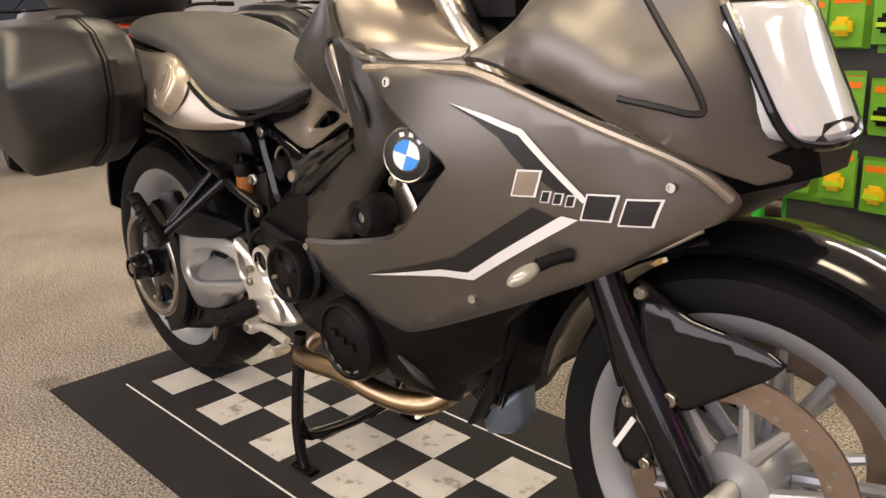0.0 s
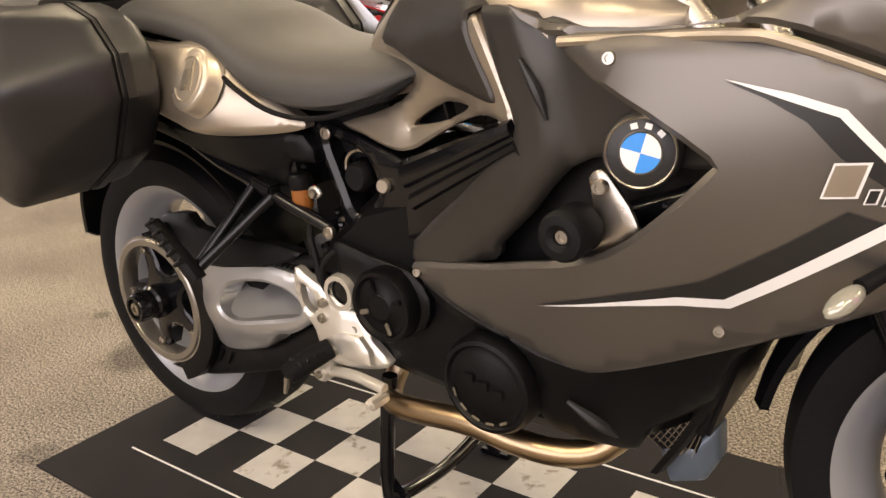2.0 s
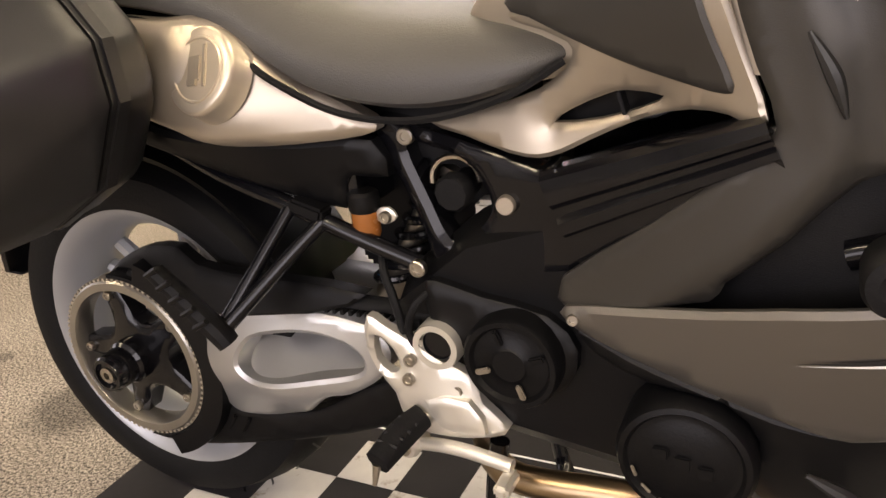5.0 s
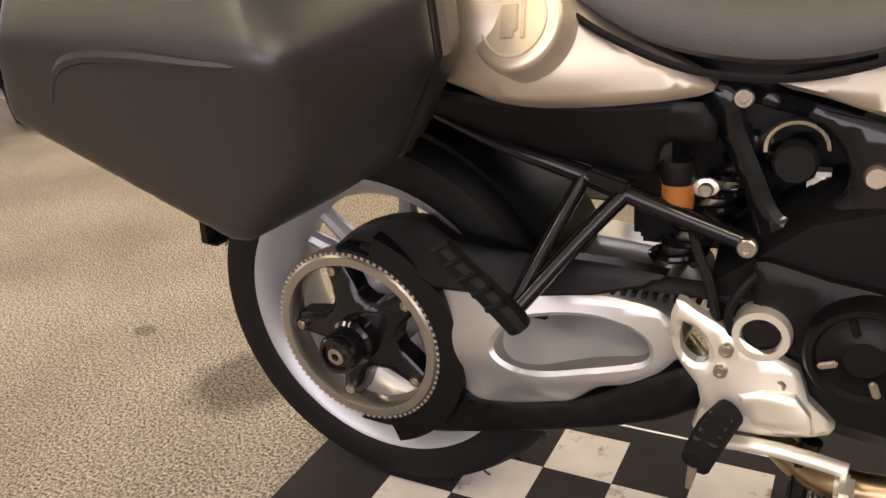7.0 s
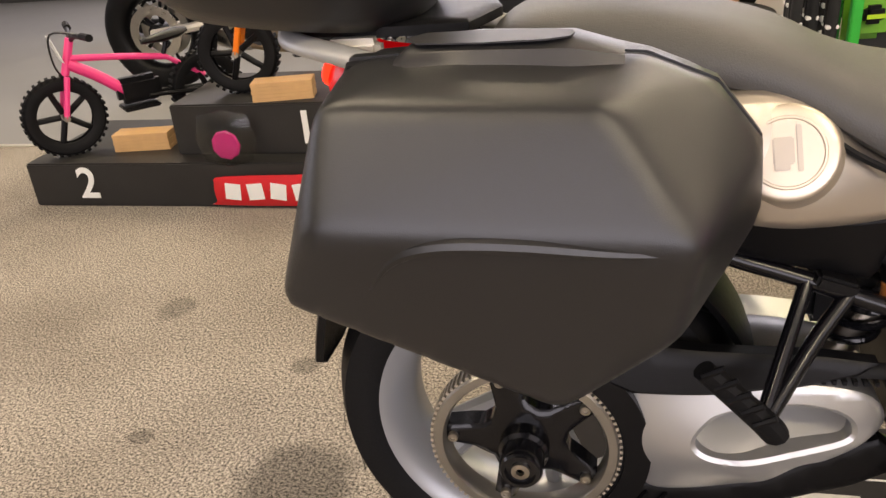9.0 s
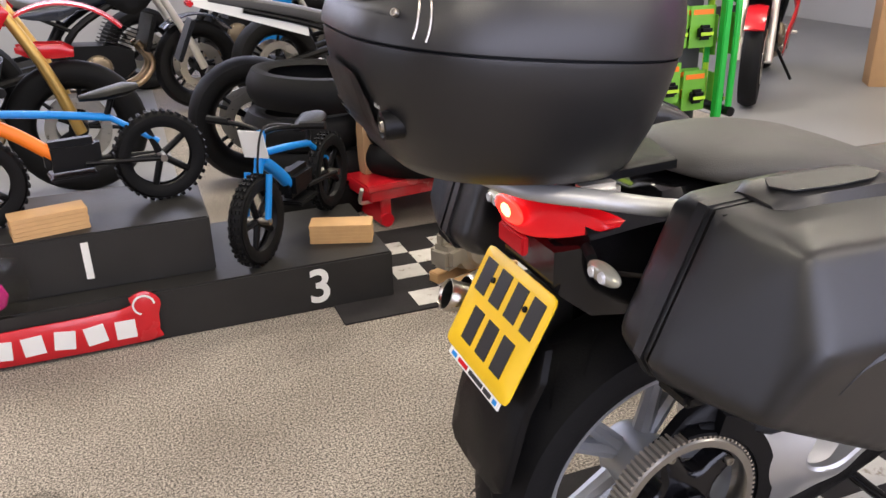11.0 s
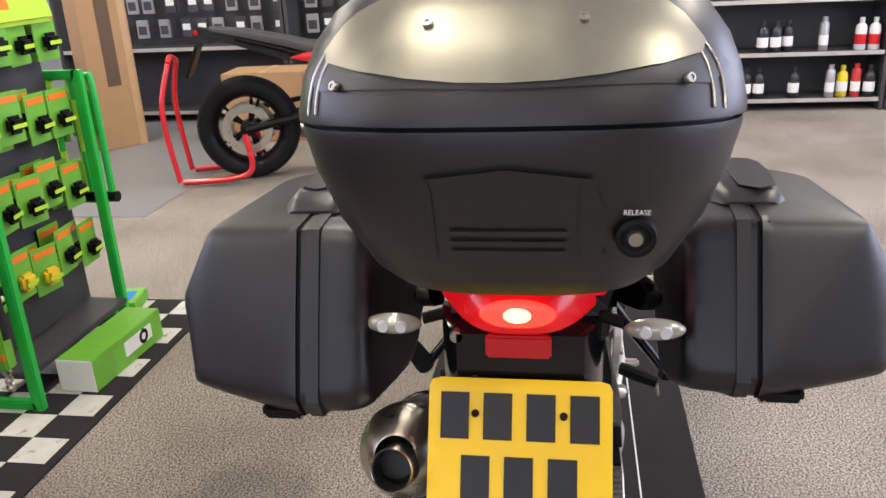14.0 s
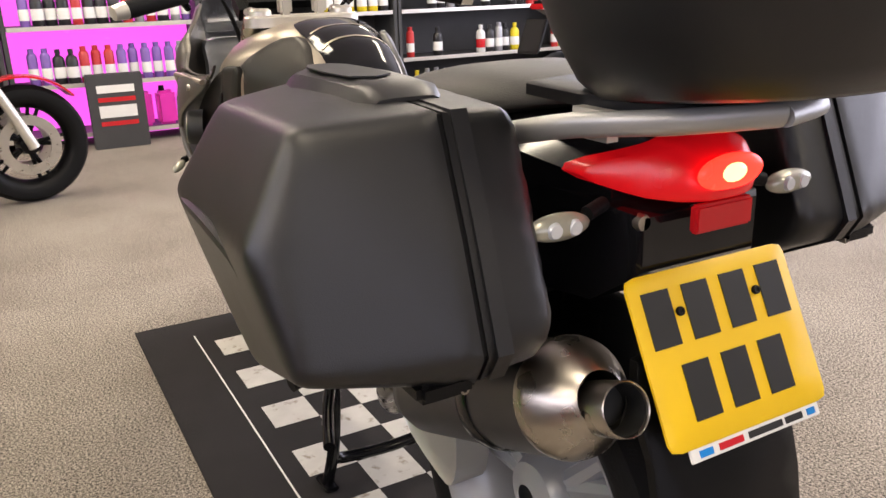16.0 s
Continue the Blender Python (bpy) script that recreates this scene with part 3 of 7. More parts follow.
# subframe tubes and passenger pegs
for s in (-1, 1):
    part("subframe_tube", tube([(0.14, s * 0.095, 0.675), (0.245, s * 0.11, 0.637), (0.35, s * 0.12, 0.607), (0.44, s * 0.126, 0.577), (0.538, s * 0.125, 0.543)], 0.0115, 12), FRAMEB, bike)
    part("peg_strut", tube([(0.353, s * 0.123, 0.605), (0.3, s * 0.228, 0.482)], 0.0095, 10), FRAMEB, bike)
    part("peg_strut", tube([(0.402, s * 0.126, 0.59), (0.36, s * 0.165, 0.545), (0.303, s * 0.231, 0.478)], 0.0105, 10), FRAMEB, bike)
    pp = part("passenger_peg", tube([(0.312, s * 0.24, 0.462), (0.295, s * 0.243, 0.485), (0.225, s * 0.25, 0.556)], [0.015, 0.016, 0.013], 10, 4, 1.3), RUBBER, bike, "folded passenger footpeg with rubber ribs")
    for k in range(5):
        t = 0.2 + 0.18 * k
        part("rib", tube([(0.31 - 0.085 * t - 0.01, s * 0.262, 0.468 + 0.09 * t + 0.004), (0.31 - 0.085 * t + 0.014, s * 0.264, 0.468 + 0.09 * t + 0.018)], 0.004, 6), MATTE, pp)
    part("bolt", bolt((0.3, s * 0.245, 0.476), 0.009, (0, s, 0)), BOLT, pp)
    part("bolt", bolt((0.538, s * 0.137, 0.543), 0.011, (0, s, 0)), BOLT, bike)
part("tube_clamp", block(0.05, 0.03, 0.018, bevel=0.004, m=pose(0.385, -0.125, 0.607, 0, 17, 0)), MATTE, bike)
# brake fluid reservoir and hoses
res = part("brake_reservoir", lathe([(0.0, 0.565), (0.015, 0.567), (0.018, 0.575), (0.018, 0.608)], (0.458, -0.112, 0), "Z", 20), AMBER, bike, "amber brake fluid reservoir with black cap")
part("cap", lathe([(0.019, 0.604), (0.02, 0.608), (0.02, 0.626), (0.016, 0.63), (0.0, 0.63)], (0.458, -0.112, 0), "Z", 20), MATTE, res)
part("bracket", sheet([(0.475, 0.605), (0.493, 0.61), (0.503, 0.598), (0.49, 0.588), (0.475, 0.592)], -0.114, 0.004, 0.001, 0.02, 2), ALU, res)
part("bolt", bolt((0.489, -0.116, 0.598), 0.008), BOLT, res)
part("brake_hose", tube([(0.47, -0.1, 0.56), (0.485, -0.13, 0.53), (0.5, -0.14, 0.5), (0.512, -0.145, 0.455)], 0.006, 8), RUBBER, bike)
part("brake_hose", tube([(0.57, -0.11, 0.525), (0.54, -0.15, 0.505), (0.525, -0.155, 0.47), (0.53, -0.15, 0.44)], 0.005, 8), RUBBER, bike)
# shock absorber
spring = [(0.43 + 0.1 * t + 0.03 * math.cos(t * 44), -0.02 + 0.03 * math.sin(t * 44), 0.46 + 0.16 * t) for t in np.linspace(0, 1, 60)]
part("shock_spring", tube(spring, 0.006, 8, 2), GLOSS, bike)
part("shock_body", tube([(0.42, -0.02, 0.44), (0.54, -0.02, 0.64)], 0.02, 14), STEEL, bike)

# main frame: the triangle behind the seat with its opening, and the beam
ff = spline_surface([(0.5, 0.7, -0.098), (0.6, 0.68, -0.108), (0.54, 0.58, -0.105), (0.6, 0.54, -0.112), (0.7, 0.65, -0.127), (0.72, 0.57, -0.13), (0.82, 0.63, -0.16), (0.93, 0.72, -0.185), (0.85, 0.7, -0.17)])
fr_out = [(0.468, 0.715), (0.515, 0.712), (0.614, 0.688), (0.69, 0.668), (0.712, 0.676), (0.76, 0.667), (0.85, 0.705), (0.935, 0.737), (0.94, 0.71), (0.87, 0.65), (0.8, 0.6), (0.735, 0.557), (0.65, 0.525), (0.58, 0.512), (0.546, 0.53), (0.524, 0.597), (0.484, 0.676)]
fr_hole = [(0.515, 0.686), (0.552, 0.684), (0.596, 0.67), (0.622, 0.64), (0.627, 0.612), (0.61, 0.588), (0.578, 0.568), (0.562, 0.576), (0.546, 0.61)]
for s in (-1, 1):
    b = sheet(fr_out, ff, 0.035, 0.009, 0.02, 3, [fr_hole])
    fm = part("main_frame", b if s < 0 else mirrored(b), FRAMEB, bike, "gloss black alloy frame beam")
    part("frame_bolt", bolt((0.521, s * 0.1, 0.697), 0.011, (0, s, 0)), BOLT, fm)
    part("frame_plug", lathe([(0.0, 0.003), (0.01, 0.003), (0.0115, 0.0), (0.0115, -0.008)], axis="Z", n=24), SILVERP, fm).matrix_basis = Matrix.Translation((0.652, s * 0.124, 0.626)) @ Vector((0, 0, 1)).rotation_difference(Vector((0.1, s, 0.05))).to_matrix().to_4x4()
    ribs = []
    for k in range(9):
        q = k / 8
        cx_, cz_, hh, yy = 0.722 + 0.215 * q, 0.612 + 0.105 * q, 0.125 - 0.06 * q, 0.134 + 0.052 * q
        ribs.append([(cx_ - 0.42 * u * hh, s * (yy + o), cz_ + 0.9 * u * hh) for u, o in ((0.5, -0.03), (0.5, -0.006), (0.44, 0.006), (0.3, 0.012), (0.22, 0.012), (0.17, 0.007), (0.1, 0.007), (0.04, 0.014), (-0.06, 0.015), (-0.1, 0.009), (-0.3, 0.009), (-0.42, 0.003), (-0.5, -0.01), (-0.5, -0.03))])
    part("ribbed_beam", loft(ribs), FRAMEB, fm, angle=25)
    part("weld_seam", tube([(0.716, s * 0.135, 0.675), (0.72, s * 0.139, 0.64), (0.728, s * 0.138, 0.6)], 0.0025, 8), FRAMEB, fm)
knob = part("preload_knob", lathe([(0.0, -0.105), (0.02, -0.105), (0.024, -0.1), (0.024, -0.085), (0.018, -0.08), (0.018, -0.05)], (0.575, 0, 0.628), "Y", 10), RUBBER, bike, "black spring preload knob")
part("preload_ring", tube([(0.575 + 0.032 * math.cos(a), -0.085, 0.64 + 0.03 * math.sin(a)) for a in np.linspace(0, 3.3, 8)], 0.004, 6, 3), STEEL, knob)
# Added black filler blocks keep the inside dark and close the view through.
part("tail_filler", block(0.36, 0.13, 0.1, (0.46, 0, 0.7), 0.01), MATTE, bike)
part("inner_filler", block(0.3, 0.08, 0.2, (0.53, 0.02, 0.58), 0.012), MATTE, bike)
part("inner_bracket", block(0.03, 0.03, 0.03, (0.6, -0.05, 0.592), 0.006), ALU, bike)

# seat
rings = []
for x, top, bot, w in [(-0.03, 0.905, 0.895, 0.06), (0.0, 0.925, 0.886, 0.105), (0.06, 0.935, 0.872, 0.13), (0.15, 0.932, 0.858, 0.142), (0.25, 0.915, 0.842, 0.148), (0.32, 0.893, 0.822, 0.152), (0.37, 0.868, 0.79, 0.156), (0.42, 0.85, 0.76, 0.16), (0.48, 0.838, 0.742, 0.165), (0.55, 0.832, 0.734, 0.168), (0.62, 0.828, 0.74, 0.162), (0.68, 0.82, 0.759, 0.148), (0.72, 0.808, 0.782, 0.12), (0.738, 0.8, 0.79, 0.08)]:
    ring = []
    for k in range(28):
        a = 2 * math.pi * k / 28
        ca, sa = math.cos(a), math.sin(a)
        mid = bot + (top - bot) * 0.28
        ring.append((x, w * math.copysign(abs(ca) ** 0.62, ca), mid + ((top - mid) * abs(sa) ** 0.9 if sa > 0 else -(mid - bot) * abs(sa) ** 0.6)))
    rings.append(ring)
line = []
dense = [curve([r[k] for r in rings], 3) for k in range(28)]
seat = part("seat", loft([[dense[k][i] for k in range(28)] for i in range(len(dense[0]))]), SEAT, bike, "dark grey vinyl dual seat")
part("seat_edge", tube([(0.02, -0.131, 0.872), (0.15, -0.144, 0.856), (0.3, -0.155, 0.826), (0.39, -0.162, 0.775), (0.48, -0.168, 0.74), (0.58, -0.168, 0.734), (0.67, -0.152, 0.755), (0.725, -0.12, 0.785)], 0.0045, 6), RUBBER, seat)

# tail panels
tf = spline_surface([(0.22, 0.75, -0.192), (0.23, 0.84, -0.165), (0.33, 0.845, -0.148), (0.31, 0.79, -0.176), (0.25, 0.79, -0.19), (0.38, 0.78, -0.155), (0.48, 0.715, -0.13), (0.35, 0.72, -0.178), (0.35, 0.698, -0.172), (0.24, 0.715, -0.185), (0.0, 0.8, -0.18), (0.05, 0.87, -0.15)])
tail_out = [(0.02, 0.79), (0.02, 0.862), (0.12, 0.858), (0.22, 0.85), (0.28, 0.852), (0.335, 0.838), (0.385, 0.785), (0.485, 0.724), (0.478, 0.703), (0.36, 0.697), (0.28, 0.703), (0.23, 0.722), (0.12, 0.765)]
for s in (-1, 1):
    b = sheet(tail_out, tf, 0.02, 0.01, 0.018, 3)
    part("tail_panel", b if s < 0 else mirrored(b), SILVERP, bike, "champagne silver tail side panel")
capm = Matrix.Translation((0.303, -0.176, 0.79)) @ Vector((0, 0, 1)).rotation_difference(Vector((-0.12, -0.9, 0.42))).to_matrix().to_4x4()
cap = part("fuel_cap", turned(lathe([(0.0, 0.01), (0.036, 0.01), (0.037, 0.012), (0.039, 0.012), (0.04, 0.01), (0.049, 0.01), (0.052, 0.008), (0.054, 0.002), (0.056, -0.012), (0.06, -0.02)], axis="Z", n=48), capm), surf("fuel_cap_satin", (0.6, 0.53, 0.42), 0.36, 0.75, 0.04, 20), bike, "round satin fuel filler cap with lock flap")
part("lock_flap", turned(join(block(0.022, 0.03, 0.004, (-0.004, 0.002, 0.0105), 0.002), block(0.006, 0.05, 0.003, (0.012, 0.004, 0.0105), 0.001), block(0.016, 0.008, 0.0035, (-0.006, -0.015, 0.012), 0.001)), capm), SILVERP, cap)
uf = spline_surface([(0.2, 0.69, -0.15), (0.34, 0.69, -0.148), (0.48, 0.69, -0.122), (0.26, 0.64, -0.125), (0.42, 0.62, -0.118), (0.49, 0.65, -0.116)])
for s in (-1, 1):
    b = sheet([(0.0, 0.77), (0.1, 0.755), (0.2, 0.71), (0.28, 0.7), (0.4, 0.697), (0.482, 0.695), (0.496, 0.648), (0.45, 0.65), (0.437, 0.635), (0.427, 0.602), (0.35, 0.62), (0.26, 0.642), (0.15, 0.69), (0.0, 0.74)], uf, 0.02, 0.008, 0.02, 2)
    part("under_tail_panel", b if s < 0 else mirrored(b), MATTE, bike, "matte black under-seat panel")
tb = loft([[(x, y * w, z) for y, z in ((-1, zb + 0.02), (-0.8, zb), (0.8, zb), (1, zb + 0.02), (1, zt - 0.03), (0.7, zt), (-0.7, zt), (-1, zt - 0.03))] for x, w, zb, zt in [(0.45, 0.11, 0.6, 0.74), (0.2, 0.12, 0.66, 0.86), (0.0, 0.12, 0.72, 0.885), (-0.12, 0.115, 0.755, 0.875), (-0.19, 0.1, 0.77, 0.86)]])
part("tail_body", tb, GLOSS, bike, "gloss black tail section")

# fuel tank cover under the rider, knee pads and centre panel
rings = []
for x, top, side, w in [(0.6, 0.845, 0.8, 0.07), (0.63, 0.885, 0.8, 0.085), (0.68, 0.927, 0.81, 0.1), (0.74, 0.953, 0.82, 0.115), (0.82, 0.967, 0.83, 0.142), (0.9, 0.966, 0.83, 0.172), (0.98, 0.95, 0.83, 0.195), (1.06, 0.915, 0.84, 0.18), (1.12, 0.875, 0.85, 0.13)]:
    ring = []
    for k in range(24):
        a = math.pi * k / 23
        ca, sa = math.cos(a), math.sin(a)
        ring.append((x, -w * math.copysign(abs(ca) ** 0.75, ca), side + (top - side) * sa ** 0.8))
    rings.append([*ring, (x, w, side - 0.05), (x, -w, side - 0.05)])
tank_bm = loft(rings)
tank_ref = tank_bm.copy()
finish(tank_ref)
tank = part("tank_cover", tank_bm, SILVERP, bike, "champagne silver tank cover with gloss black centre")
part("centre_panel", laid(sheet([(0.6, 0.055), (0.7, 0.075), (0.8, 0.08), (0.83, 0.06), (0.83, -0.06), (0.8, -0.08), (0.7, -0.075), (0.6, -0.055)], 0.0, 0, 0, 0.015, 3, axes="XY"), tank_ref, (0, 0, -1), 0.005), GLOSS, tank)
for u in (0.69, 0.745):
    part("panel_line", laid(flat([(u, 0.07), (u + 0.007, 0.0), (u, -0.07), (u + 0.006, -0.07), (u + 0.012, 0.0), (u + 0.006, 0.07)], 0.01, 1, "XY"), tank_ref, (0, 0, -1), 0.0062), SILVERP, tank)
tsf = spline_surface([(0.546, 0.711, -0.09), (0.691, 0.68, -0.118), (0.707, 0.715, -0.115), (0.828, 0.751, -0.142), (0.898, 0.762, -0.172), (0.931, 0.734, -0.185), (0.874, 0.866, -0.178), (0.724, 0.792, -0.12), (0.76, 0.845, -0.135), (0.8, 0.94, -0.118), (0.76, 0.93, -0.1), (0.9, 0.885, -0.172), (0.7, 0.85, -0.11)])
slot = [(0.707, 0.717), (0.73, 0.734), (0.766, 0.75), (0.79, 0.756), (0.828, 0.752), (0.806, 0.739), (0.759, 0.724)]


def scooped(u, v):
    """The side panel sinks towards its air slot."""
    return tsf(u, v) + 0.006 * math.exp(-((gap_to(slot, u, v) / 0.02) ** 2))


for s in (-1, 1):
    b = sheet([(0.546, 0.712), (0.6, 0.698), (0.655, 0.683), (0.691, 0.68), (0.72, 0.688), (0.748, 0.702), (0.807, 0.729), (0.856, 0.743), (0.892, 0.742), (0.928, 0.733), (0.905, 0.8), (0.878, 0.868), (0.862, 0.866), (0.8, 0.86), (0.7, 0.85), (0.655, 0.828), (0.7, 0.815), (0.73, 0.803), (0.734, 0.79), (0.724, 0.776), (0.689, 0.752), (0.626, 0.731)], scooped, 0.012, 0.005, 0.014, 2, [slot])
    kp = sheet([(0.655, 0.842), (0.686, 0.828), (0.758, 0.799), (0.81, 0.78), (0.859, 0.767), (0.888, 0.762), (0.896, 0.77), (0.88, 0.81), (0.866, 0.85), (0.868, 0.872), (0.89, 0.88), (0.84, 0.912), (0.79, 0.938), (0.745, 0.937), (0.7, 0.9)], lambda u, v: tsf(u, v) - 0.005, 0.012, 0.005, 0.014, 2)
    part("knee_pad", kp if s < 0 else mirrored(kp), INNER, tank, "dark grey knee pad")
    ts = part("tank_side_panel", b if s < 0 else mirrored(b), SILVERP, bike, "silver side panel with air slot")
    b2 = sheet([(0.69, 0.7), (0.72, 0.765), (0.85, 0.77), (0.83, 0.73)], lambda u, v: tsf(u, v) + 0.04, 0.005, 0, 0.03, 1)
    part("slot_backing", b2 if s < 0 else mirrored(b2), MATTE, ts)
    part("slot_divider", block(0.004, 0.02, 0.024, bevel=0.001, m=pose(0.785, s * 0.118, 0.743, 0, -15, 0)), MATTE, ts)

# side fairings
sf = spline_surface([(1.117, 0.728, -0.262), (1.086, 0.823, -0.245), (1.19, 0.528, -0.203), (0.738, 0.514, -0.163), (1.364, 0.669, -0.197), (1.456, 0.676, -0.158), (1.46, 0.709, -0.153), (1.01, 0.84, -0.225), (1.23, 0.845, -0.235), (1.353, 0.8, -0.208), (1.515, 0.686, -0.11), (1.04, 0.43, -0.185), (0.93, 0.45, -0.183), (1.24, 0.7, -0.246), (1.25, 0.62, -0.228), (1.0, 0.56, -0.222)])
side_out = [(1.012, 0.843), (1.09, 0.848), (1.2, 0.848), (1.26, 0.836), (1.31, 0.815), (1.38, 0.785), (1.473, 0.738), (1.505, 0.71), (1.517, 0.688), (1.505, 0.668), (1.48, 0.655), (1.4, 0.602), (1.31, 0.555), (1.24, 0.521), (1.13, 0.47), (1.04, 0.432), (1.0, 0.424), (0.95, 0.434), (0.86, 0.456), (0.765, 0.487), (0.728, 0.507), (0.728, 0.526), (0.8, 0.54), (0.882, 0.557), (0.95, 0.575), (1.0, 0.587), (1.05, 0.602), (1.095, 0.627), (1.145, 0.669), (1.188, 0.712), (1.19, 0.726), (1.132, 0.765), (1.06, 0.803)]
b = sheet(side_out, sf, 0.006, 0.007, 0.022, 2)
side_ref = b.copy()
finish(side_ref)
for s in (-1, 1):
    fb = b.copy() if s < 0 else mirrored(b)
    fp = part("side_fairing", fb, GREY, bike, "satin graphite side fairing with black and white stripes")

    def lay(name, poly, material, lift=0.0012, smooth=1, label=""):
        q = laid(flat(poly, 0.008, smooth), side_ref, (0, 1, 0), lift + 0.0008)
        return part(name, q if s < 0 else mirrored(q), material, fp, label)

    lay("black_stripe", [(1.204, 0.801), (1.262, 0.786), (1.302, 0.771), (1.372, 0.69), (1.341, 0.7), (1.303, 0.73), (1.275, 0.763), (1.24, 0.785)], INK)
    lay("white_stripe", [(1.204, 0.803), (1.262, 0.789), (1.305, 0.774), (1.378, 0.69), (1.37, 0.688), (1.3, 0.767), (1.26, 0.782)], WHITE, 0.0018)
    lay("black_stripe", [(0.964, 0.521), (1.09, 0.55), (1.152, 0.565), (1.202, 0.57), (1.345, 0.664), (1.311, 0.678), (1.255, 0.64), (1.181, 0.593), (1.14, 0.578)], INK)
    lay("white_stripe", [(0.964, 0.519), (1.09, 0.547), (1.152, 0.558), (1.205, 0.562), (1.364, 0.666), (1.345, 0.67), (1.2, 0.573), (1.15, 0.569), (1.09, 0.553)], WHITE, 0.0018)
    # model badge as plain bars
    for u, v, w, h, mt in ((1.288, 0.692, 0.03, 0.034, SILVERP), (1.322, 0.686, 0.011, 0.015, INK), (1.336, 0.684, 0.011, 0.015, INK), (1.35, 0.682, 0.011, 0.015, INK), (1.366, 0.666, 0.036, 0.034, INK), (1.408, 0.662, 0.038, 0.034, INK)):
        lay("badge_bar", [(u, v), (u + w, v), (u + w + h * 0.3, v + h), (u + h * 0.3, v + h)], WHITE, 0.0024)
        e = 0.0022 if h > 0.02 else 0.0014
        lay("badge_bar", [(u + e * 1.3, v + e), (u + w - e, v + e), (u + w - e + (h - 2 * e) * 0.3, v + h - e), (u + e * 1.3 + (h - 2 * e) * 0.3, v + h - e)], mt, 0.0032)
    for (u, v), r in (((1.086, 0.823), 0.0075), ((1.19, 0.528), 0.007), ((1.46, 0.709), 0.0065), ((0.738, 0.514), 0.007)):
        part("bolt", bolt((u, s * (-sf(u, v)), v), r, (0.15, s, 0.1)), BOLT, fp)
    part("top_edge", tube([(u, s * (-sf(u, v - 0.008) + 0.001), v - 0.006) for u, v in [(1.02, 0.845), (1.2, 0.848), (1.26, 0.837), (1.38, 0.786), (1.473, 0.739), (1.512, 0.7)]], 0.006, 8), SILVERP, fp)
    # front indicator on the fairing
    fi = part("front_indicator", tube([(1.352, s * 0.195, 0.62), (1.34, s * 0.212, 0.617), (1.328, s * 0.232, 0.611)], [0.009, 0.008, 0.009], 10), RUBBER, bike, "clear-lens front indicator")
    part("lens", turned(ball(0.024, 0.012, 0.0105, (0, 0, 0), 16), Matrix.Translation((1.318, s * 0.246, 0.6)) @ Matrix.Rotation(radians(s * -55), 4, "Z") @ Matrix.Rotation(radians(-28), 4, "Y")), CLEAR, fi)

# dark inner panels with the round badge
nf = spline_surface([(0.72, 0.55, -0.15), (0.88, 0.87, -0.185), (1.0, 0.84, -0.21), (1.08, 0.79, -0.218), (1.178, 0.716, -0.232), (1.1, 0.63, -0.215), (0.98, 0.575, -0.205), (0.94, 0.68, -0.195), (1.05, 0.7, -0.205), (0.86, 0.6, -0.182)])
leg = [(0.72, 0.54), (0.8, 0.59), (0.87, 0.645), (0.935, 0.72), (0.925, 0.79), (0.9, 0.86)]


def hollowed(u, v):
    """Proud along its rear edge, hollow towards the badge."""
    g = gap_to([*leg, *leg[::-1]], u, v)
    return nf(u, v) + 0.016 / (1 + math.exp(-(g - 0.062) / 0.006)) - 0.003 * math.exp(-((g - 0.045) / 0.012) ** 2)


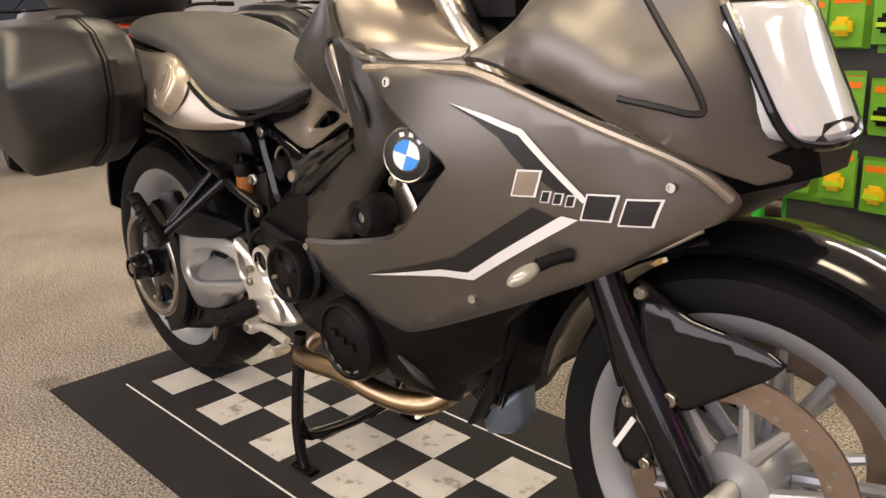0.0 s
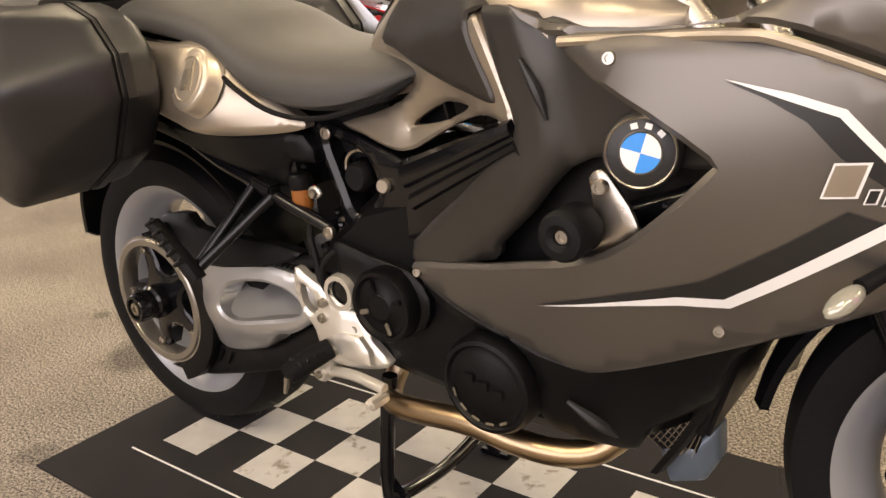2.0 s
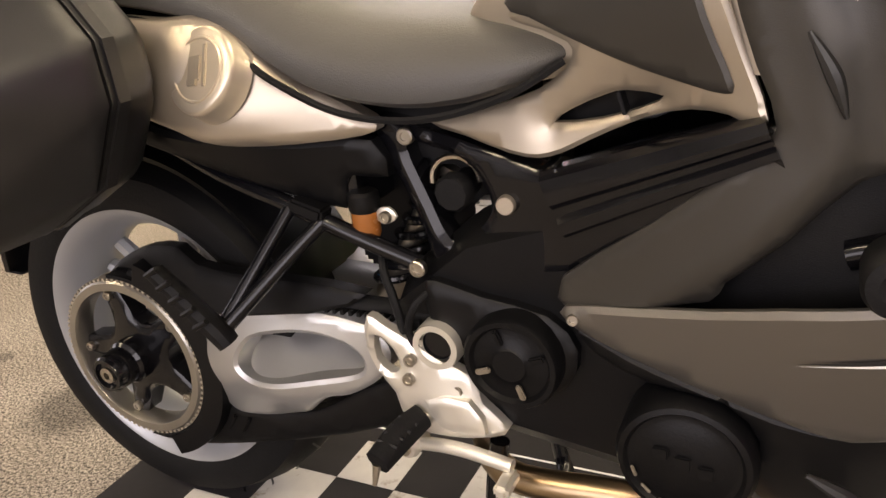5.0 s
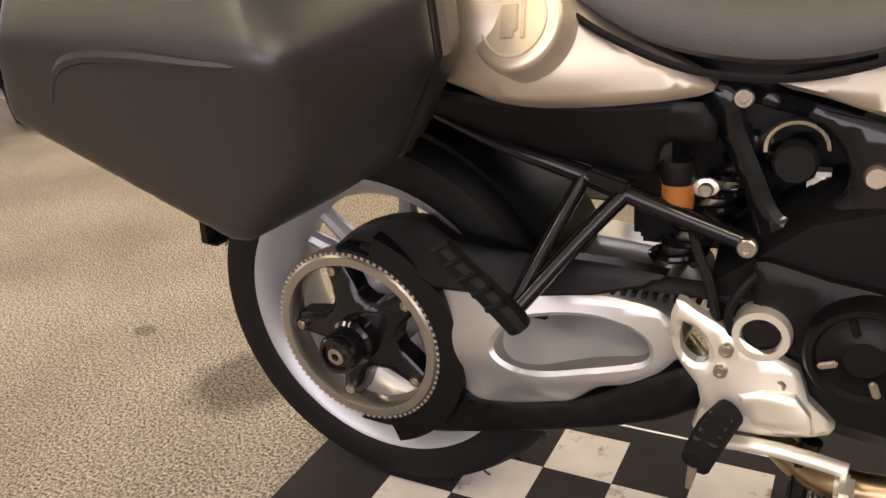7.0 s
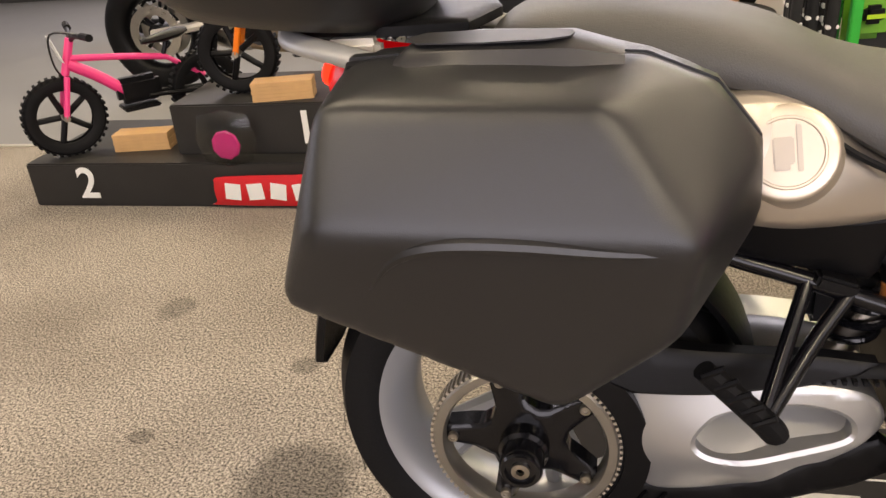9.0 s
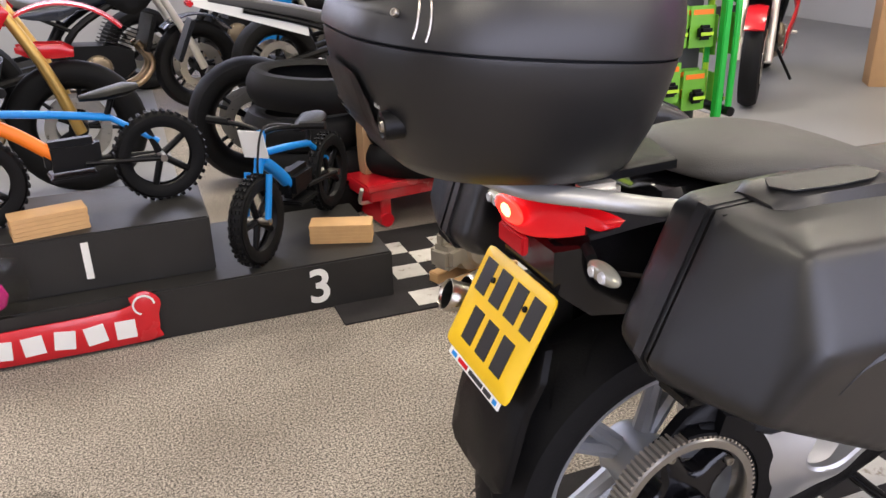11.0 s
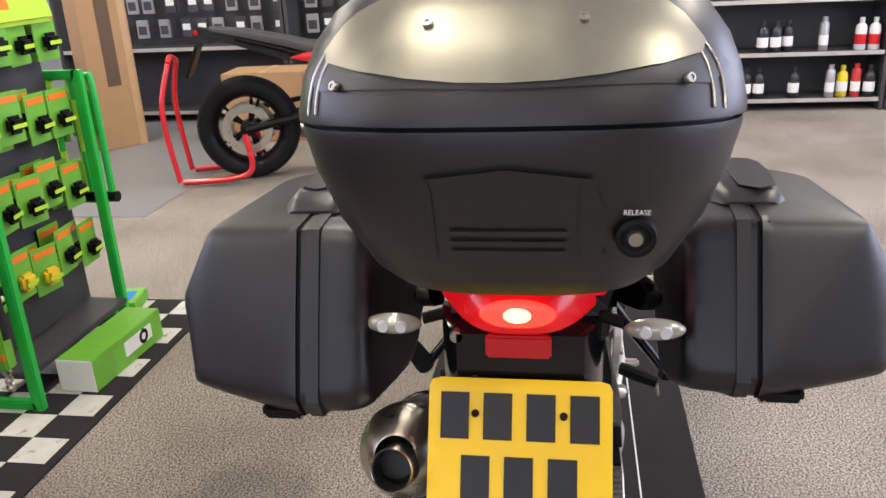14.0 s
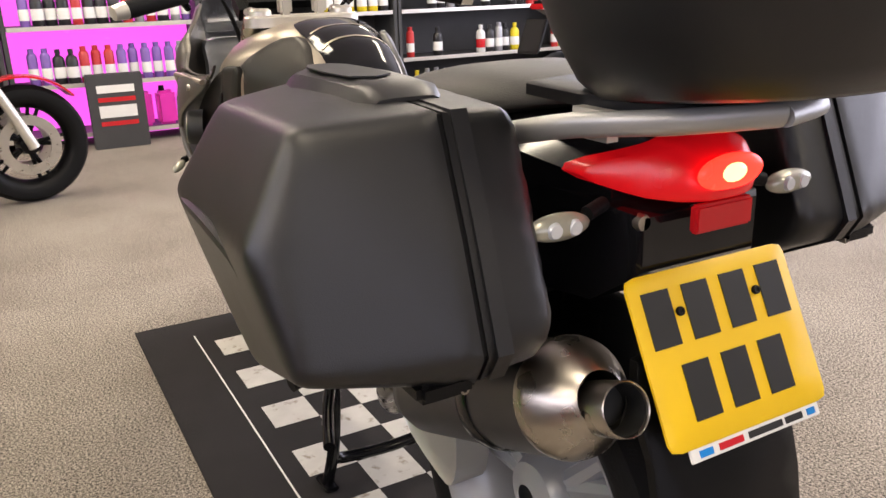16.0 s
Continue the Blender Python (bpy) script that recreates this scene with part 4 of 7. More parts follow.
for s in (-1, 1):
    b = sheet([(0.89, 0.868), (0.906, 0.88), (0.95, 0.874), (1.006, 0.86), (1.06, 0.835), (1.132, 0.79), (1.2, 0.722), (1.16, 0.705), (1.068, 0.711), (1.002, 0.69), (0.949, 0.631), (0.896, 0.581), (0.88, 0.555), (0.8, 0.535), (0.73, 0.515), (0.722, 0.555), (0.821, 0.632), (0.906, 0.703), (0.934, 0.737), (0.915, 0.79)], hollowed, 0.01, 0.006, 0.014, 2)
    ip = part("inner_fairing", b if s < 0 else mirrored(b), INNER, bike, "satin dark graphite inner fairing panel")
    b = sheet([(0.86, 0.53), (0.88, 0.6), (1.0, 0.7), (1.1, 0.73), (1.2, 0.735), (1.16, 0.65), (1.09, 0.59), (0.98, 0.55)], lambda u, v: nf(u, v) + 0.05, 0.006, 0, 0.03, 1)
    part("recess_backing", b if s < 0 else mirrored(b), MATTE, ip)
    part("frame_stub", tube([(1.0, s * 0.15, 0.61), (1.16, s * 0.18, 0.67)], 0.016, 12), FRAMEB, ip)
    part("panel_slot", tube([(0.955, s * 0.206, 0.82), (0.975, s * 0.206, 0.785), (0.987, s * 0.204, 0.75)], [0.002, 0.007, 0.002], 8), INK, ip)
    bm_ = Matrix.Translation((1.117, s * 0.236, 0.728)) @ Vector((0, 0, 1)).rotation_difference(Vector((0.3, s, 0.08))).to_matrix().to_4x4()
    rd = part("round_badge", turned(lathe([(0.0, 0.015), (0.034, 0.015), (0.037, 0.013), (0.04, 0.008), (0.042, -0.02)], axis="Z", n=48), bm_), INK, bike, "round blue, white and black badge")
    part("badge_ring", turned(lathe([(0.0345, 0.0155), (0.036, 0.0165), (0.0375, 0.0145)], axis="Z", n=48), bm_), BOLT, rd)
    part("badge_ring", turned(lathe([(0.0205, 0.0155), (0.0215, 0.0165), (0.0225, 0.0155)], axis="Z", n=48), bm_), BOLT, rd)
    for k in range(4):
        q = bmesh.new()
        c0 = q.verts.new((0, 0, 0.0162))
        arc = [q.verts.new((0.0205 * math.cos(radians(90 * k + 9 * j)), 0.0205 * math.sin(radians(90 * k + 9 * j)), 0.0162)) for j in range(11)]
        for a_, b_ in zip(arc, arc[1:]):
            q.faces.new((c0, a_, b_))
        part("badge_quarter", turned(q, bm_), WHITE if k % 2 == 0 else BLUE, rd)
    for a in (60, 90, 120):
        part("badge_bar", turned(block(0.007, 0.006, 0.001, bevel=0, m=pose(0.028 * math.cos(radians(a)), 0.028 * math.sin(radians(a)), 0.0157, 0, 0, a - 90)), bm_), WHITE, rd, smooth=False)
    cb = part("crash_bobbin", lathe([(0.0, s * 0.262), (0.008, s * 0.262), (0.009, s * 0.27), (0.016, s * 0.274), (0.026, s * 0.272), (0.03, s * 0.265), (0.03, s * 0.225), (0.026, s * 0.218), (0.012, s * 0.216), (0.012, s * 0.19)], (1.036, 0, 0.634), "Y", 32), RUBBER, bike, "black crash protector bobbin on a steel bracket")
    part("bracket", sheet([(1.045, 0.605), (1.08, 0.61), (1.105, 0.635), (1.075, 0.685), (1.06, 0.7), (1.045, 0.69), (1.05, 0.66)], s * 0.218, 0.006, 0.002, 0.02, 2, out=s), STEEL, cb)
    part("bolt", bolt((1.036, s * 0.262, 0.634), 0.009, (0, s, 0)), BOLT, cb)
    part("bolt", bolt((1.062, s * 0.224, 0.682), 0.009, (0, s, 0)), BOLT, cb)

# nose cowl, headlamp, screen
cf = spline_surface([(1.01, 0.85, -0.222), (1.21, 0.855, -0.226), (1.27, 0.9, -0.2), (1.32, 0.97, -0.16), (1.42, 0.95, -0.148), (1.49, 0.8, -0.142), (1.55, 0.735, -0.07), (1.51, 0.88, -0.1), (1.353, 0.81, -0.206), (1.473, 0.742, -0.16), (1.26, 0.843, -0.223), (1.31, 0.82, -0.214), (1.42, 0.768, -0.182), (1.3, 0.9, -0.212), (1.36, 0.866, -0.213), (1.42, 0.828, -0.2), (1.36, 0.93, -0.172), (1.42, 0.88, -0.166)])
for s in (-1, 1):
    b = sheet([(0.95, 0.88), (1.0, 0.858), (1.1, 0.85), (1.2, 0.856), (1.26, 0.89), (1.3, 0.935), (1.34, 0.99), (1.4, 0.995), (1.45, 0.96), (1.495, 0.9), (1.52, 0.84), (1.54, 0.785), (1.562, 0.73), (1.53, 0.708), (1.473, 0.745), (1.38, 0.792), (1.31, 0.822), (1.26, 0.842), (1.2, 0.852), (1.1, 0.846), (1.0, 0.846)], cf, 0.006, 0.006, 0.022, 2)
    cw = part("nose_cowl", b if s < 0 else mirrored(b), GREY, bike, "satin graphite nose cowl")
    part("cowl_gap", tube([(u, s * (-cf(u, v) + 0.0005), v) for u, v in [(1.41, 0.935), (1.426, 0.907), (1.461, 0.856), (1.482, 0.818), (1.489, 0.795), (1.478, 0.793), (1.458, 0.8), (1.416, 0.812)]], 0.004, 6), INK, cw)
def lens(y, z):
    return 1.5 + (0.895 - z) * 0.47 + 0.022 * (1 - (y / 0.11) ** 2)


hl = part("headlamp", sheet([(-0.108, 0.9), (0.0, 0.905), (0.108, 0.9), (0.104, 0.84), (0.094, 0.772), (0.06, 0.756), (-0.06, 0.756), (-0.094, 0.772), (-0.104, 0.84)], lens, 0.05, 0.008, 0.016, 3, out=1, axes="YZ"), HEADL, bike, "large clear headlamp")
part("headlamp_surround", tube([(lens(y, z) - 0.004, y, z) for y, z in ((-0.112, 0.905), (-0.107, 0.84), (-0.098, 0.77), (-0.06, 0.752), (0.0, 0.75), (0.06, 0.752), (0.098, 0.77), (0.107, 0.84), (0.112, 0.905))], 0.006, 8), GLOSS, hl)
part("chin", loft([[(x, y * w, z + dz) for y, dz in ((-1, 0.02), (-0.6, -0.02), (0.6, -0.02), (1, 0.02), (0.6, 0.04), (-0.6, 0.04))] for x, w, z in [(1.4, 0.14, 0.68), (1.5, 0.11, 0.71), (1.58, 0.06, 0.735)]]), MATTE, bike)
scr = spline_surface([(0.0, 0.93, 1.5), (0.12, 0.93, 1.44), (-0.12, 0.93, 1.44), (0.0, 1.15, 1.27), (0.11, 1.12, 1.23), (-0.11, 1.12, 1.23)])
part("windscreen", sheet([(-0.13, 0.93), (0, 0.92), (0.13, 0.93), (0.13, 1.02), (0.1, 1.13), (0.0, 1.165), (-0.1, 1.13), (-0.13, 1.02)], scr, 0.004, 0.002, 0.03, 3, out=1, axes="YZ"), SCREEN, bike, "clear tinted windscreen").visible_shadow = False

# bars, clamp, mirrors, instruments
clamp = part("triple_clamp", sheet([(0.95, 0.11), (0.99, 0.13), (1.03, 0.1), (1.04, 0.0), (1.03, -0.1), (0.99, -0.13), (0.95, -0.11), (0.94, 0.0)], 0.975, 0.02, 0.005, 0.02, 3, out=1, axes="XY"), ALU, bike, "silver top fork clamp")
for s in (-1, 1):
    part("fork_cap", lathe([(0.0, 0.99), (0.018, 0.99), (0.024, 0.985), (0.026, 0.95)], (0.985, s * 0.095, 0), "Z", 20), ALU, clamp)
    part("bar_riser", block(0.03, 0.028, 0.05, (0.98, s * 0.04, 1.0), 0.006), ALU, clamp)
    part("handlebar", tube([(0.98, s * 0.0, 1.02), (0.98, s * 0.08, 1.022), (0.985, s * 0.15, 1.032), (0.97, s * 0.22, 1.03), (0.93, s * 0.38, 1.0)], 0.013, 12), ALU, bike)
    part("grip", tube([(0.965, s * 0.255, 1.024), (0.925, s * 0.38, 0.999)], 0.018, 14), RUBBER, bike)
    part("bar_end", tube([(0.925, s * 0.38, 0.999), (0.917, s * 0.405, 0.994)], [0.018, 0.014], 14), ALU, bike)
    part("switchgear", block(0.04, 0.05, 0.035, (0.975, s * 0.235, 1.03), 0.01), MATTE, bike)
    part("brake_lever", tube([(1.0, s * 0.22, 1.025), (1.01, s * 0.28, 1.02), (0.98, s * 0.37, 1.0)], 0.006, 8), GLOSS, bike)
    mr = part("mirror_stalk", tube([(1.2, s * 0.2, 0.99), (1.14, s * 0.26, 1.06), (1.09, s * 0.32, 1.1)], 0.008, 8), GLOSS, bike, "black mirror on a thin stalk")
    part("mirror_head", ball(0.03, 0.065, 0.035, (1.08, s * 0.335, 1.118), 20), GLOSS, mr)
    part("mirror_glass", sheet([(s * 0.285, 1.1), (s * 0.3, 1.14), (s * 0.365, 1.143), (s * 0.385, 1.115), (s * 0.35, 1.095)], 1.05, 0.003, 0.001, 0.03, 3, axes="YZ"), surf("mirror_silver", (0.85, 0.86, 0.88), 0.03, 1.0, 0.02, 5, rvar=0.01), mr)
part("fluid_pot", lathe([(0.0, 1.05), (0.022, 1.05), (0.024, 1.055), (0.024, 1.085), (0.02, 1.09), (0.0, 1.09)], (0.99, -0.16, 0), "Z", 20), MATTE, bike)
part("dashboard", block(0.1, 0.2, 0.07, bevel=0.02, m=pose(1.16, 0, 0.99, 0, -35, 0)), MATTE, bike)
for s in (-1, 1):
    part("cable", tube([(1.0, s * 0.2, 1.02), (1.06, s * 0.16, 1.02), (1.1, s * 0.12, 0.95), (1.12, s * 0.1, 0.88)], 0.005, 6), RUBBER, bike)
part("steering_cover", block(0.2, 0.16, 0.1, (1.1, 0, 0.92), 0.03), MATTE, bike)

# engine, covers, belly pan, radiator, pipes
part("engine_block", loft([[(x, y * 0.125, z) for y, z in ((-1, zb + 0.04), (-0.7, zb), (0.7, zb), (1, zb + 0.04), (1, zt - 0.03), (0.7, zt), (-0.7, zt), (-1, zt - 0.03))] for x, zb, zt in [(0.5, 0.34, 0.52), (0.6, 0.3, 0.6), (0.8, 0.27, 0.66), (1.0, 0.26, 0.68), (1.12, 0.34, 0.66)]]), ENGB, bike, "black engine and gearbox casing")
cov = part("clutch_cover", lathe([(0.0, -0.172), (0.02, -0.172), (0.024, -0.168), (0.046, -0.166), (0.05, -0.172), (0.056, -0.172), (0.06, -0.165), (0.06, -0.12)], (0.662, 0, 0.447), "Y", 40), ENGB, bike, "round black sprocket cover")
for a in (20, 110, 200, 290):
    part("cast_lug", block(0.02, 0.006, 0.008, bevel=0.002, m=pose(0.662 + 0.036 * math.cos(radians(a)), -0.17, 0.447 + 0.036 * math.sin(radians(a)), 0, -a, 0)), BOLT if a > 180 else ENGB, cov)
part("belt_front_cover", sheet([(0.545, 0.52), (0.56, 0.53), (0.62, 0.515), (0.7, 0.5), (0.735, 0.46), (0.72, 0.41), (0.67, 0.385), (0.62, 0.4), (0.59, 0.44), (0.55, 0.47)], -0.145, 0.03, 0.008, 0.02, 2), MATTE, bike)
alt = part("alternator_cover", lathe([(0.0, -0.19), (0.048, -0.19), (0.052, -0.187), (0.06, -0.187), (0.064, -0.192), (0.07, -0.19), (0.075, -0.18), (0.076, -0.12)], (0.862, 0, 0.37), "Y", 48), ENGB, bike, "round black alternator cover with raised letters")
for k in range(3):
    part("cover_bar", block(0.018, 0.004, 0.016, (0.838 + 0.024 * k, -0.1925, 0.382 - 0.008 * k), 0.003), ENGB, alt)
for a in (200, 225, 250, 275, 300):
    part("cover_mark", block(0.014, 0.003, 0.004, bevel=0.001, m=pose(0.862 + 0.056 * math.cos(radians(a)), -0.19, 0.37 + 0.056 * math.sin(radians(a)), 0, -a + 90, 0)), BOLT, alt)
bf = spline_surface([(0.73, 0.5, -0.155), (0.8, 0.44, -0.165), (0.93, 0.42, -0.178), (1.0, 0.41, -0.175), (0.92, 0.31, -0.15), (1.04, 0.28, -0.11), (1.14, 0.27, -0.085), (1.16, 0.35, -0.1), (1.23, 0.5, -0.14), (1.1, 0.44, -0.165)])
for s in (-1, 1):
    b = sheet([(0.732, 0.505), (0.8, 0.48), (0.9, 0.455), (1.0, 0.432), (1.1, 0.462), (1.26, 0.532), (1.19, 0.47), (1.16, 0.4), (1.12, 0.36), (1.075, 0.33), (1.05, 0.285), (1.01, 0.285), (0.95, 0.3), (0.925, 0.34), (0.935, 0.4), (0.9, 0.445), (0.82, 0.45), (0.76, 0.47)], bf, 0.012, 0.006, 0.022, 2)
    bp_ = part("belly_pan", b if s < 0 else mirrored(b), MATTE, bike, "matte black lower fairing")
    part("pan_slot", tube([(0.98, s * 0.168, 0.37), (1.02, s * 0.16, 0.345), (1.045, s * 0.15, 0.325)], [0.003, 0.009, 0.002], 8), INK, bp_)
rad = part("radiator", block(0.03, 0.2, 0.2, bevel=0.006, m=pose(1.16, 0, 0.42, 0, 18, 0)), ENGB, bike, "black radiator with mesh guard")
part("radiator_cowl", sheet([(-0.1, 0.25), (0.1, 0.25), (0.12, 0.5), (-0.12, 0.5)], spline_surface([(-0.1, 0.25, 1.08), (0.1, 0.25, 1.08), (0.12, 0.5, 1.2), (-0.12, 0.5, 1.2), (0, 0.4, 1.18)]), 0.01, 0.005, 0.03, 1, out=1, axes="YZ"), MATTE, bike)
cooler = part("oil_cooler_mesh", sheet([(1.05, 0.29), (1.104, 0.36), (1.132, 0.324), (1.12, 0.28), (1.082, 0.266)], -0.072, 0.006, 0.001, 0.03, 1), ENGB, bike, "fine steel mesh over the oil cooler")
for k in range(9):
    q = k / 8
    part("mesh_wire", tube([(1.052 + 0.062 * q, -0.0735, 0.288 - 0.014 * q), (1.102 + 0.026 * q, -0.0735, 0.356 - 0.04 * q)], 0.0009, 4), BOLT, cooler)
    part("mesh_wire", tube([(1.052 + 0.05 * q, -0.074, 0.29 + 0.066 * q), (1.08 + 0.05 * q, -0.074, 0.268 + 0.062 * q)], 0.0009, 4), BOLT, cooler)
box_ = [(1.066, -0.072, 0.278), (1.118, -0.076, 0.286), (1.142, -0.05, 0.315), (1.144, -0.048, 0.262), (1.128, -0.06, 0.232), (1.082, -0.072, 0.222)]
part("oil_filter_cover", hull([*box_, *[(u, y * 0.2, v) for u, y, v in box_]], 0.012, 2), surf("filter_blue_grey", (0.12, 0.15, 0.19), 0.35, 0.3, 0.1, 10), bike, "blue-grey faceted oil filter cover")
part("bolt", bolt((1.1, -0.079, 0.287), 0.008), BOLT, bike)
part("header_pipe", tube([(0.55, -0.02, 0.25), (0.6, -0.1, 0.255), (0.66, -0.14, 0.262), (0.8, -0.15, 0.278), (0.88, -0.148, 0.268), (0.95, -0.13, 0.26), (1.0, -0.1, 0.27), (1.05, -0.06, 0.33), (1.08, -0.05, 0.42)], 0.02, 16), BRONZE, bike, "heat-tinted steel exhaust header")
part("link_pipe", tube([(0.55, -0.02, 0.25), (0.45, 0.06, 0.27), (0.35, 0.12, 0.36), (0.25, 0.145, 0.43)], 0.022, 14), STEEL, bike)
ax = Vector((-0.25, 0.175, 0.655)) - Vector((0.22, 0.145, 0.44))
sm = Matrix.Translation((-0.25, 0.175, 0.655)) @ Vector((0, 0, 1)).rotation_difference(ax).to_matrix().to_4x4()
sil = part("silencer", turned(lathe([(0.03, -0.5), (0.05, -0.47), (0.06, -0.42), (0.064, -0.12), (0.064, -0.05)], axis="Z", n=40), sm), surf("silencer_dark", (0.06, 0.058, 0.056), 0.4, 0.6, 0.1, 9), bike, "brushed steel silencer with short outlet")
part("end_cap", turned(lathe([(0.0645, -0.05), (0.0655, -0.04), (0.063, -0.03), (0.048, -0.008), (0.031, 0.012), (0.028, 0.014)], axis="Z", n=40), sm), STEEL, sil)
part("outlet", turned(lathe([(0.028, 0.0), (0.028, 0.05), (0.0265, 0.052), (0.025, 0.05), (0.025, 0.01), (0.0, 0.01)], axis="Z", n=32), Matrix.Translation((0, -0.004, -0.012)) @ sm), STEEL, sil)
part("outlet_bore", turned(lathe([(0.0248, 0.047), (0.0248, 0.012), (0.0, 0.012)], axis="Z", n=32), Matrix.Translation((0, -0.004, -0.012)) @ sm), INK, sil)
part("strap", turned(lathe([(0.065, -0.2), (0.067, -0.195), (0.067, -0.175), (0.065, -0.17)], axis="Z", n=40), sm), FRAMEB, sil)

# right-hand footrest hanger, peg and brake pedal
hang = part("footrest_hanger", sheet([(0.47, 0.482), (0.49, 0.47), (0.53, 0.445), (0.56, 0.425), (0.6, 0.405), (0.612, 0.37), (0.642, 0.335), (0.62, 0.322), (0.56, 0.318), (0.52, 0.32), (0.5, 0.345), (0.495, 0.372), (0.475, 0.4), (0.463, 0.44)], spline_surface([(0.47, 0.47, -0.165), (0.6, 0.4, -0.148), (0.63, 0.33, -0.147), (0.52, 0.33, -0.158), (0.52, 0.4, -0.16), (0.56, 0.36, -0.165)]), 0.014, 0.006, 0.014, 2, [[(0.477, 0.455), (0.5, 0.437), (0.507, 0.41), (0.492, 0.402), (0.475, 0.42)]]), ALU, bike, "bare alloy footrest hanger")
part("hanger_web", sheet([(0.54, 0.375), (0.6, 0.38), (0.62, 0.335), (0.56, 0.335)], -0.166, 0.01, 0.005, 0.02, 2), ALU, hang)
part("pivot_ring", lathe([(0.022, -0.158), (0.03, -0.158), (0.032, -0.15), (0.032, -0.13), (0.022, -0.13)], (0.56, 0, 0.448), "Y", 28), ALU, hang)
part("pivot_cap", lathe([(0.0, -0.152), (0.02, -0.15), (0.022, -0.13)], (0.56, 0, 0.448), "Y", 20), FRAMEB, hang)
for u, v in ((0.526, 0.428), (0.521, 0.4), (0.582, 0.387), (0.538, 0.347)):
    part("bolt", bolt((u, -0.163 if u < 0.57 else -0.15, v), 0.008), BOLT, hang)
peg = part("footpeg", tube([(0.535, -0.165, 0.35), (0.522, -0.2, 0.342), (0.512, -0.245, 0.33)], [0.014, 0.016, 0.014], 10, 4, 1.25), RUBBER, bike, "ribbed black rubber rider footpeg")
for k in range(4):
    part("rib", tube([(0.515 - 0.003 * k, -0.19 - 0.013 * k, 0.36 - 0.003 * k), (0.54 - 0.003 * k, -0.188 - 0.013 * k, 0.352 - 0.003 * k)], 0.003, 6), MATTE, peg)
part("hero_pin", tube([(0.51, -0.243, 0.325), (0.506, -0.249, 0.298)], [0.006, 0.003], 8), BOLT, peg)
ped = part("brake_pedal", tube([(0.515, -0.16, 0.302), (0.56, -0.165, 0.31), (0.6, -0.17, 0.313), (0.66, -0.178, 0.311)], 0.009, 10, 5, 0.8), ALU, bike, "cast alloy brake pedal")
part("pedal_pad", block(0.02, 0.045, 0.018, (0.658, -0.195, 0.298), 0.005), ALU, ped)
part("pivot", lathe([(0.0, -0.178), (0.012, -0.178), (0.016, -0.172), (0.016, -0.14)], (0.513, 0, 0.302), "Y", 18), ALU, ped)
part("bolt", bolt((0.513, -0.179, 0.302), 0.007), BOLT, ped)
part("master_cylinder", tube([(0.5, -0.135, 0.3), (0.525, -0.135, 0.4), (0.53, -0.135, 0.45)], 0.014, 12), ALU, bike)
lh = sheet([(0.47, 0.482), (0.53, 0.445), (0.6, 0.405), (0.642, 0.335), (0.56, 0.318), (0.5, 0.345), (0.463, 0.44)], 0.15, 0.014, 0.005, 0.03, 2, out=1)
part("footrest_hanger", lh, ALU, bike)
part("footpeg", tube([(0.535, 0.165, 0.35), (0.522, 0.2, 0.342), (0.512, 0.245, 0.33)], [0.014, 0.016, 0.014], 10, 4, 1.25), RUBBER, bike)

# centre stand
st = part("centre_stand", tube([(0.62, -0.12, 0.3), (0.612, -0.125, 0.24), (0.606, -0.138, 0.12), (0.618, -0.147, 0.05), (0.632, -0.15, 0.012)], 0.013, 12), FRAMEB, bike, "black tubular centre stand")
part("stand_leg", tube([(0.62, 0.12, 0.3), (0.612, 0.125, 0.24), (0.606, 0.138, 0.12), (0.618, 0.147, 0.05), (0.632, 0.15, 0.012)], 0.013, 12), FRAMEB, st)
for s in (-1, 1):
    part("stand_foot", block(0.07, 0.03, 0.01, (0.635, s * 0.15, 0.011), 0.004), FRAMEB, st)
part("stand_bar", tube([(0.612, -0.14, 0.085), (0.622, -0.11, 0.07), (0.625, 0.0, 0.06), (0.622, 0.11, 0.07), (0.612, 0.14, 0.085)], 0.013, 12), FRAMEB, st)
part("stand_gusset", sheet([(0.605, 0.12), (0.625, 0.07), (0.65, 0.075)], -0.138, 0.006, 0.0, 0.05, 1), FRAMEB, st)
part("side_stand", tube([(0.56, 0.15, 0.3), (0.48, 0.19, 0.27), (0.4, 0.22, 0.25)], 0.011, 10), FRAMEB, bike)

# front wheel, forks, brakes, mudguard
FC = (1.514, 0.0, 0.303)
front = [part("front_tyre", lathe(tyre_profile(0.3, 0.122, 0.226), FC, n=72), RUBBER, bike, "black front road tyre")]
part("tread_relief", grooves(0.3, 0.122, FC, 22), MATTE, front[0])
fr = part("front_rim", lathe([(r, y * 0.68) for r, y in rim_p], FC, n=72), RIM, bike, "silver cast front wheel")
part("spokes", spokes(FC, 0.04, 0.197, 5, 0.0, 0.011, 0.0075, split=0.12), RIM, fr)
part("wheel_hub", lathe([(0.015, -0.075), (0.05, -0.07), (0.056, -0.05), (0.05, 0.0), (0.056, 0.05), (0.05, 0.07), (0.015, 0.075)], FC), RIM, fr)
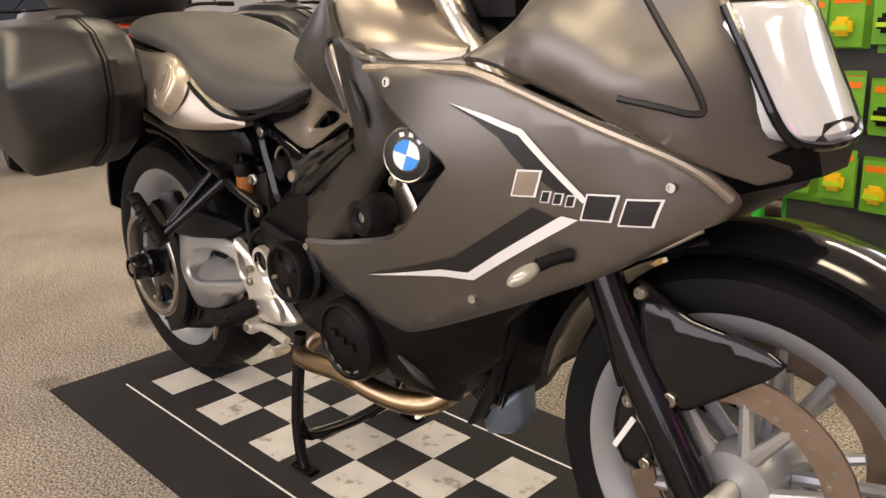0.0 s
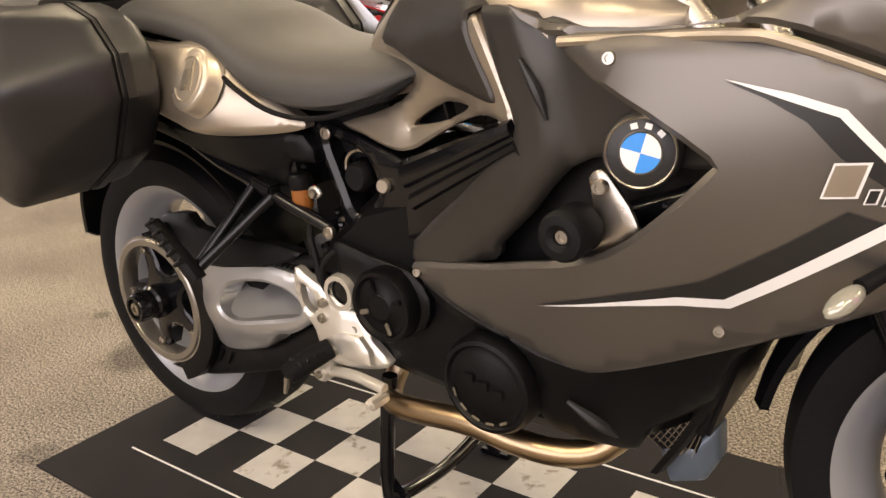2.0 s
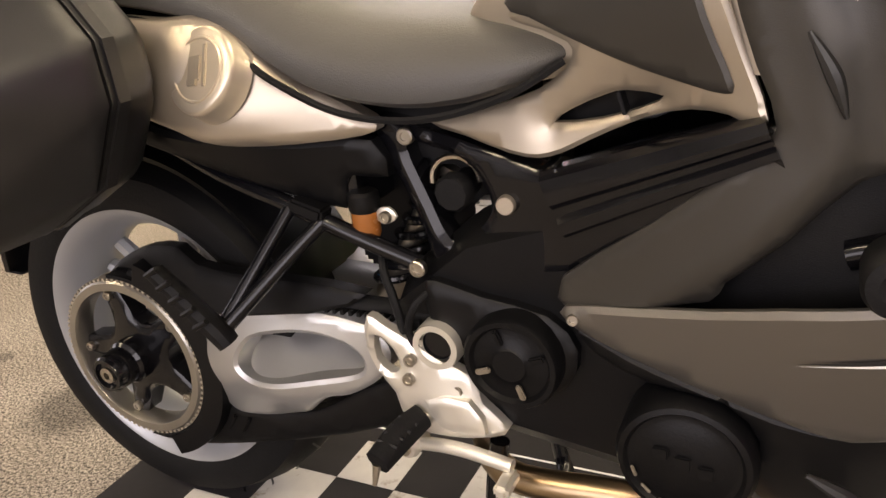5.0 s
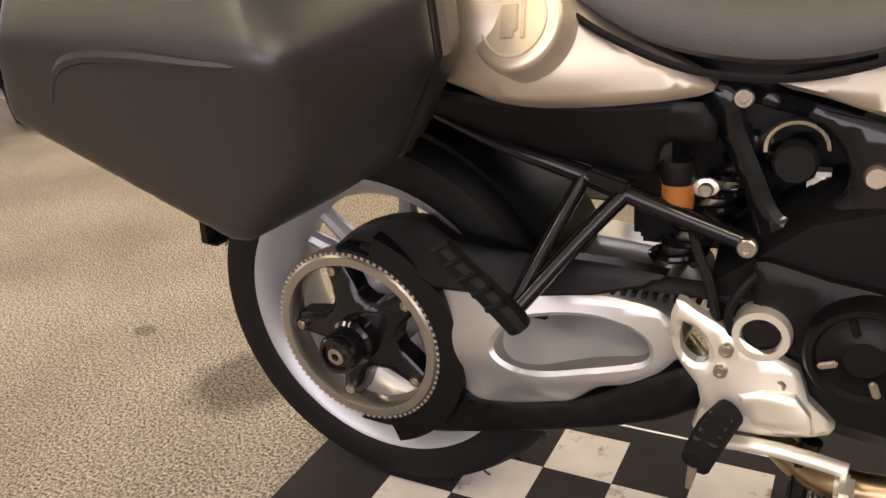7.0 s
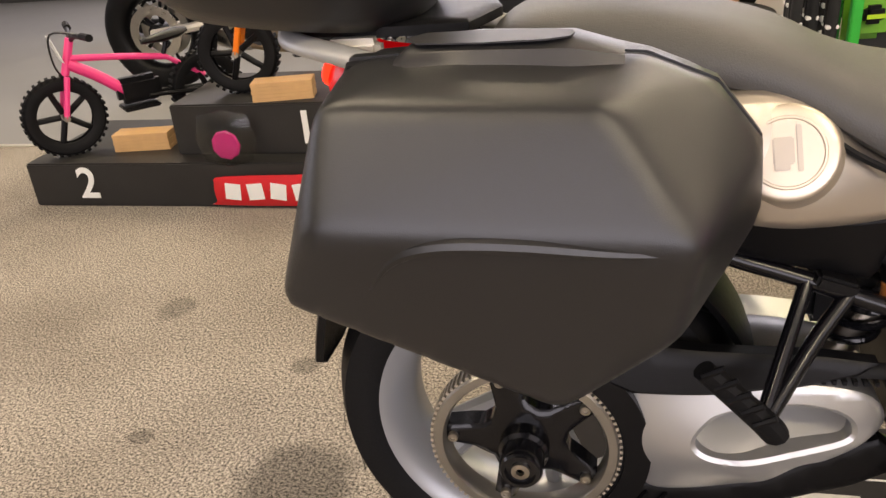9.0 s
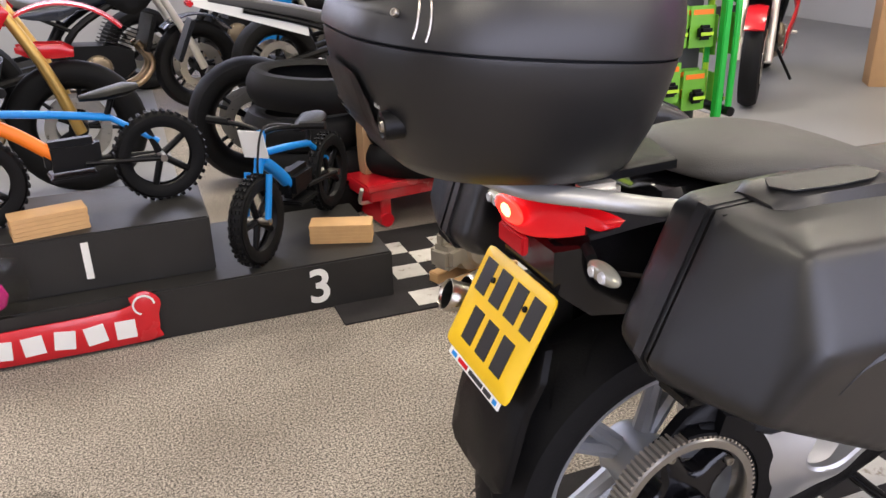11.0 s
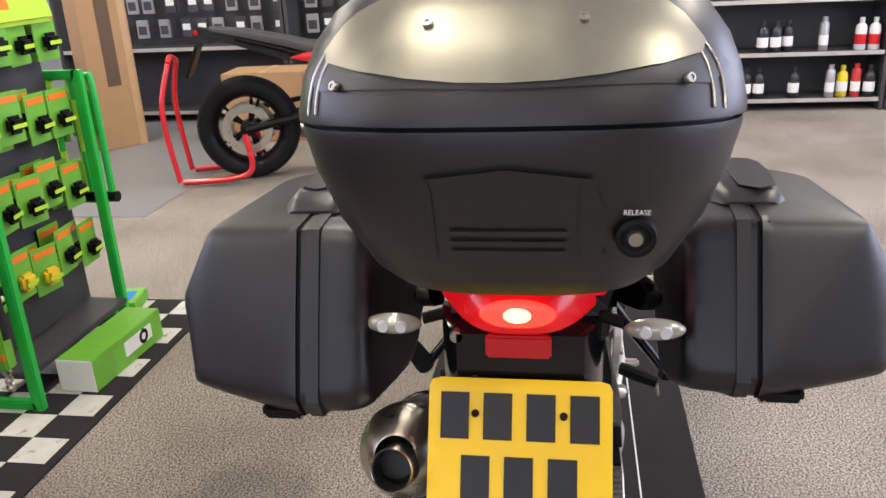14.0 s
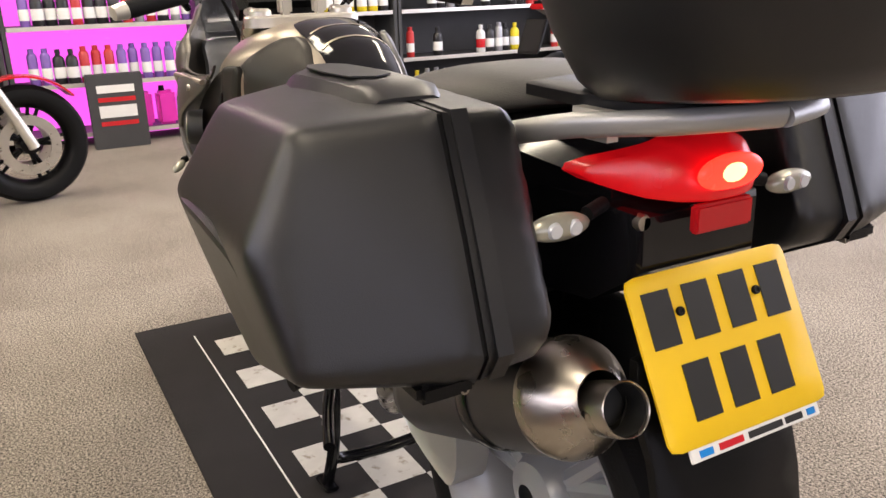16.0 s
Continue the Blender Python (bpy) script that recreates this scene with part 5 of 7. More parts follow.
for s in (-1, 1):
    dk = part("brake_disc", lathe([(0.118, s * 0.062), (0.16, s * 0.062), (0.16, s * 0.067), (0.118, s * 0.067), (0.118, s * 0.062)], FC, n=64), DISC, bike, "drilled steel brake disc")
    hb = None
    for k in range(48):
        a = 2 * math.pi * k / 48
        r = (0.126, 0.139, 0.152)[k % 3]
        q = lathe([(0.0, s * 0.0676), (0.0042, s * 0.0676), (0.0048, s * 0.0668)], (FC[0] + r * math.cos(a), 0, FC[2] + r * math.sin(a)), "Y", 8)
        hb = join(hb, q) if hb else q
    tagged(part("drill_holes", hb, BOLT, dk), kind="stuff")
    part("disc_carrier", spokes((FC[0], s * 0.06, FC[2]), 0.05, 0.122, 5, 0.0, 0.012, 0.008, split=0.16), CAST, dk)
    part("fork_leg", tube([(1.485, s * 0.1, 0.285), (1.44, s * 0.1, 0.365), (1.375, s * 0.1, 0.475), (1.32, s * 0.1, 0.59)], [0.03, 0.03, 0.028, 0.027], 16), FRAMEB, bike, "black lower fork leg")
    part("fork_tube", tube([(1.33, s * 0.1, 0.57), (1.02, s * 0.1, 0.98)], 0.021, 16), STEEL, bike)
    cal = part("brake_caliper", sheet([(1.345, 0.335), (1.36, 0.405), (1.385, 0.425), (1.415, 0.4), (1.42, 0.34), (1.4, 0.295), (1.365, 0.29)], s * 0.098, 0.05, 0.01, 0.02, 2, out=s), GLOSS, bike, "black four-piston brake caliper")
    part("caliper_bar", block(0.008, 0.002, 0.06, bevel=0, m=pose(1.37, s * 0.1, 0.345, 0, 30, 0)), WHITE, cal)
    for u, v in ((1.376, 0.395), (1.405, 0.31), (1.41, 0.37)):
        part("bolt", bolt((u, s * 0.1, v), 0.009, (0, s, 0)), BOLT, cal)
    b = sheet([(1.372, 0.56), (1.4, 0.555), (1.46, 0.53), (1.52, 0.515), (1.57, 0.49), (1.53, 0.455), (1.48, 0.42), (1.45, 0.405), (1.41, 0.425), (1.395, 0.46), (1.385, 0.51)], spline_surface([(1.38, 0.55, 0.088), (1.45, 0.52, 0.1), (1.56, 0.49, 0.075), (1.45, 0.42, 0.104), (1.4, 0.48, 0.104)]), 0.006, 0.005, 0.02, 2, out=1)
    fs = part("fender_side", mirrored(b) if s < 0 else b, GLOSS, bike, "gloss black mudguard stay")
    part("bolt", bolt((1.385, s * 0.092, 0.549), 0.009, (0, s, 0)), BOLT, fs)
    part("bolt", bolt((1.441, s * 0.105, 0.419), 0.01, (0, s, 0)), BOLT, fs)
part("front_axle", tube([(1.514, -0.12, 0.303), (1.514, 0.12, 0.303)], 0.014, 14), ALU, bike)
part("front_mudguard", lathe([(0.312, -0.066), (0.322, -0.072), (0.334, -0.055), (0.34, -0.02), (0.342, 0.0), (0.34, 0.02), (0.334, 0.055), (0.322, 0.072), (0.312, 0.066), (0.33, 0.0), (0.312, -0.066)], FC, n=36, a0=58, a1=168), GLOSS, bike, "gloss black front mudguard")
part("lower_clamp", block(0.06, 0.24, 0.04, bevel=0.01, m=pose(1.3, 0, 0.64, 0, -35, 0)), ALU, bike)
part("brake_line", tube([(1.3, -0.12, 0.62), (1.33, -0.13, 0.56), (1.36, -0.125, 0.48), (1.37, -0.11, 0.42)], 0.005, 8), RUBBER, bike)
part("horn_bracket", tube([(1.35, -0.09, 0.59), (1.38, -0.1, 0.6), (1.41, -0.08, 0.615), (1.45, -0.06, 0.64)], 0.007, 8), ALU, bike)

# tail lamp, indicators, plate, mudflap, rack
tl = part("tail_lamp", sheet([(-0.112, 0.815), (-0.095, 0.83), (-0.035, 0.853), (0.0, 0.86), (0.035, 0.853), (0.095, 0.83), (0.112, 0.815), (0.085, 0.8), (0.05, 0.794), (-0.05, 0.794), (-0.085, 0.8)], spline_surface([(0, 0.82, -0.235), (0.1, 0.815, -0.15), (-0.1, 0.815, -0.15), (0, 0.857, -0.2), (0, 0.794, -0.232), (0.05, 0.82, -0.22), (-0.05, 0.82, -0.22)]), 0.03, 0.004, 0.012, 2, axes="YZ"), RED_LENS, bike, "lit red tail lamp")
part("reflector", block(0.012, 0.08, 0.03, (-0.225, 0.0, 0.776), 0.003), RED_DARK, tl)
part("lamp_core", ball(0.006, 0.046, 0.019, (-0.2325, 0.0, 0.822), 20), RED_LAMP, tl)
part("lamp_centre", ball(0.006, 0.02, 0.011, (-0.235, 0.0, 0.822), 16), RED_HOT, tl)
part("tail_lock", lathe([(0.0, -0.2), (0.008, -0.2), (0.009, -0.196), (0.009, -0.17)], (0, 0.08, 0.773), "X", 18), BOLT, bike)
part("plate_bracket", loft([[(x, y * w, z) for y, z in ((-1, z0), (1, z0), (1, z1), (-1, z1))] for x, w, z0, z1 in [(0.0, 0.11, 0.66, 0.79), (-0.15, 0.105, 0.68, 0.79), (-0.19, 0.09, 0.71, 0.782), (-0.2, 0.08, 0.72, 0.778)]]), GLOSS, bike, "gloss black number plate bracket")
for s in (-1, 1):
    ri = part("rear_indicator", tube([(-0.16, s * 0.1, 0.788), (-0.168, s * 0.128, 0.783)], 0.008, 10), RUBBER, bike, "clear-lens rear indicator")
    part("lens", ball(0.013, 0.038, 0.0145, (-0.172, s * 0.166, 0.777), 18), CLEAR, ri)
    for q in (0.012, -0.012):
        part("bulb", lathe([(0.0, -0.186), (0.007, -0.186), (0.009, -0.182)], (0, s * 0.166 + q, 0.777), "X", 14), HEADL, ri)
pm = look((-0.2495, 0.0, 0.642), (-1.2495, 0.0, 0.642 + 0.52)) @ pose(0, 0, 0, 0, 180, 0)
pl = part("number_plate", turned(sheet([(-0.1, -0.089), (0.1, -0.089), (0.111, -0.086), (0.1145, -0.078), (0.1145, 0.078), (0.111, 0.086), (0.1, 0.089), (-0.1, 0.089), (-0.111, 0.086), (-0.1145, 0.078), (-0.1145, -0.078), (-0.111, -0.086)], 0.002, 0.003, 0.0008, 0.04, 1, out=1, axes="XY"), pm), YELLOW, bike, "yellow number plate with black bars")
for k in range(4):
    part("plate_bar", turned(block(0.036, 0.058, 0.0012, (-0.081 + 0.054 * k, 0.042, 0.0026), 0), pm), INK, pl, smooth=False)
for k in range(3):
    part("plate_bar", turned(block(0.036, 0.058, 0.0012, (-0.054 + 0.054 * k, -0.036, 0.0026), 0), pm), INK, pl, smooth=False)
part("dealer_strip", turned(block(0.19, 0.016, 0.003, (0.004, -0.095, -0.001), 0.001), pm), WHITE, pl)
for u, w, mt in ((-0.07, 0.018, BLUEP), (-0.035, 0.034, REDP), (0.015, 0.05, INK), (0.058, 0.026, INK), (0.085, 0.012, BLUEP)):
    part("strip_bar", turned(block(w, 0.007, 0.001, (u, -0.096, 0.001), 0), pm), mt, pl, smooth=False)
for u in (-0.055, 0.055):
    part("bolt", turned(bolt((u, 0.045, 0.003), 0.005, (0, 0, 1), 0.003), pm), MATTE, pl)
part("plate_holder", turned(block(0.2, 0.17, 0.01, (0, 0.0, -0.008), 0.004), pm), MATTE, bike)
part("mud_flap", sheet([(-0.085, 0.66), (0.105, 0.66), (0.112, 0.56), (0.112, 0.458), (0.085, 0.415), (-0.07, 0.415), (-0.095, 0.458), (-0.095, 0.56)], spline_surface([(0, 0.66, -0.25), (0, 0.52, -0.312), (0, 0.42, -0.325), (0.11, 0.5, -0.307), (-0.09, 0.5, -0.307)]), 0.012, 0.004, 0.03, 2, axes="YZ"), MATTE, bike, "black plastic mud flap")
for s in (-1, 1):
    part("grab_rail", tube([(0.16, s * 0.14, 0.81), (0.05, s * 0.165, 0.832), (-0.08, s * 0.168, 0.856), (-0.17, s * 0.15, 0.875), (-0.25, s * 0.095, 0.883), (-0.285, s * 0.0, 0.885)], 0.014, 12, 6, 0.75), surf("rack_grey", (0.4, 0.4, 0.39), 0.4, 0.5, 0.08, 10), bike, "grey alloy grab rail")
    part("rail_bracket", block(0.07, 0.03, 0.03, (-0.16, s * 0.115, 0.872), 0.008), ALU, bike)
part("luggage_rack", sheet([(-0.02, 0.1), (-0.24, 0.085), (-0.275, 0.0), (-0.24, -0.085), (-0.02, -0.1)], 0.9, 0.012, 0.004, 0.04, 2, out=1, axes="XY"), MATTE, bike)
part("exhaust_hanger", sheet([(0.02, 0.62), (0.08, 0.62), (0.1, 0.7), (0.05, 0.74)], 0.12, 0.008, 0.002, 0.04, 2, out=1), FRAMEB, bike)


# the tail's carrier, with all that it bears, sits back and up
for ob in bike.children:
    kind_ = ob.name.split(".")[0]
    if kind_ in ("tail_lamp", "tail_lock", "plate_bracket", "rear_indicator", "number_plate", "plate_holder", "grab_rail", "rail_bracket", "luggage_rack"):
        ob.matrix_basis = Matrix.Translation((-0.03, 0.009, 0.03))
    elif kind_ == "silencer":
        ob.matrix_basis = Matrix.Translation((-0.007, -0.006, -0.013))


# ---- cases ----
def pannier(s):
    """A side case: an inner tub, a seam and an outer lid of broad rounded facets."""
    case = thing("pannier", "satin black hard side case with a grey top and carry handle", "side case", Matrix.Translation((0.0, s * 0.3 + 0.006, 0.6)), "side cases")
    rim_ = [(-0.185, 0.93), (0.0, 0.938), (0.15, 0.928), (0.215, 0.9), (0.258, 0.845), (0.262, 0.775), (0.205, 0.672), (0.1, 0.612), (0.03, 0.61), (-0.1, 0.645), (-0.245, 0.69), (-0.262, 0.72), (-0.228, 0.82)]
    face_ = [(-0.174, 0.424, 0.926), (0.12, 0.412, 0.916), (0.196, 0.458, 0.808), (-0.182, 0.476, 0.825), (-0.226, 0.454, 0.718), (0.07, 0.412, 0.604), (0.18, 0.424, 0.695)]
    back_ = 0.045 if s < 0 else 0.0

    def at(u, y, v):
        return Vector((u + back_ * min(1, max(0, (0.1 - u) / 0.25)), s * (y - 0.3), v - 0.6 + (0.025 if s < 0 and u < -0.15 and v < 0.75 else 0.0)))

    def ring(y, k):
        return [at(0.01 + (u - 0.01) * k, y, 0.78 + (v - 0.78) * k) for u, v in rim_]

    def flat_at(y):
        return lambda v: abs(v.co.y * s - (y - 0.3)) < 0.0005

    tub = part("inner_shell", hull(ring(0.287, 0.995) + ring(0.215, 0.97) + ring(0.2, 0.92), 0.02, 2, flat_at(0.287)), CASE, case, "satin black inner tub", angle=50)
    part("tub_rib", hull(ring(0.279, 1.006) + ring(0.262, 1.006), 1, 0), CASE, tub, angle=30)
    part("seam", hull(ring(0.284, 0.982) + ring(0.303, 0.982), 1, 0), RUBBER, case)
    lid = part("lid", hull(ring(0.293, 1.0) + ring(0.305, 1.004) + [at(*q) for q in face_], 0.013, 9, flat_at(0.293)), CASE, case, "satin black faceted lid", angle=70)
    wing = [(-0.13, 0.452, 0.765), (-0.1, 0.4545, 0.797), (-0.05, 0.4585, 0.812), (0.03, 0.456, 0.812), (0.12, 0.45, 0.804), (0.18, 0.445, 0.8)]
    part("relief_line", tube([at(u, y + 0.007, v) for u, y, v in wing], [0.001, 0.006, 0.0075, 0.0075, 0.006, 0.001], 8), CASE, lid)
    hd = part("carry_handle", loft([[at(x, 0.29 + y * w, 0.93 - 0.02 * x + z * h) for y, z in ((-1, 0), (-0.85, 0.75), (-0.5, 1), (0.5, 1), (0.85, 0.75), (1, 0))] for x, w, h in [(-0.125, 0.034, 0.004), (-0.105, 0.046, 0.016), (-0.03, 0.05, 0.021), (0.08, 0.046, 0.021), (0.13, 0.034, 0.009)]]), CASEG, case, "raised grey carry handle")
    part("handle_opening", sheet([(-0.06, -0.024), (0.06, -0.026), (0.085, 0.0), (0.06, 0.022), (-0.06, 0.022)], 0.3525, 0.0015, 0, 0.02, 2, out=1, axes="XY"), INK, hd)
    part("latch_foot", block(0.06, 0.06, 0.022, at(-0.215, 0.32, 0.69), 0.006), MATTE, case)
    part("bolt", bolt(at(-0.235, 0.3, 0.682), 0.005, (-1, 0, 0)), BOLT, case)
    return case


pannier(-1)
pannier(1)

tc = thing("top_case", "satin black top box with a brushed metal plate and round badge", "top box", Matrix.Translation((-0.49, 0, 1.125)) @ Matrix.Rotation(radians(6.5), 4, "Y") @ Matrix.Translation((0.195, 0, -0.18)))


def tring(z, a, b, cx, e=2.9, n=48):
    out = []
    for k in range(n):
        t = 2 * math.pi * k / n
        c, s_ = math.cos(t), math.sin(t)
        taper = 1.04 - 0.12 * max(0, c)
        out.append((cx + 0.014 + a * 1.07 * math.copysign(abs(c) ** (2 / e), c), b * 1.03 * taper * math.copysign(abs(s_) ** (2 / e), s_), z - 0.915))
    return out


base_bm = loft([tring(0.925, 0.12, 0.1, 0.02), tring(0.93, 0.145, 0.125, 0.02), tring(0.95, 0.165, 0.145, 0.015), tring(1.0, 0.187, 0.172, 0.006), tring(1.05, 0.2, 0.19, 0.0), tring(1.085, 0.206, 0.198, -0.002), tring(1.092, 0.206, 0.198, -0.002)])
base_ref = base_bm.copy()
finish(base_ref)
tbase = part("case_base", base_bm, CASE, tc, "satin black lower tub")
part("lid_seam", loft([tring(1.09, 0.2, 0.192, -0.002), tring(1.099, 0.2, 0.192, -0.002)]), RUBBER, tc)
lid_bm = loft([tring(1.0964, 0.209, 0.201, -0.002), tring(1.1048, 0.209, 0.201, -0.002), tring(1.1360, 0.206, 0.196, 0.002), tring(1.1660, 0.198, 0.186, 0.008), tring(1.1960, 0.183, 0.168, 0.016), tring(1.2200, 0.16, 0.142, 0.024, 2.6), tring(1.2368, 0.13, 0.11, 0.03, 2.4), tring(1.2476, 0.09, 0.075, 0.034, 2.2), tring(1.2518, 0.04, 0.035, 0.036, 2.0)])
lid_ref = lid_bm.copy()
finish(lid_ref)
tlid = part("case_lid", lid_bm, CASEG, tc, "satin dark grey domed lid")
dark = laid(sheet([(-0.165, 0.19), (0.165, 0.19), (0.158, 0.23), (0.13, 0.268), (0.09, 0.288), (0.06, 0.296), (-0.06, 0.296), (-0.09, 0.288), (-0.13, 0.268), (-0.158, 0.23)], 0, 0, 0, 0.012, 2, axes="YZ"), lid_ref, (1, 0, -0.12), 0.002)
part("rear_band", dark, CASE, tlid)
plate = laid(sheet([(-0.157, 0.215), (-0.08, 0.196), (0.0, 0.19), (0.08, 0.196), (0.157, 0.215), (0.151, 0.238), (0.13, 0.258), (0.085, 0.273), (0.0, 0.28), (-0.085, 0.273), (-0.13, 0.258), (-0.151, 0.238)], 0, 0, 0, 0.012, 2, axes="YZ"), lid_ref, (1, 0, -0.12), 0.0045)
for q in (-1, 1):
    for a in (0.166, 0.176):
        path = []
        for b, c in ((a, 0.187), (a, 0.2), (a - 0.001, 0.215), (a - 0.006, 0.235), (a - 0.016, 0.252), (a - 0.03, 0.268), (a - 0.05, 0.283), (a - 0.075, 0.295)):
            hit = mathutils.bvhtree.BVHTree.FromBMesh(lid_ref).ray_cast(Vector((-1, q * b, c + 0.09)), Vector((1, 0, -0.12)).normalized())
            if hit[0] is not None:
                path.append(tuple(hit[0] + hit[1] * 0.001))
        part("trim_line", tube(path, 0.0014, 6), STEEL, tlid)
part("metal_plate", plate, BRUSHED, tlid, "brushed metal plate with four screws")
for y, z in ((0.062, 0.268), (-0.062, 0.268), (0.142, 0.222), (-0.142, 0.222)):
    h = mathutils.bvhtree.BVHTree.FromBMesh(lid_ref).ray_cast(Vector((-1, y, z + 0.09)), Vector((1, 0, -0.12)).normalized())
    part("bolt", bolt(h[0] + h[1] * 0.005, 0.0045, h[1], 0.003), BOLT, tlid)
tb2 = Matrix.Translation((-0.096, 0, 0.319)) @ Vector((0, 0, 1)).rotation_difference(Vector((-0.35, 0, 1))).to_matrix().to_4x4() @ Matrix.Scale(0.86, 4)
trd = part("round_badge", turned(lathe([(0.0, 0.004), (0.032, 0.004), (0.035, 0.001), (0.035, -0.01)], axis="Z", n=40), tb2), INK, tlid, "round blue, white and black badge")
part("badge_ring", turned(lathe([(0.032, 0.004), (0.0335, 0.0055), (0.035, 0.003)], axis="Z", n=40), tb2), BOLT, trd)
for k in range(4):
    q = bmesh.new()
    c0 = q.verts.new((0, 0, 0.0048))
    arc = [q.verts.new((0.019 * math.cos(radians(90 * k + 9 * j)), 0.019 * math.sin(radians(90 * k + 9 * j)), 0.0048)) for j in range(11)]
    for a_, b_ in zip(arc, arc[1:]):
        q.faces.new((c0, a_, b_))
    part("badge_quarter", turned(q, tb2), WHITE if k % 2 == 0 else BLUE, trd)
hnd = laid(sheet([(-0.075, 0.06), (0.075, 0.06), (0.08, 0.07), (0.07, 0.138), (-0.07, 0.138), (-0.08, 0.07)], 0, 0, 0, 0.012, 2, axes="YZ"), base_ref, (1, 0, 0), 0.006)
hn = part("handle_flap", hnd, CASE, tbase, "recessed carry handle flap")
for z in (0.068, 0.078, 0.088):
    part("flap_rib", laid(flat([(-0.05, z), (0.05, z), (0.05, z + 0.004), (-0.05, z + 0.004)], 0.01, 1, "YZ"), base_ref, (1, 0, 0), 0.009), CASEG, hn)
for y in (-0.062, 0.062):
    part("flap_line", laid(flat([(y, 0.06), (y + 0.003, 0.06), (y + 0.003, 0.138), (y, 0.138)], 0.01, 1, "YZ"), base_ref, (1, 0, 0), 0.0075), INK, hn)
h = mathutils.bvhtree.BVHTree.FromBMesh(base_ref).ray_cast(Vector((-1, -0.107, 0.085)), Vector((1, 0, 0)))
lk = part("case_lock", turned(lathe([(0.0, 0.012), (0.011, 0.012), (0.013, 0.014), (0.017, 0.013), (0.018, 0.004), (0.018, -0.01)], axis="Z", n=32), Matrix.Translation(h[0]) @ Vector((0, 0, 1)).rotation_difference(Vector((-1, 0, -0.15))).to_matrix().to_4x4()), MATTE, tbase, "round key lock")
part("key_barrel", turned(lathe([(0.0, 0.0155), (0.006, 0.0155), (0.0075, 0.012)], axis="Z", n=24), Matrix.Translation(h[0]) @ Vector((0, 0, 1)).rotation_difference(Vector((-1, 0, -0.15))).to_matrix().to_4x4()), BOLT, lk)
txt = bpy.data.curves.new("lock_word", "FONT")
txt.body, txt.size, txt.align_x = "RELEASE", 0.006, "CENTER"
to = new("lock_word", txt)
to.parent = lk
to.matrix_basis = Matrix.Translation(h[0] + Vector((-0.02, 0.0, 0.02))) @ pose(0, 0, 0, 90, 0, -90)
txt.materials.append(WHITE)

# ---- the checkered mat under it ----
mat1 = thing("floor_mat", "black rubber-backed mat with a black and white check", "floor mat", Matrix.Translation((0.76, 0.0, 0.0)))
part("backing", block(1.92, 0.75, 0.006, (0, 0, 0.003), 0.002), MATB, mat1)
for y in (-0.224, 0.218):
    part("border_line", block(1.66, 0.004, 0.001, (0, y, 0.0066), 0), WHITE, mat1, smooth=False)
CHK, X0, Y0 = 0.1195, 0.086, -0.0565
white = part("check_tile", block(CHK - 0.001, 0.1145 - 0.001, 0.0022, bevel=0.0), MATW, mat1, smooth=False)
first = True
for i in range(-2, 13):
    for j in range(-1, 2):
        if (i + j) % 2:
            continue
        m_ = Matrix.Translation((X0 + (i + 0.5) * CHK - 0.76, Y0 + (j + 0.5) * 0.1145, 0.0058))
        if i < -1 or i > 11 or not -0.28 < Y0 + (j + 0.5) * 0.1145 < 0.28:
            continue
        if first:
            white.matrix_basis, first = m_, False
        else:
            share("check_tile", white, mat1, m_)
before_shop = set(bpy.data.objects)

# ---- other motorcycles ----
def wheel(parent, name, c, R, w, rim, rim_mat, n=5, disc=True):
    t = part(name, lathe(tyre_profile(R, w, rim), c, n=40), RUBBER, parent)
    r = part("rim", lathe([(q * rim / 0.226, y * w / 0.18) for q, y in rim_p], c, n=40), rim_mat, t)
    part("spokes", spokes(c, 0.035, rim * 0.88, n, 0.0, 0.012, 0.009, split=0.08), rim_mat, t)
    part("hub", lathe([(0.012, -0.07), (0.045, -0.06), (0.045, 0.06), (0.012, 0.07)], c, n=20), ENGB, t)
    if disc:
        for s in (-1, 1):
            part("brake_disc", lathe([(0.1, s * 0.062), (0.15, s * 0.062), (0.15, s * 0.066), (0.1, s * 0.066), (0.1, s * 0.062)], c, n=40), DISC2, t)
    return t


DISC2 = surf("bright_disc_steel", (0.62, 0.6, 0.55), 0.3, 1.0, 0.1, 40)
GOLD = surf("gold_anodised", (0.5, 0.33, 0.1), 0.35, 0.8, 0.1, 20)


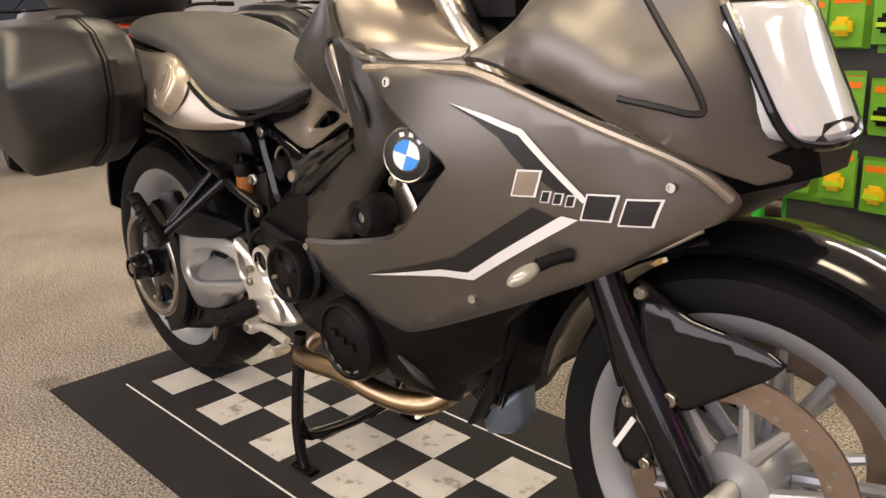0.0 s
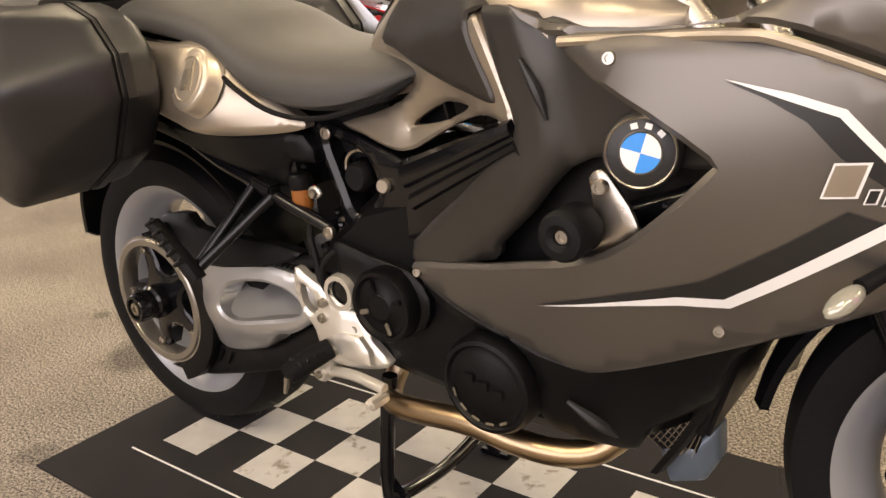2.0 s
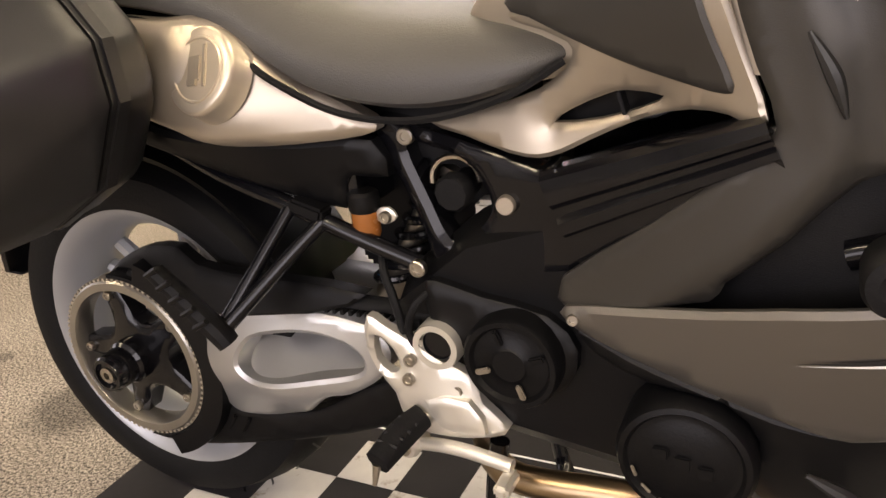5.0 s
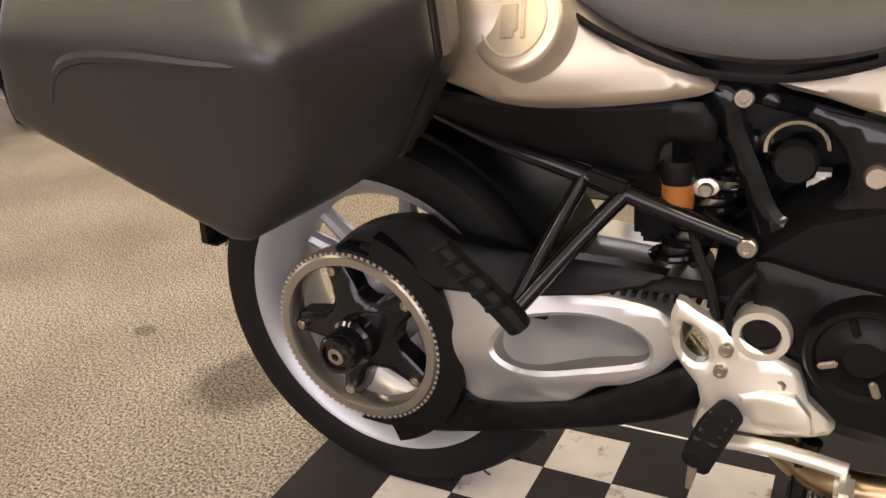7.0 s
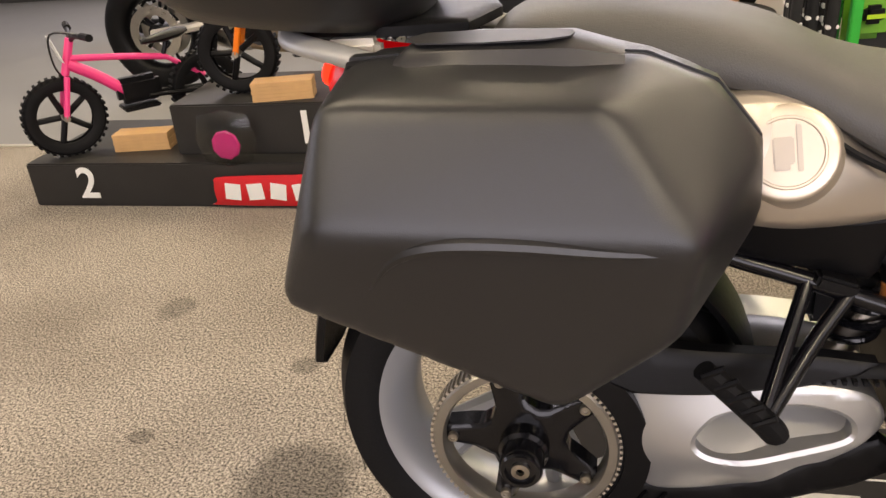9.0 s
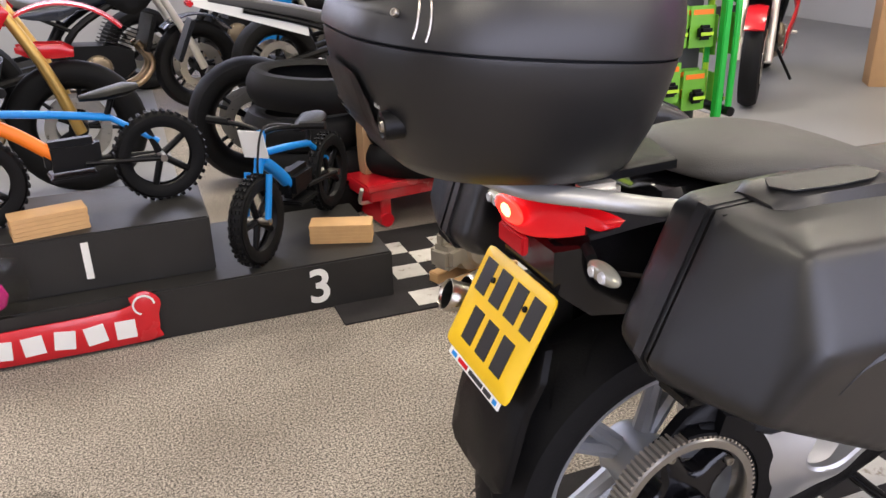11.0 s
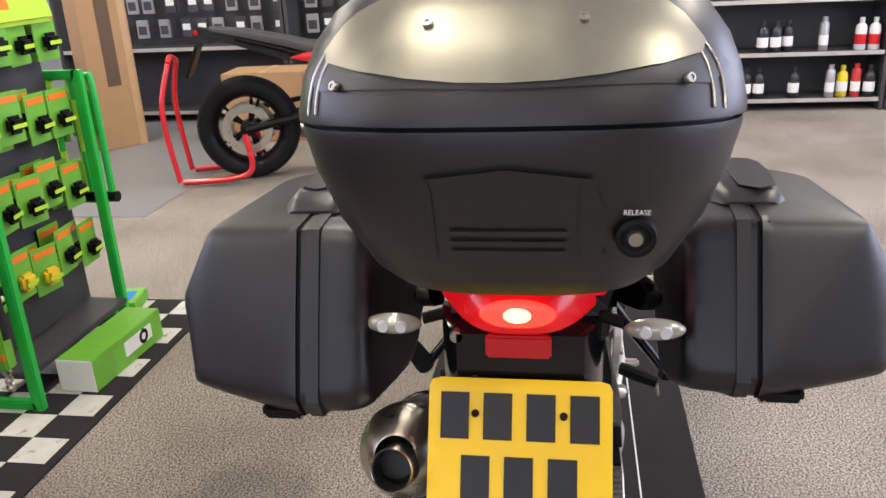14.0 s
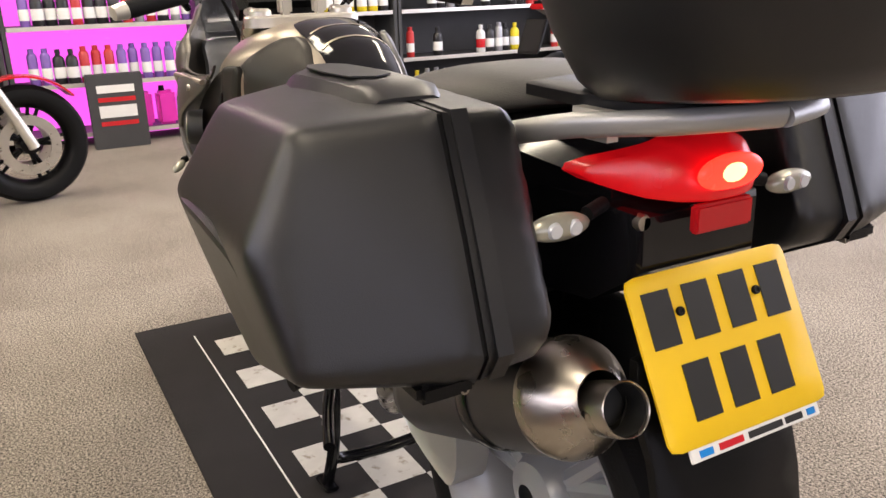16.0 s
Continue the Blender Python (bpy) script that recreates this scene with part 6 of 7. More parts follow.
def street_bike(label, paint, m, sport=False, accent=None, rim_mat=None, dirt=False, group="display motorcycles"):
    rim_mat = rim_mat or ENGB
    b = thing("motorcycle", label, "motorcycle", m, group)
    R = 0.33 if dirt else 0.31
    wheel(b, "rear_tyre", (0, 0, R), R, 0.17 if not dirt else 0.12, 0.222, rim_mat, 5)
    wheel(b, "front_tyre", (1.4, 0, R - 0.01), R - 0.01, 0.12 if not dirt else 0.09, 0.222, rim_mat, 5)
    lift = 0.1 if dirt else 0.0
    for s in (-1, 1):
        part("swingarm", tube([(0.0, s * 0.1, R), (0.25, s * 0.1, 0.36), (0.5, s * 0.08, 0.4)], 0.026, 8, 3), ENGB if not dirt else ALU, b)
        part("fork_leg", tube([(1.41, s * 0.095, R - 0.02), (1.3, s * 0.095, 0.55 + lift), (1.08, s * 0.095, 0.98 + lift)], [0.028, 0.026, 0.022], 10, 3), ALU if not dirt else GOLD, b)
        part("frame_rail", tube([(0.5, s * 0.1, 0.4), (0.62, s * 0.14, 0.62), (0.95, s * 0.12, 0.8), (1.08, s * 0.04, 0.9)], 0.024, 8, 4), ENGB, b)
        part("subframe", tube([(0.62, s * 0.1, 0.6), (0.35, s * 0.1, 0.74), (0.0, s * 0.08, 0.84)], 0.013, 8, 3), ENGB, b)
        part("handlebar", tube([(1.02, 0, 1.02 + lift), (1.02, s * 0.12, 1.04 + lift), (0.96, s * 0.36, 1.03 + lift)], 0.013, 8, 4), ENGB if not dirt else GOLD, b)
        part("grip", tube([(0.985, s * 0.26, 1.035 + lift), (0.955, s * 0.38, 1.028 + lift)], 0.018, 10), RUBBER, b)
        if not dirt:
            mi = part("mirror_stalk", tube([(1.0, s * 0.22, 1.04), (1.03, s * 0.3, 1.12), (1.0, s * 0.36, 1.15)], 0.006, 6), ENGB, b)
            part("mirror_head", ball(0.02, 0.06, 0.035, (1.0, s * 0.38, 1.16), 12), ENGB, mi)
        part("footrest", tube([(0.5, s * 0.12, 0.37), (0.5, s * 0.24, 0.36)], 0.013, 8), ALU, b)
        part("fork_guard", sheet([(1.2, 0.62 + lift), (1.4, 0.62 + lift), (1.44, 0.56 + lift), (1.25, 0.57 + lift)], s * 0.06, 0.004, 0.002, 0.04, 2, out=s), paint, b) if dirt else None
    # tank
    rings = []
    for x, top, bot, w in [(0.6, 0.8, 0.74, 0.06), (0.66, 0.86, 0.72, 0.11), (0.75, 0.94, 0.72, 0.14), (0.88, 0.985, 0.74, 0.155), (0.99, 0.96, 0.78, 0.14), (1.06, 0.9, 0.8, 0.08)]:
        rings.append([(x, w * math.copysign(abs(math.cos(t)) ** 0.7, math.cos(t)), (top + bot) / 2 + (top - bot) / 2 * math.copysign(abs(math.sin(t)) ** 0.7, math.sin(t)) + lift * 0.6) for t in (2 * math.pi * k / 18 for k in range(18))])
    part("tank", loft(rings), paint, b)
    rings = []
    for x, top, bot, w in [(-0.15, 0.91, 0.88, 0.05), (0.05, 0.89, 0.83, 0.09), (0.28, 0.84, 0.77, 0.11), (0.42, 0.8, 0.73, 0.13), (0.55, 0.8, 0.73, 0.11), (0.64, 0.84, 0.76, 0.07)]:
        rings.append([(x, w * math.copysign(abs(math.cos(t)) ** 0.6, math.cos(t)), (top + bot) / 2 + (top - bot) / 2 * math.copysign(abs(math.sin(t)) ** 0.6, math.sin(t)) + lift * 0.8) for t in (2 * math.pi * k / 16 for k in range(16))])
    part("seat", loft(rings), SEAT, b)
    part("tail_unit", loft([[(x, y * w, z) for y, z in ((-1, z0), (1, z0), (0.8, z1), (-0.8, z1))] for x, w, z0, z1 in [(0.3, 0.1, 0.7, 0.78), (0.0, 0.08, 0.8, 0.86), (-0.22, 0.04, 0.87, 0.91)]]), paint if sport or dirt else ENGB, b)
    part("plate_carrier", block(0.02, 0.15, 0.2, bevel=0.004, m=pose(-0.27, 0, 0.72, 0, 25, 0)), MATTE, b)
    part("tail_lamp", block(0.03, 0.1, 0.03, (-0.23, 0, 0.88), 0.008), RED_DARK, b)
    # engine
    part("crankcase", loft([[(x, y * 0.13, z) for y, z in ((-1, z0 + 0.03), (-0.6, z0), (0.6, z0), (1, z0 + 0.03), (0.9, z1), (-0.9, z1))] for x, z0, z1 in [(0.46, 0.3, 0.46), (0.6, 0.24, 0.52), (0.85, 0.25, 0.5), (0.95, 0.32, 0.46)]]), ENGB, b)
    for k in range(7):
        part("cylinder_fin", block(0.17, 0.22, 0.008, bevel=0.002, m=pose(0.86 + 0.012 * k, 0, 0.48 + 0.022 * k, 0, 25, 0)), ENGB, b)
    for s in (-1, 1):
        cv = part("engine_cover", lathe([(0.0, s * 0.165), (0.05, s * 0.163), (0.075, s * 0.155), (0.085, s * 0.14), (0.085, s * 0.11)], (0.72, 0, 0.37), "Y", 24), surf("cover_bronze", (0.2, 0.16, 0.11), 0.4, 0.6, 0.15, 12), b)
        for a in range(0, 360, 60):
            part("bolt", bolt((0.72 + 0.077 * math.cos(radians(a)), s * 0.158, 0.37 + 0.077 * math.sin(radians(a))), 0.006, (0, s, 0)), BOLT, cv)
    part("radiator", block(0.03, 0.26, 0.24, bevel=0.005, m=pose(1.08, 0, 0.55, 0, 20, 0)), ENGB, b)
    part("header_pipe", tube([(1.0, 0.05, 0.5), (1.08, 0.05, 0.36), (0.98, 0.06, 0.24), (0.75, 0.08, 0.2), (0.5, 0.1, 0.21)], 0.022, 10), BRONZE, b)
    part("header_pipe", tube([(1.0, -0.05, 0.5), (1.08, -0.05, 0.36), (0.98, -0.05, 0.24), (0.75, 0.0, 0.2), (0.5, 0.08, 0.21)], 0.022, 10), BRONZE, b)
    part("silencer", tube([(0.5, 0.1, 0.21), (0.38, 0.13, 0.23), (0.12, 0.15, 0.32)], [0.03, 0.055, 0.05], 14), STEEL, b)
    part("shock", tube([(0.42, 0, 0.42), (0.58, 0, 0.66)], 0.03, 10), REDP if dirt else ENGB, b)
    part("side_stand", tube([(0.58, 0.12, 0.25), (0.5, 0.24, 0.02)], 0.011, 8), ENGB, b)
    part("chain_guard", block(0.4, 0.02, 0.03, bevel=0.005, m=pose(0.25, 0.1, 0.44, 0, -8, 0)), ENGB, b)
    part("front_mudguard", lathe([(R + 0.012, -0.06), (R + 0.022, -0.06), (R + 0.03, 0.0), (R + 0.022, 0.06), (R + 0.012, 0.06), (R + 0.012, -0.06)], (1.4, 0, R + (0.22 if dirt else 0)), n=16, a0=40, a1=130), paint, b)
    part("triple_clamp", block(0.06, 0.24, 0.03, bevel=0.008, m=pose(1.06, 0, 0.98 + lift, 0, -25, 0)), ALU, b)
    if sport:
        for s in (-1, 1):
            f = sheet([(0.85, 0.78), (1.0, 0.85), (1.2, 0.95), (1.35, 0.86), (1.28, 0.74), (1.15, 0.62), (1.2, 0.45), (1.05, 0.3), (0.85, 0.26), (0.98, 0.5), (0.8, 0.66)], spline_surface([(0.85, 0.7, 0.2), (1.0, 0.55, 0.23), (1.2, 0.9, 0.18), (1.35, 0.86, 0.1), (1.0, 0.3, 0.18), (1.1, 0.7, 0.24)]), 0.006, 0.006, 0.05, 2, out=1)
            fp_ = part("fairing", f if s > 0 else mirrored(f), paint, b)
            if accent:
                g = sheet([(0.86, 0.72), (0.98, 0.74), (1.24, 0.78), (1.26, 0.755), (1.02, 0.705), (0.95, 0.67), (1.08, 0.5), (1.05, 0.49), (0.9, 0.655)], lambda u, v: 0.245, 0.004, 0.0, 0.05, 1, out=1)
                part("stripe", g if s > 0 else mirrored(g), accent, fp_)
        part("nose", loft([[(x, w * math.cos(t), z + h * math.sin(t)) for t in (2 * math.pi * k / 16 for k in range(16))] for x, z, w, h in [(1.12, 0.95, 0.2, 0.1), (1.3, 0.9, 0.17, 0.1), (1.42, 0.84, 0.08, 0.05), (1.45, 0.82, 0.02, 0.02)]]), paint, b)
        for s in (-1, 1):
            part("headlamp", ball(0.04, 0.05, 0.02, (1.38, s * 0.08, 0.88), 12), HEADL, b)
        part("windscreen", sheet([(-0.13, 0.98), (0.13, 0.98), (0.09, 1.14), (-0.09, 1.14)], spline_surface([(0, 0.98, 1.3), (0.13, 0.98, 1.22), (-0.13, 0.98, 1.22), (0, 1.14, 1.12)]), 0.004, 0.002, 0.05, 2, out=1, axes="YZ"), SCREEN, b)
    elif dirt:
        part("number_board", sheet([(-0.1, 0.9), (0.1, 0.9), (0.12, 1.1), (-0.12, 1.1)], 1.2, 0.01, 0.004, 0.05, 2, out=1, axes="YZ"), WHITEP, b)
        for s in (-1, 1):
            part("shroud", sheet([(0.8, 0.98), (1.05, 1.0), (1.22, 0.88), (1.0, 0.66), (0.85, 0.76)], s * 0.17, 0.006, 0.004, 0.05, 2, out=s), paint, b)
    else:
        part("headlamp", ball(0.07, 0.085, 0.085, (1.2, 0, 0.9), 18), GLOSS, b)
        part("headlamp_lens", ball(0.03, 0.07, 0.07, (1.25, 0, 0.9), 16), HEADL, b)
        part("instruments", block(0.05, 0.12, 0.06, bevel=0.01, m=pose(1.12, 0, 1.06, 0, -30, 0)), MATTE, b)
        for s in (-1, 1):
            part("tank_shroud", sheet([(0.78, 0.86), (1.02, 0.9), (1.12, 0.78), (0.98, 0.68), (0.86, 0.74)], s * 0.165, 0.006, 0.004, 0.05, 2, out=s), ENGB, b)
            part("seat_cowl", sheet([(0.3, 0.72), (0.55, 0.68), (0.68, 0.76), (0.5, 0.76)], s * 0.125, 0.006, 0.004, 0.05, 2, out=s), paint, b)
    return b


def at_heading(x, y, deg):
    return pose(x, y, 0, 0, 0, deg)


street_bike("red and black naked motorcycle on a red rear paddock stand", REDP, at_heading(3.42, 1.83, -77.5))
street_bike("red fully faired sports motorcycle parked on grey lino", REDP, at_heading(3.93, 4.13, -134.4), sport=True)
street_bike("white and lime faired sports motorcycle in a row of machines", WHITEP, at_heading(-0.2, 2.97, 4), sport=True, accent=LIME)
street_bike("red and white off-road motorcycle with gold forks", REDP, at_heading(-2.35, 3.1, 2), dirt=True, rim_mat=ENGB)
dark = street_bike("dark naked motorcycle with black wheels in the display row", surf("dark_blue_paint", (0.03, 0.035, 0.05), 0.25, 0.2, 0.1, 8, 0, 0, 0.4), at_heading(-1.6, 4.4, 15))
for x, y, a in ((0.2, 4.5, 12), (1.5, 5.0, 20), (-3.4, 4.8, 8), (-3.9, 0.75, 168), (3.05, -2.3, -75)):
    copy_thing(dark, at_heading(x, y, a))
blue_w = street_bike("blue, white and red sports motorcycle in the back row", BLUEP, at_heading(-0.6, 5.6, 10), sport=True, accent=WHITE)
street_bike("red naked motorcycle parked on its side stand", REDP, at_heading(-3.33, 1.72, 150), rim_mat=ENGB)
copy_thing(dark, at_heading(-4.4, 3.0, 130))

# red paddock stand under the rear wheel of the red machine
ps = thing("paddock_stand", "red tubular rear paddock stand", "paddock stand", at_heading(3.42, 1.83, -77.5))
for s in (-1, 1):
    part("side_tube", tube([(-0.4, s * 0.16, 0.03), (-0.1, s * 0.18, 0.04), (0.02, s * 0.18, 0.1), (0.0, s * 0.18, 0.3)], 0.018, 10), REDP, ps)
    part("upright", tube([(-0.42, s * 0.16, 0.03), (-0.46, s * 0.16, 0.45), (-0.4, s * 0.1, 0.72)], 0.016, 10), REDP, ps)
part("handle_bar", tube([(-0.4, -0.1, 0.72), (-0.41, 0.0, 0.75), (-0.4, 0.1, 0.72)], 0.016, 10), REDP, ps)


# ---- podium with children's balance bikes ----
pod = thing("winners_podium", "black three-step winners podium with white numbers", "podium", Matrix.Translation((-1.0, 1.69, 0)))
part("plinth", block(2.08, 0.55, 0.172, (-0.01, 0.0, 0.086), 0.006), PODB, pod)
part("top_step", block(0.9, 0.46, 0.19, (0.0, 0.045, 0.267), 0.006), PODB, pod)


def digit(word, x, y, z, size):
    c = bpy.data.curves.new("number", "FONT")
    c.body, c.size, c.align_x, c.align_y, c.extrude, c.offset = word, size, "CENTER", "CENTER", 0.0015, size * 0.015
    o = new("number", c)
    o.parent = pod
    o.matrix_basis = pose(x, y, z, 90, 0, 0)
    c.materials.append(WHITE)


digit("1", 0.07, -0.188, 0.267, 0.17)
digit("2", -0.8, -0.278, 0.09, 0.17)
digit("3", 0.77, -0.278, 0.085, 0.17)
sg = tagged(part("podium_sign", sheet([(-0.27, 0.015), (0.2, 0.015), (0.235, 0.05), (0.24, 0.1), (0.25, 0.15), (0.21, 0.185), (0.16, 0.17), (0.13, 0.135), (-0.24, 0.125), (-0.285, 0.1), (-0.285, 0.03)], -0.004, 0.005, 0.001, 0.05, 3), REDP), "red cut-out sign with white lettering bars", "sign")
sg.matrix_basis = Matrix.Translation((-0.99, 1.41, 0))
for k in range(5):
    part("letter_bar", block(0.06, 0.002, 0.062, bevel=0.001, m=pose(-0.215 + 0.088 * k, -0.006, 0.068, 0, (6, -4, 8, -8, 0)[k], 0)), WHITE, sg)
part("dial_ring", lathe([(0.028, -0.006), (0.034, -0.006), (0.034, -0.004), (0.028, -0.004)], (0.2, 0, 0.14), "Y", 24, 0, 250), WHITE, sg)


def kid_bike(label, paint, second, m):
    b = thing("balance_bike", label, "balance bike", m, "children's balance bikes")
    for x in (0, 0.56):
        t = part("tyre", lathe(tyre_profile(0.15, 0.055, 0.112), (x, 0, 0.15), n=32), RUBBER, b)
        kn = None
        for k in range(36):
            a = 2 * math.pi * k / 36
            for y in (-0.014, 0.0, 0.014):
                q = block(0.008, 0.009, 0.012, bevel=0, m=Matrix.Translation((x + 0.15 * math.cos(a), y, 0.15 + 0.15 * math.sin(a))) @ Matrix.Rotation(-a, 4, "Y"))
                kn = join(kn, q) if kn else q
        tagged(part("tread_relief", kn, RUBBER, t, smooth=False), kind="stuff")
        part("rim", lathe([(0.112, -0.02), (0.116, -0.02), (0.108, 0.0), (0.116, 0.02), (0.112, 0.02), (0.102, 0.0), (0.112, -0.02)], (x, 0, 0.15), n=32), MATTE, t)
        part("spokes", spokes((x, 0, 0.15), 0.015, 0.106, 5, 0.0, 0.012, 0.008, split=0.02), MATTE, t)
        part("axle", tube([(x, -0.05, 0.15), (x, 0.05, 0.15)], 0.012, 10), BOLT, t)
    for s in (-1, 1):
        part("fork_blade", tube([(0.56, s * 0.04, 0.15), (0.52, s * 0.04, 0.3)], 0.011, 8), paint, b)
        part("chainstay", tube([(0.0, s * 0.04, 0.15), (0.24, s * 0.03, 0.17)], 0.009, 8), MATTE, b)
        part("handlebar", tube([(0.47, 0, 0.42), (0.46, s * 0.06, 0.44), (0.44, s * 0.2, 0.45)], 0.009, 8), ENGB, b)
        part("grip", tube([(0.447, s * 0.13, 0.448), (0.438, s * 0.215, 0.451)], 0.014, 8), RUBBER, b)
    part("steering_stem", tube([(0.52, 0, 0.3), (0.47, 0, 0.43)], 0.016, 10), paint, b)
    part("down_tube", tube([(0.5, 0, 0.34), (0.4, 0, 0.27), (0.3, 0, 0.18)], 0.022, 10), paint, b)
    part("top_tube", tube([(0.5, 0, 0.36), (0.3, 0, 0.33), (0.14, 0, 0.3)], 0.013, 10), second, b)
    part("seat_stay", tube([(0.0, 0, 0.2), (0.14, 0, 0.3)], 0.01, 8), second, b)
    part("motor_box", block(0.17, 0.07, 0.1, (0.27, 0, 0.2), 0.02), MATTE, b)
    part("motor_cover", lathe([(0.0, -0.05), (0.035, -0.048), (0.04, -0.03)], (0.24, 0, 0.2), "Y", 16), ENGB, b)
    part("foot_deck", block(0.14, 0.12, 0.015, (0.28, 0, 0.135), 0.005), MATTE, b)
    part("saddle", loft([[(x, w * math.cos(t), z + h * math.sin(t)) for t in (2 * math.pi * k / 12 for k in range(12))] for x, z, w, h in [(0.04, 0.39, 0.03, 0.01), (0.08, 0.385, 0.055, 0.02), (0.15, 0.375, 0.045, 0.018), (0.22, 0.37, 0.018, 0.01)]]), MATTE, b)
    part("seat_post", tube([(0.12, 0, 0.37), (0.15, 0, 0.3)], 0.01, 8), ENGB, b)
    part("price_tag", block(0.004, 0.09, 0.1, bevel=0.002, m=pose(0.53, 0, 0.4, 0, 15, 0)), WHITE, b)
    part("brake_cable", tube([(0.45, 0.1, 0.45), (0.54, 0.05, 0.46), (0.55, 0.02, 0.35), (0.52, 0.0, 0.28)], 0.004, 6), INK, b)
    return b


def kid_at(fx, fy, z, deg):
    a = radians(deg)
    return pose(fx - 0.56 * math.cos(a), fy - 0.56 * math.sin(a), z, 0, 0, deg)


kid_bike("blue and black children's balance bike with a price tag", BLUEP, BLUEP, kid_at(-0.423, 1.5, 0.172, -128))
kid_bike("orange and blue children's balance bike on the top step", ORANGE, BLUEP, kid_at(-1.22, 1.66, 0.362, 190))
kid_bike("pink children's balance bike on the podium", PINK, PINK, kid_at(-1.89, 1.52, 0.172, -135))
for x, y, z, r in ((-0.12, 1.6, 0.172, -20), (-1.02, 1.58, 0.362, 12), (-1.62, 1.6, 0.172, 8)):
    wb = thing("wood_block", "raw laminated pine block", "wood block", pose(x, y, z, 0, 0, r), "wood blocks")
    for k in range(5):
        part("layer", block(0.22 - 0.003 * (k % 2), 0.09, 0.0132, (0, 0, 0.007 + 0.0135 * k), 0.001), WOOD, wb)
bag = tagged(part("accessory_bag", sheet([(-0.09, 0.0), (0.09, 0.0), (0.095, 0.17), (-0.095, 0.17)], spline_surface([(0, 0.08, -0.03), (-0.09, 0, 0), (0.09, 0, 0), (-0.09, 0.17, 0), (0.09, 0.17, 0)]), 0.003, 0.002, 0.04, 2), BAGM), "clear plastic bag with a pink flower-shaped pad", "bag")
bag.matrix_basis = pose(-1.2, 1.43, 0.174)
part("pink_pad", lathe([(0.0, -0.012), (0.05, -0.012), (0.055, -0.006), (0.05, 0.0)], (0, 0.0, 0.065), "Y", 9), glow("pink_pad", (0.9, 0.03, 0.3), 0.0), bag)


# ---- loose tyres, lift, old engine ----
def loose_tyre(label, m, R=0.3, w=0.15, rim=0.215):
    return tagged(part("tyre", turned(lathe([*tyre_profile(R, w, rim), (rim + 0.01, w * 0.33), (R - 0.02, w * 0.3), (R - 0.012, 0), (R - 0.02, -w * 0.3), (rim + 0.01, -w * 0.33), tyre_profile(R, w, rim)[0]], n=56), Matrix.Rotation(radians(90), 4, "X")), RUBBER), label, "tyre", "loose tyres")


TY = "loose black motorcycle tyre lying flat in a stack"
base_t = loose_tyre(TY, None)
base_t.matrix_basis = pose(0.02, 2.52, 0.075)
for k, (dx, dy, tilt) in enumerate(((0.02, 0.0, 0), (-0.02, 0.02, 0), (0.0, -0.02, 4))):
    o = base_t.copy()
    scene.collection.objects.link(o)
    o.matrix_basis = pose(0.02 + dx, 2.52 + dy, 0.225 + 0.15 * k + (0.02 if tilt else 0), tilt, 0, 40 * k)
gt = part("tread_relief", turned(grooves(0.3, 0.15, (0, 0, 0), 30), Matrix.Rotation(radians(90), 4, "X")), MATTE, base_t)
lift_ = thing("bike_lift", "low red steel workshop lift", "workshop lift", pose(0.5, 2.28, 0, 0, 0, 8))
part("deck", block(0.9, 0.42, 0.03, (0, 0, 0.19), 0.006), REDP, lift_)
part("skirt", block(0.86, 0.38, 0.05, (0, 0, 0.15), 0.006), REDP, lift_)
for x in (-0.35, 0.35):
    part("leg", block(0.05, 0.34, 0.12, (x, 0, 0.065), 0.006), REDP, lift_)
    part("castor", lathe([(0.0, -0.012), (0.03, -0.012), (0.03, 0.012), (0.0, 0.012)], (x, -0.17, 0.031), "Y", 16), REDP, lift_)
part("pedal_lever", tube([(-0.38, -0.1, 0.1), (-0.5, -0.25, 0.16), (-0.52, -0.32, 0.24)], 0.008, 8), ALU, lift_)
tt = loose_tyre("pair of black tyres bound with brown, orange and blue tape", None, 0.3, 0.13)
tt.matrix_basis = pose(0.42, 2.26, 0.272)
t2 = part("second_tyre", turned(lathe(tyre_profile(0.3, 0.13, 0.215), n=48), Matrix.Translation((0.01, 0, 0.13)) @ Matrix.Rotation(radians(90), 4, "X")), RUBBER, tt)
for a, w, mt, nm in ((-75, 16, CARD, "brown_tape"), (60, 7, CARD, "brown_tape"), (118, 9, BLUEP, "blue_tape"), (190, 6, CARD, "brown_tape")):
    part(nm, turned(lathe([(0.205, -0.075), (0.3, -0.078), (0.306, 0.0), (0.306, 0.13), (0.3, 0.205), (0.205, 0.203), (0.21, 0.19), (0.212, -0.06), (0.205, -0.075)], axis="Z", n=8, a0=a - w, a1=a + w), Matrix.Identity(4)), mt, tt)
for z0 in (-0.03, 0.1):
    part("orange_tape", lathe([(0.3, z0), (0.31, z0), (0.311, z0 + 0.03), (0.31, z0 + 0.06), (0.3, z0 + 0.06)], axis="Z", n=8, a0=-108, a1=-86), ORANGE, tt)

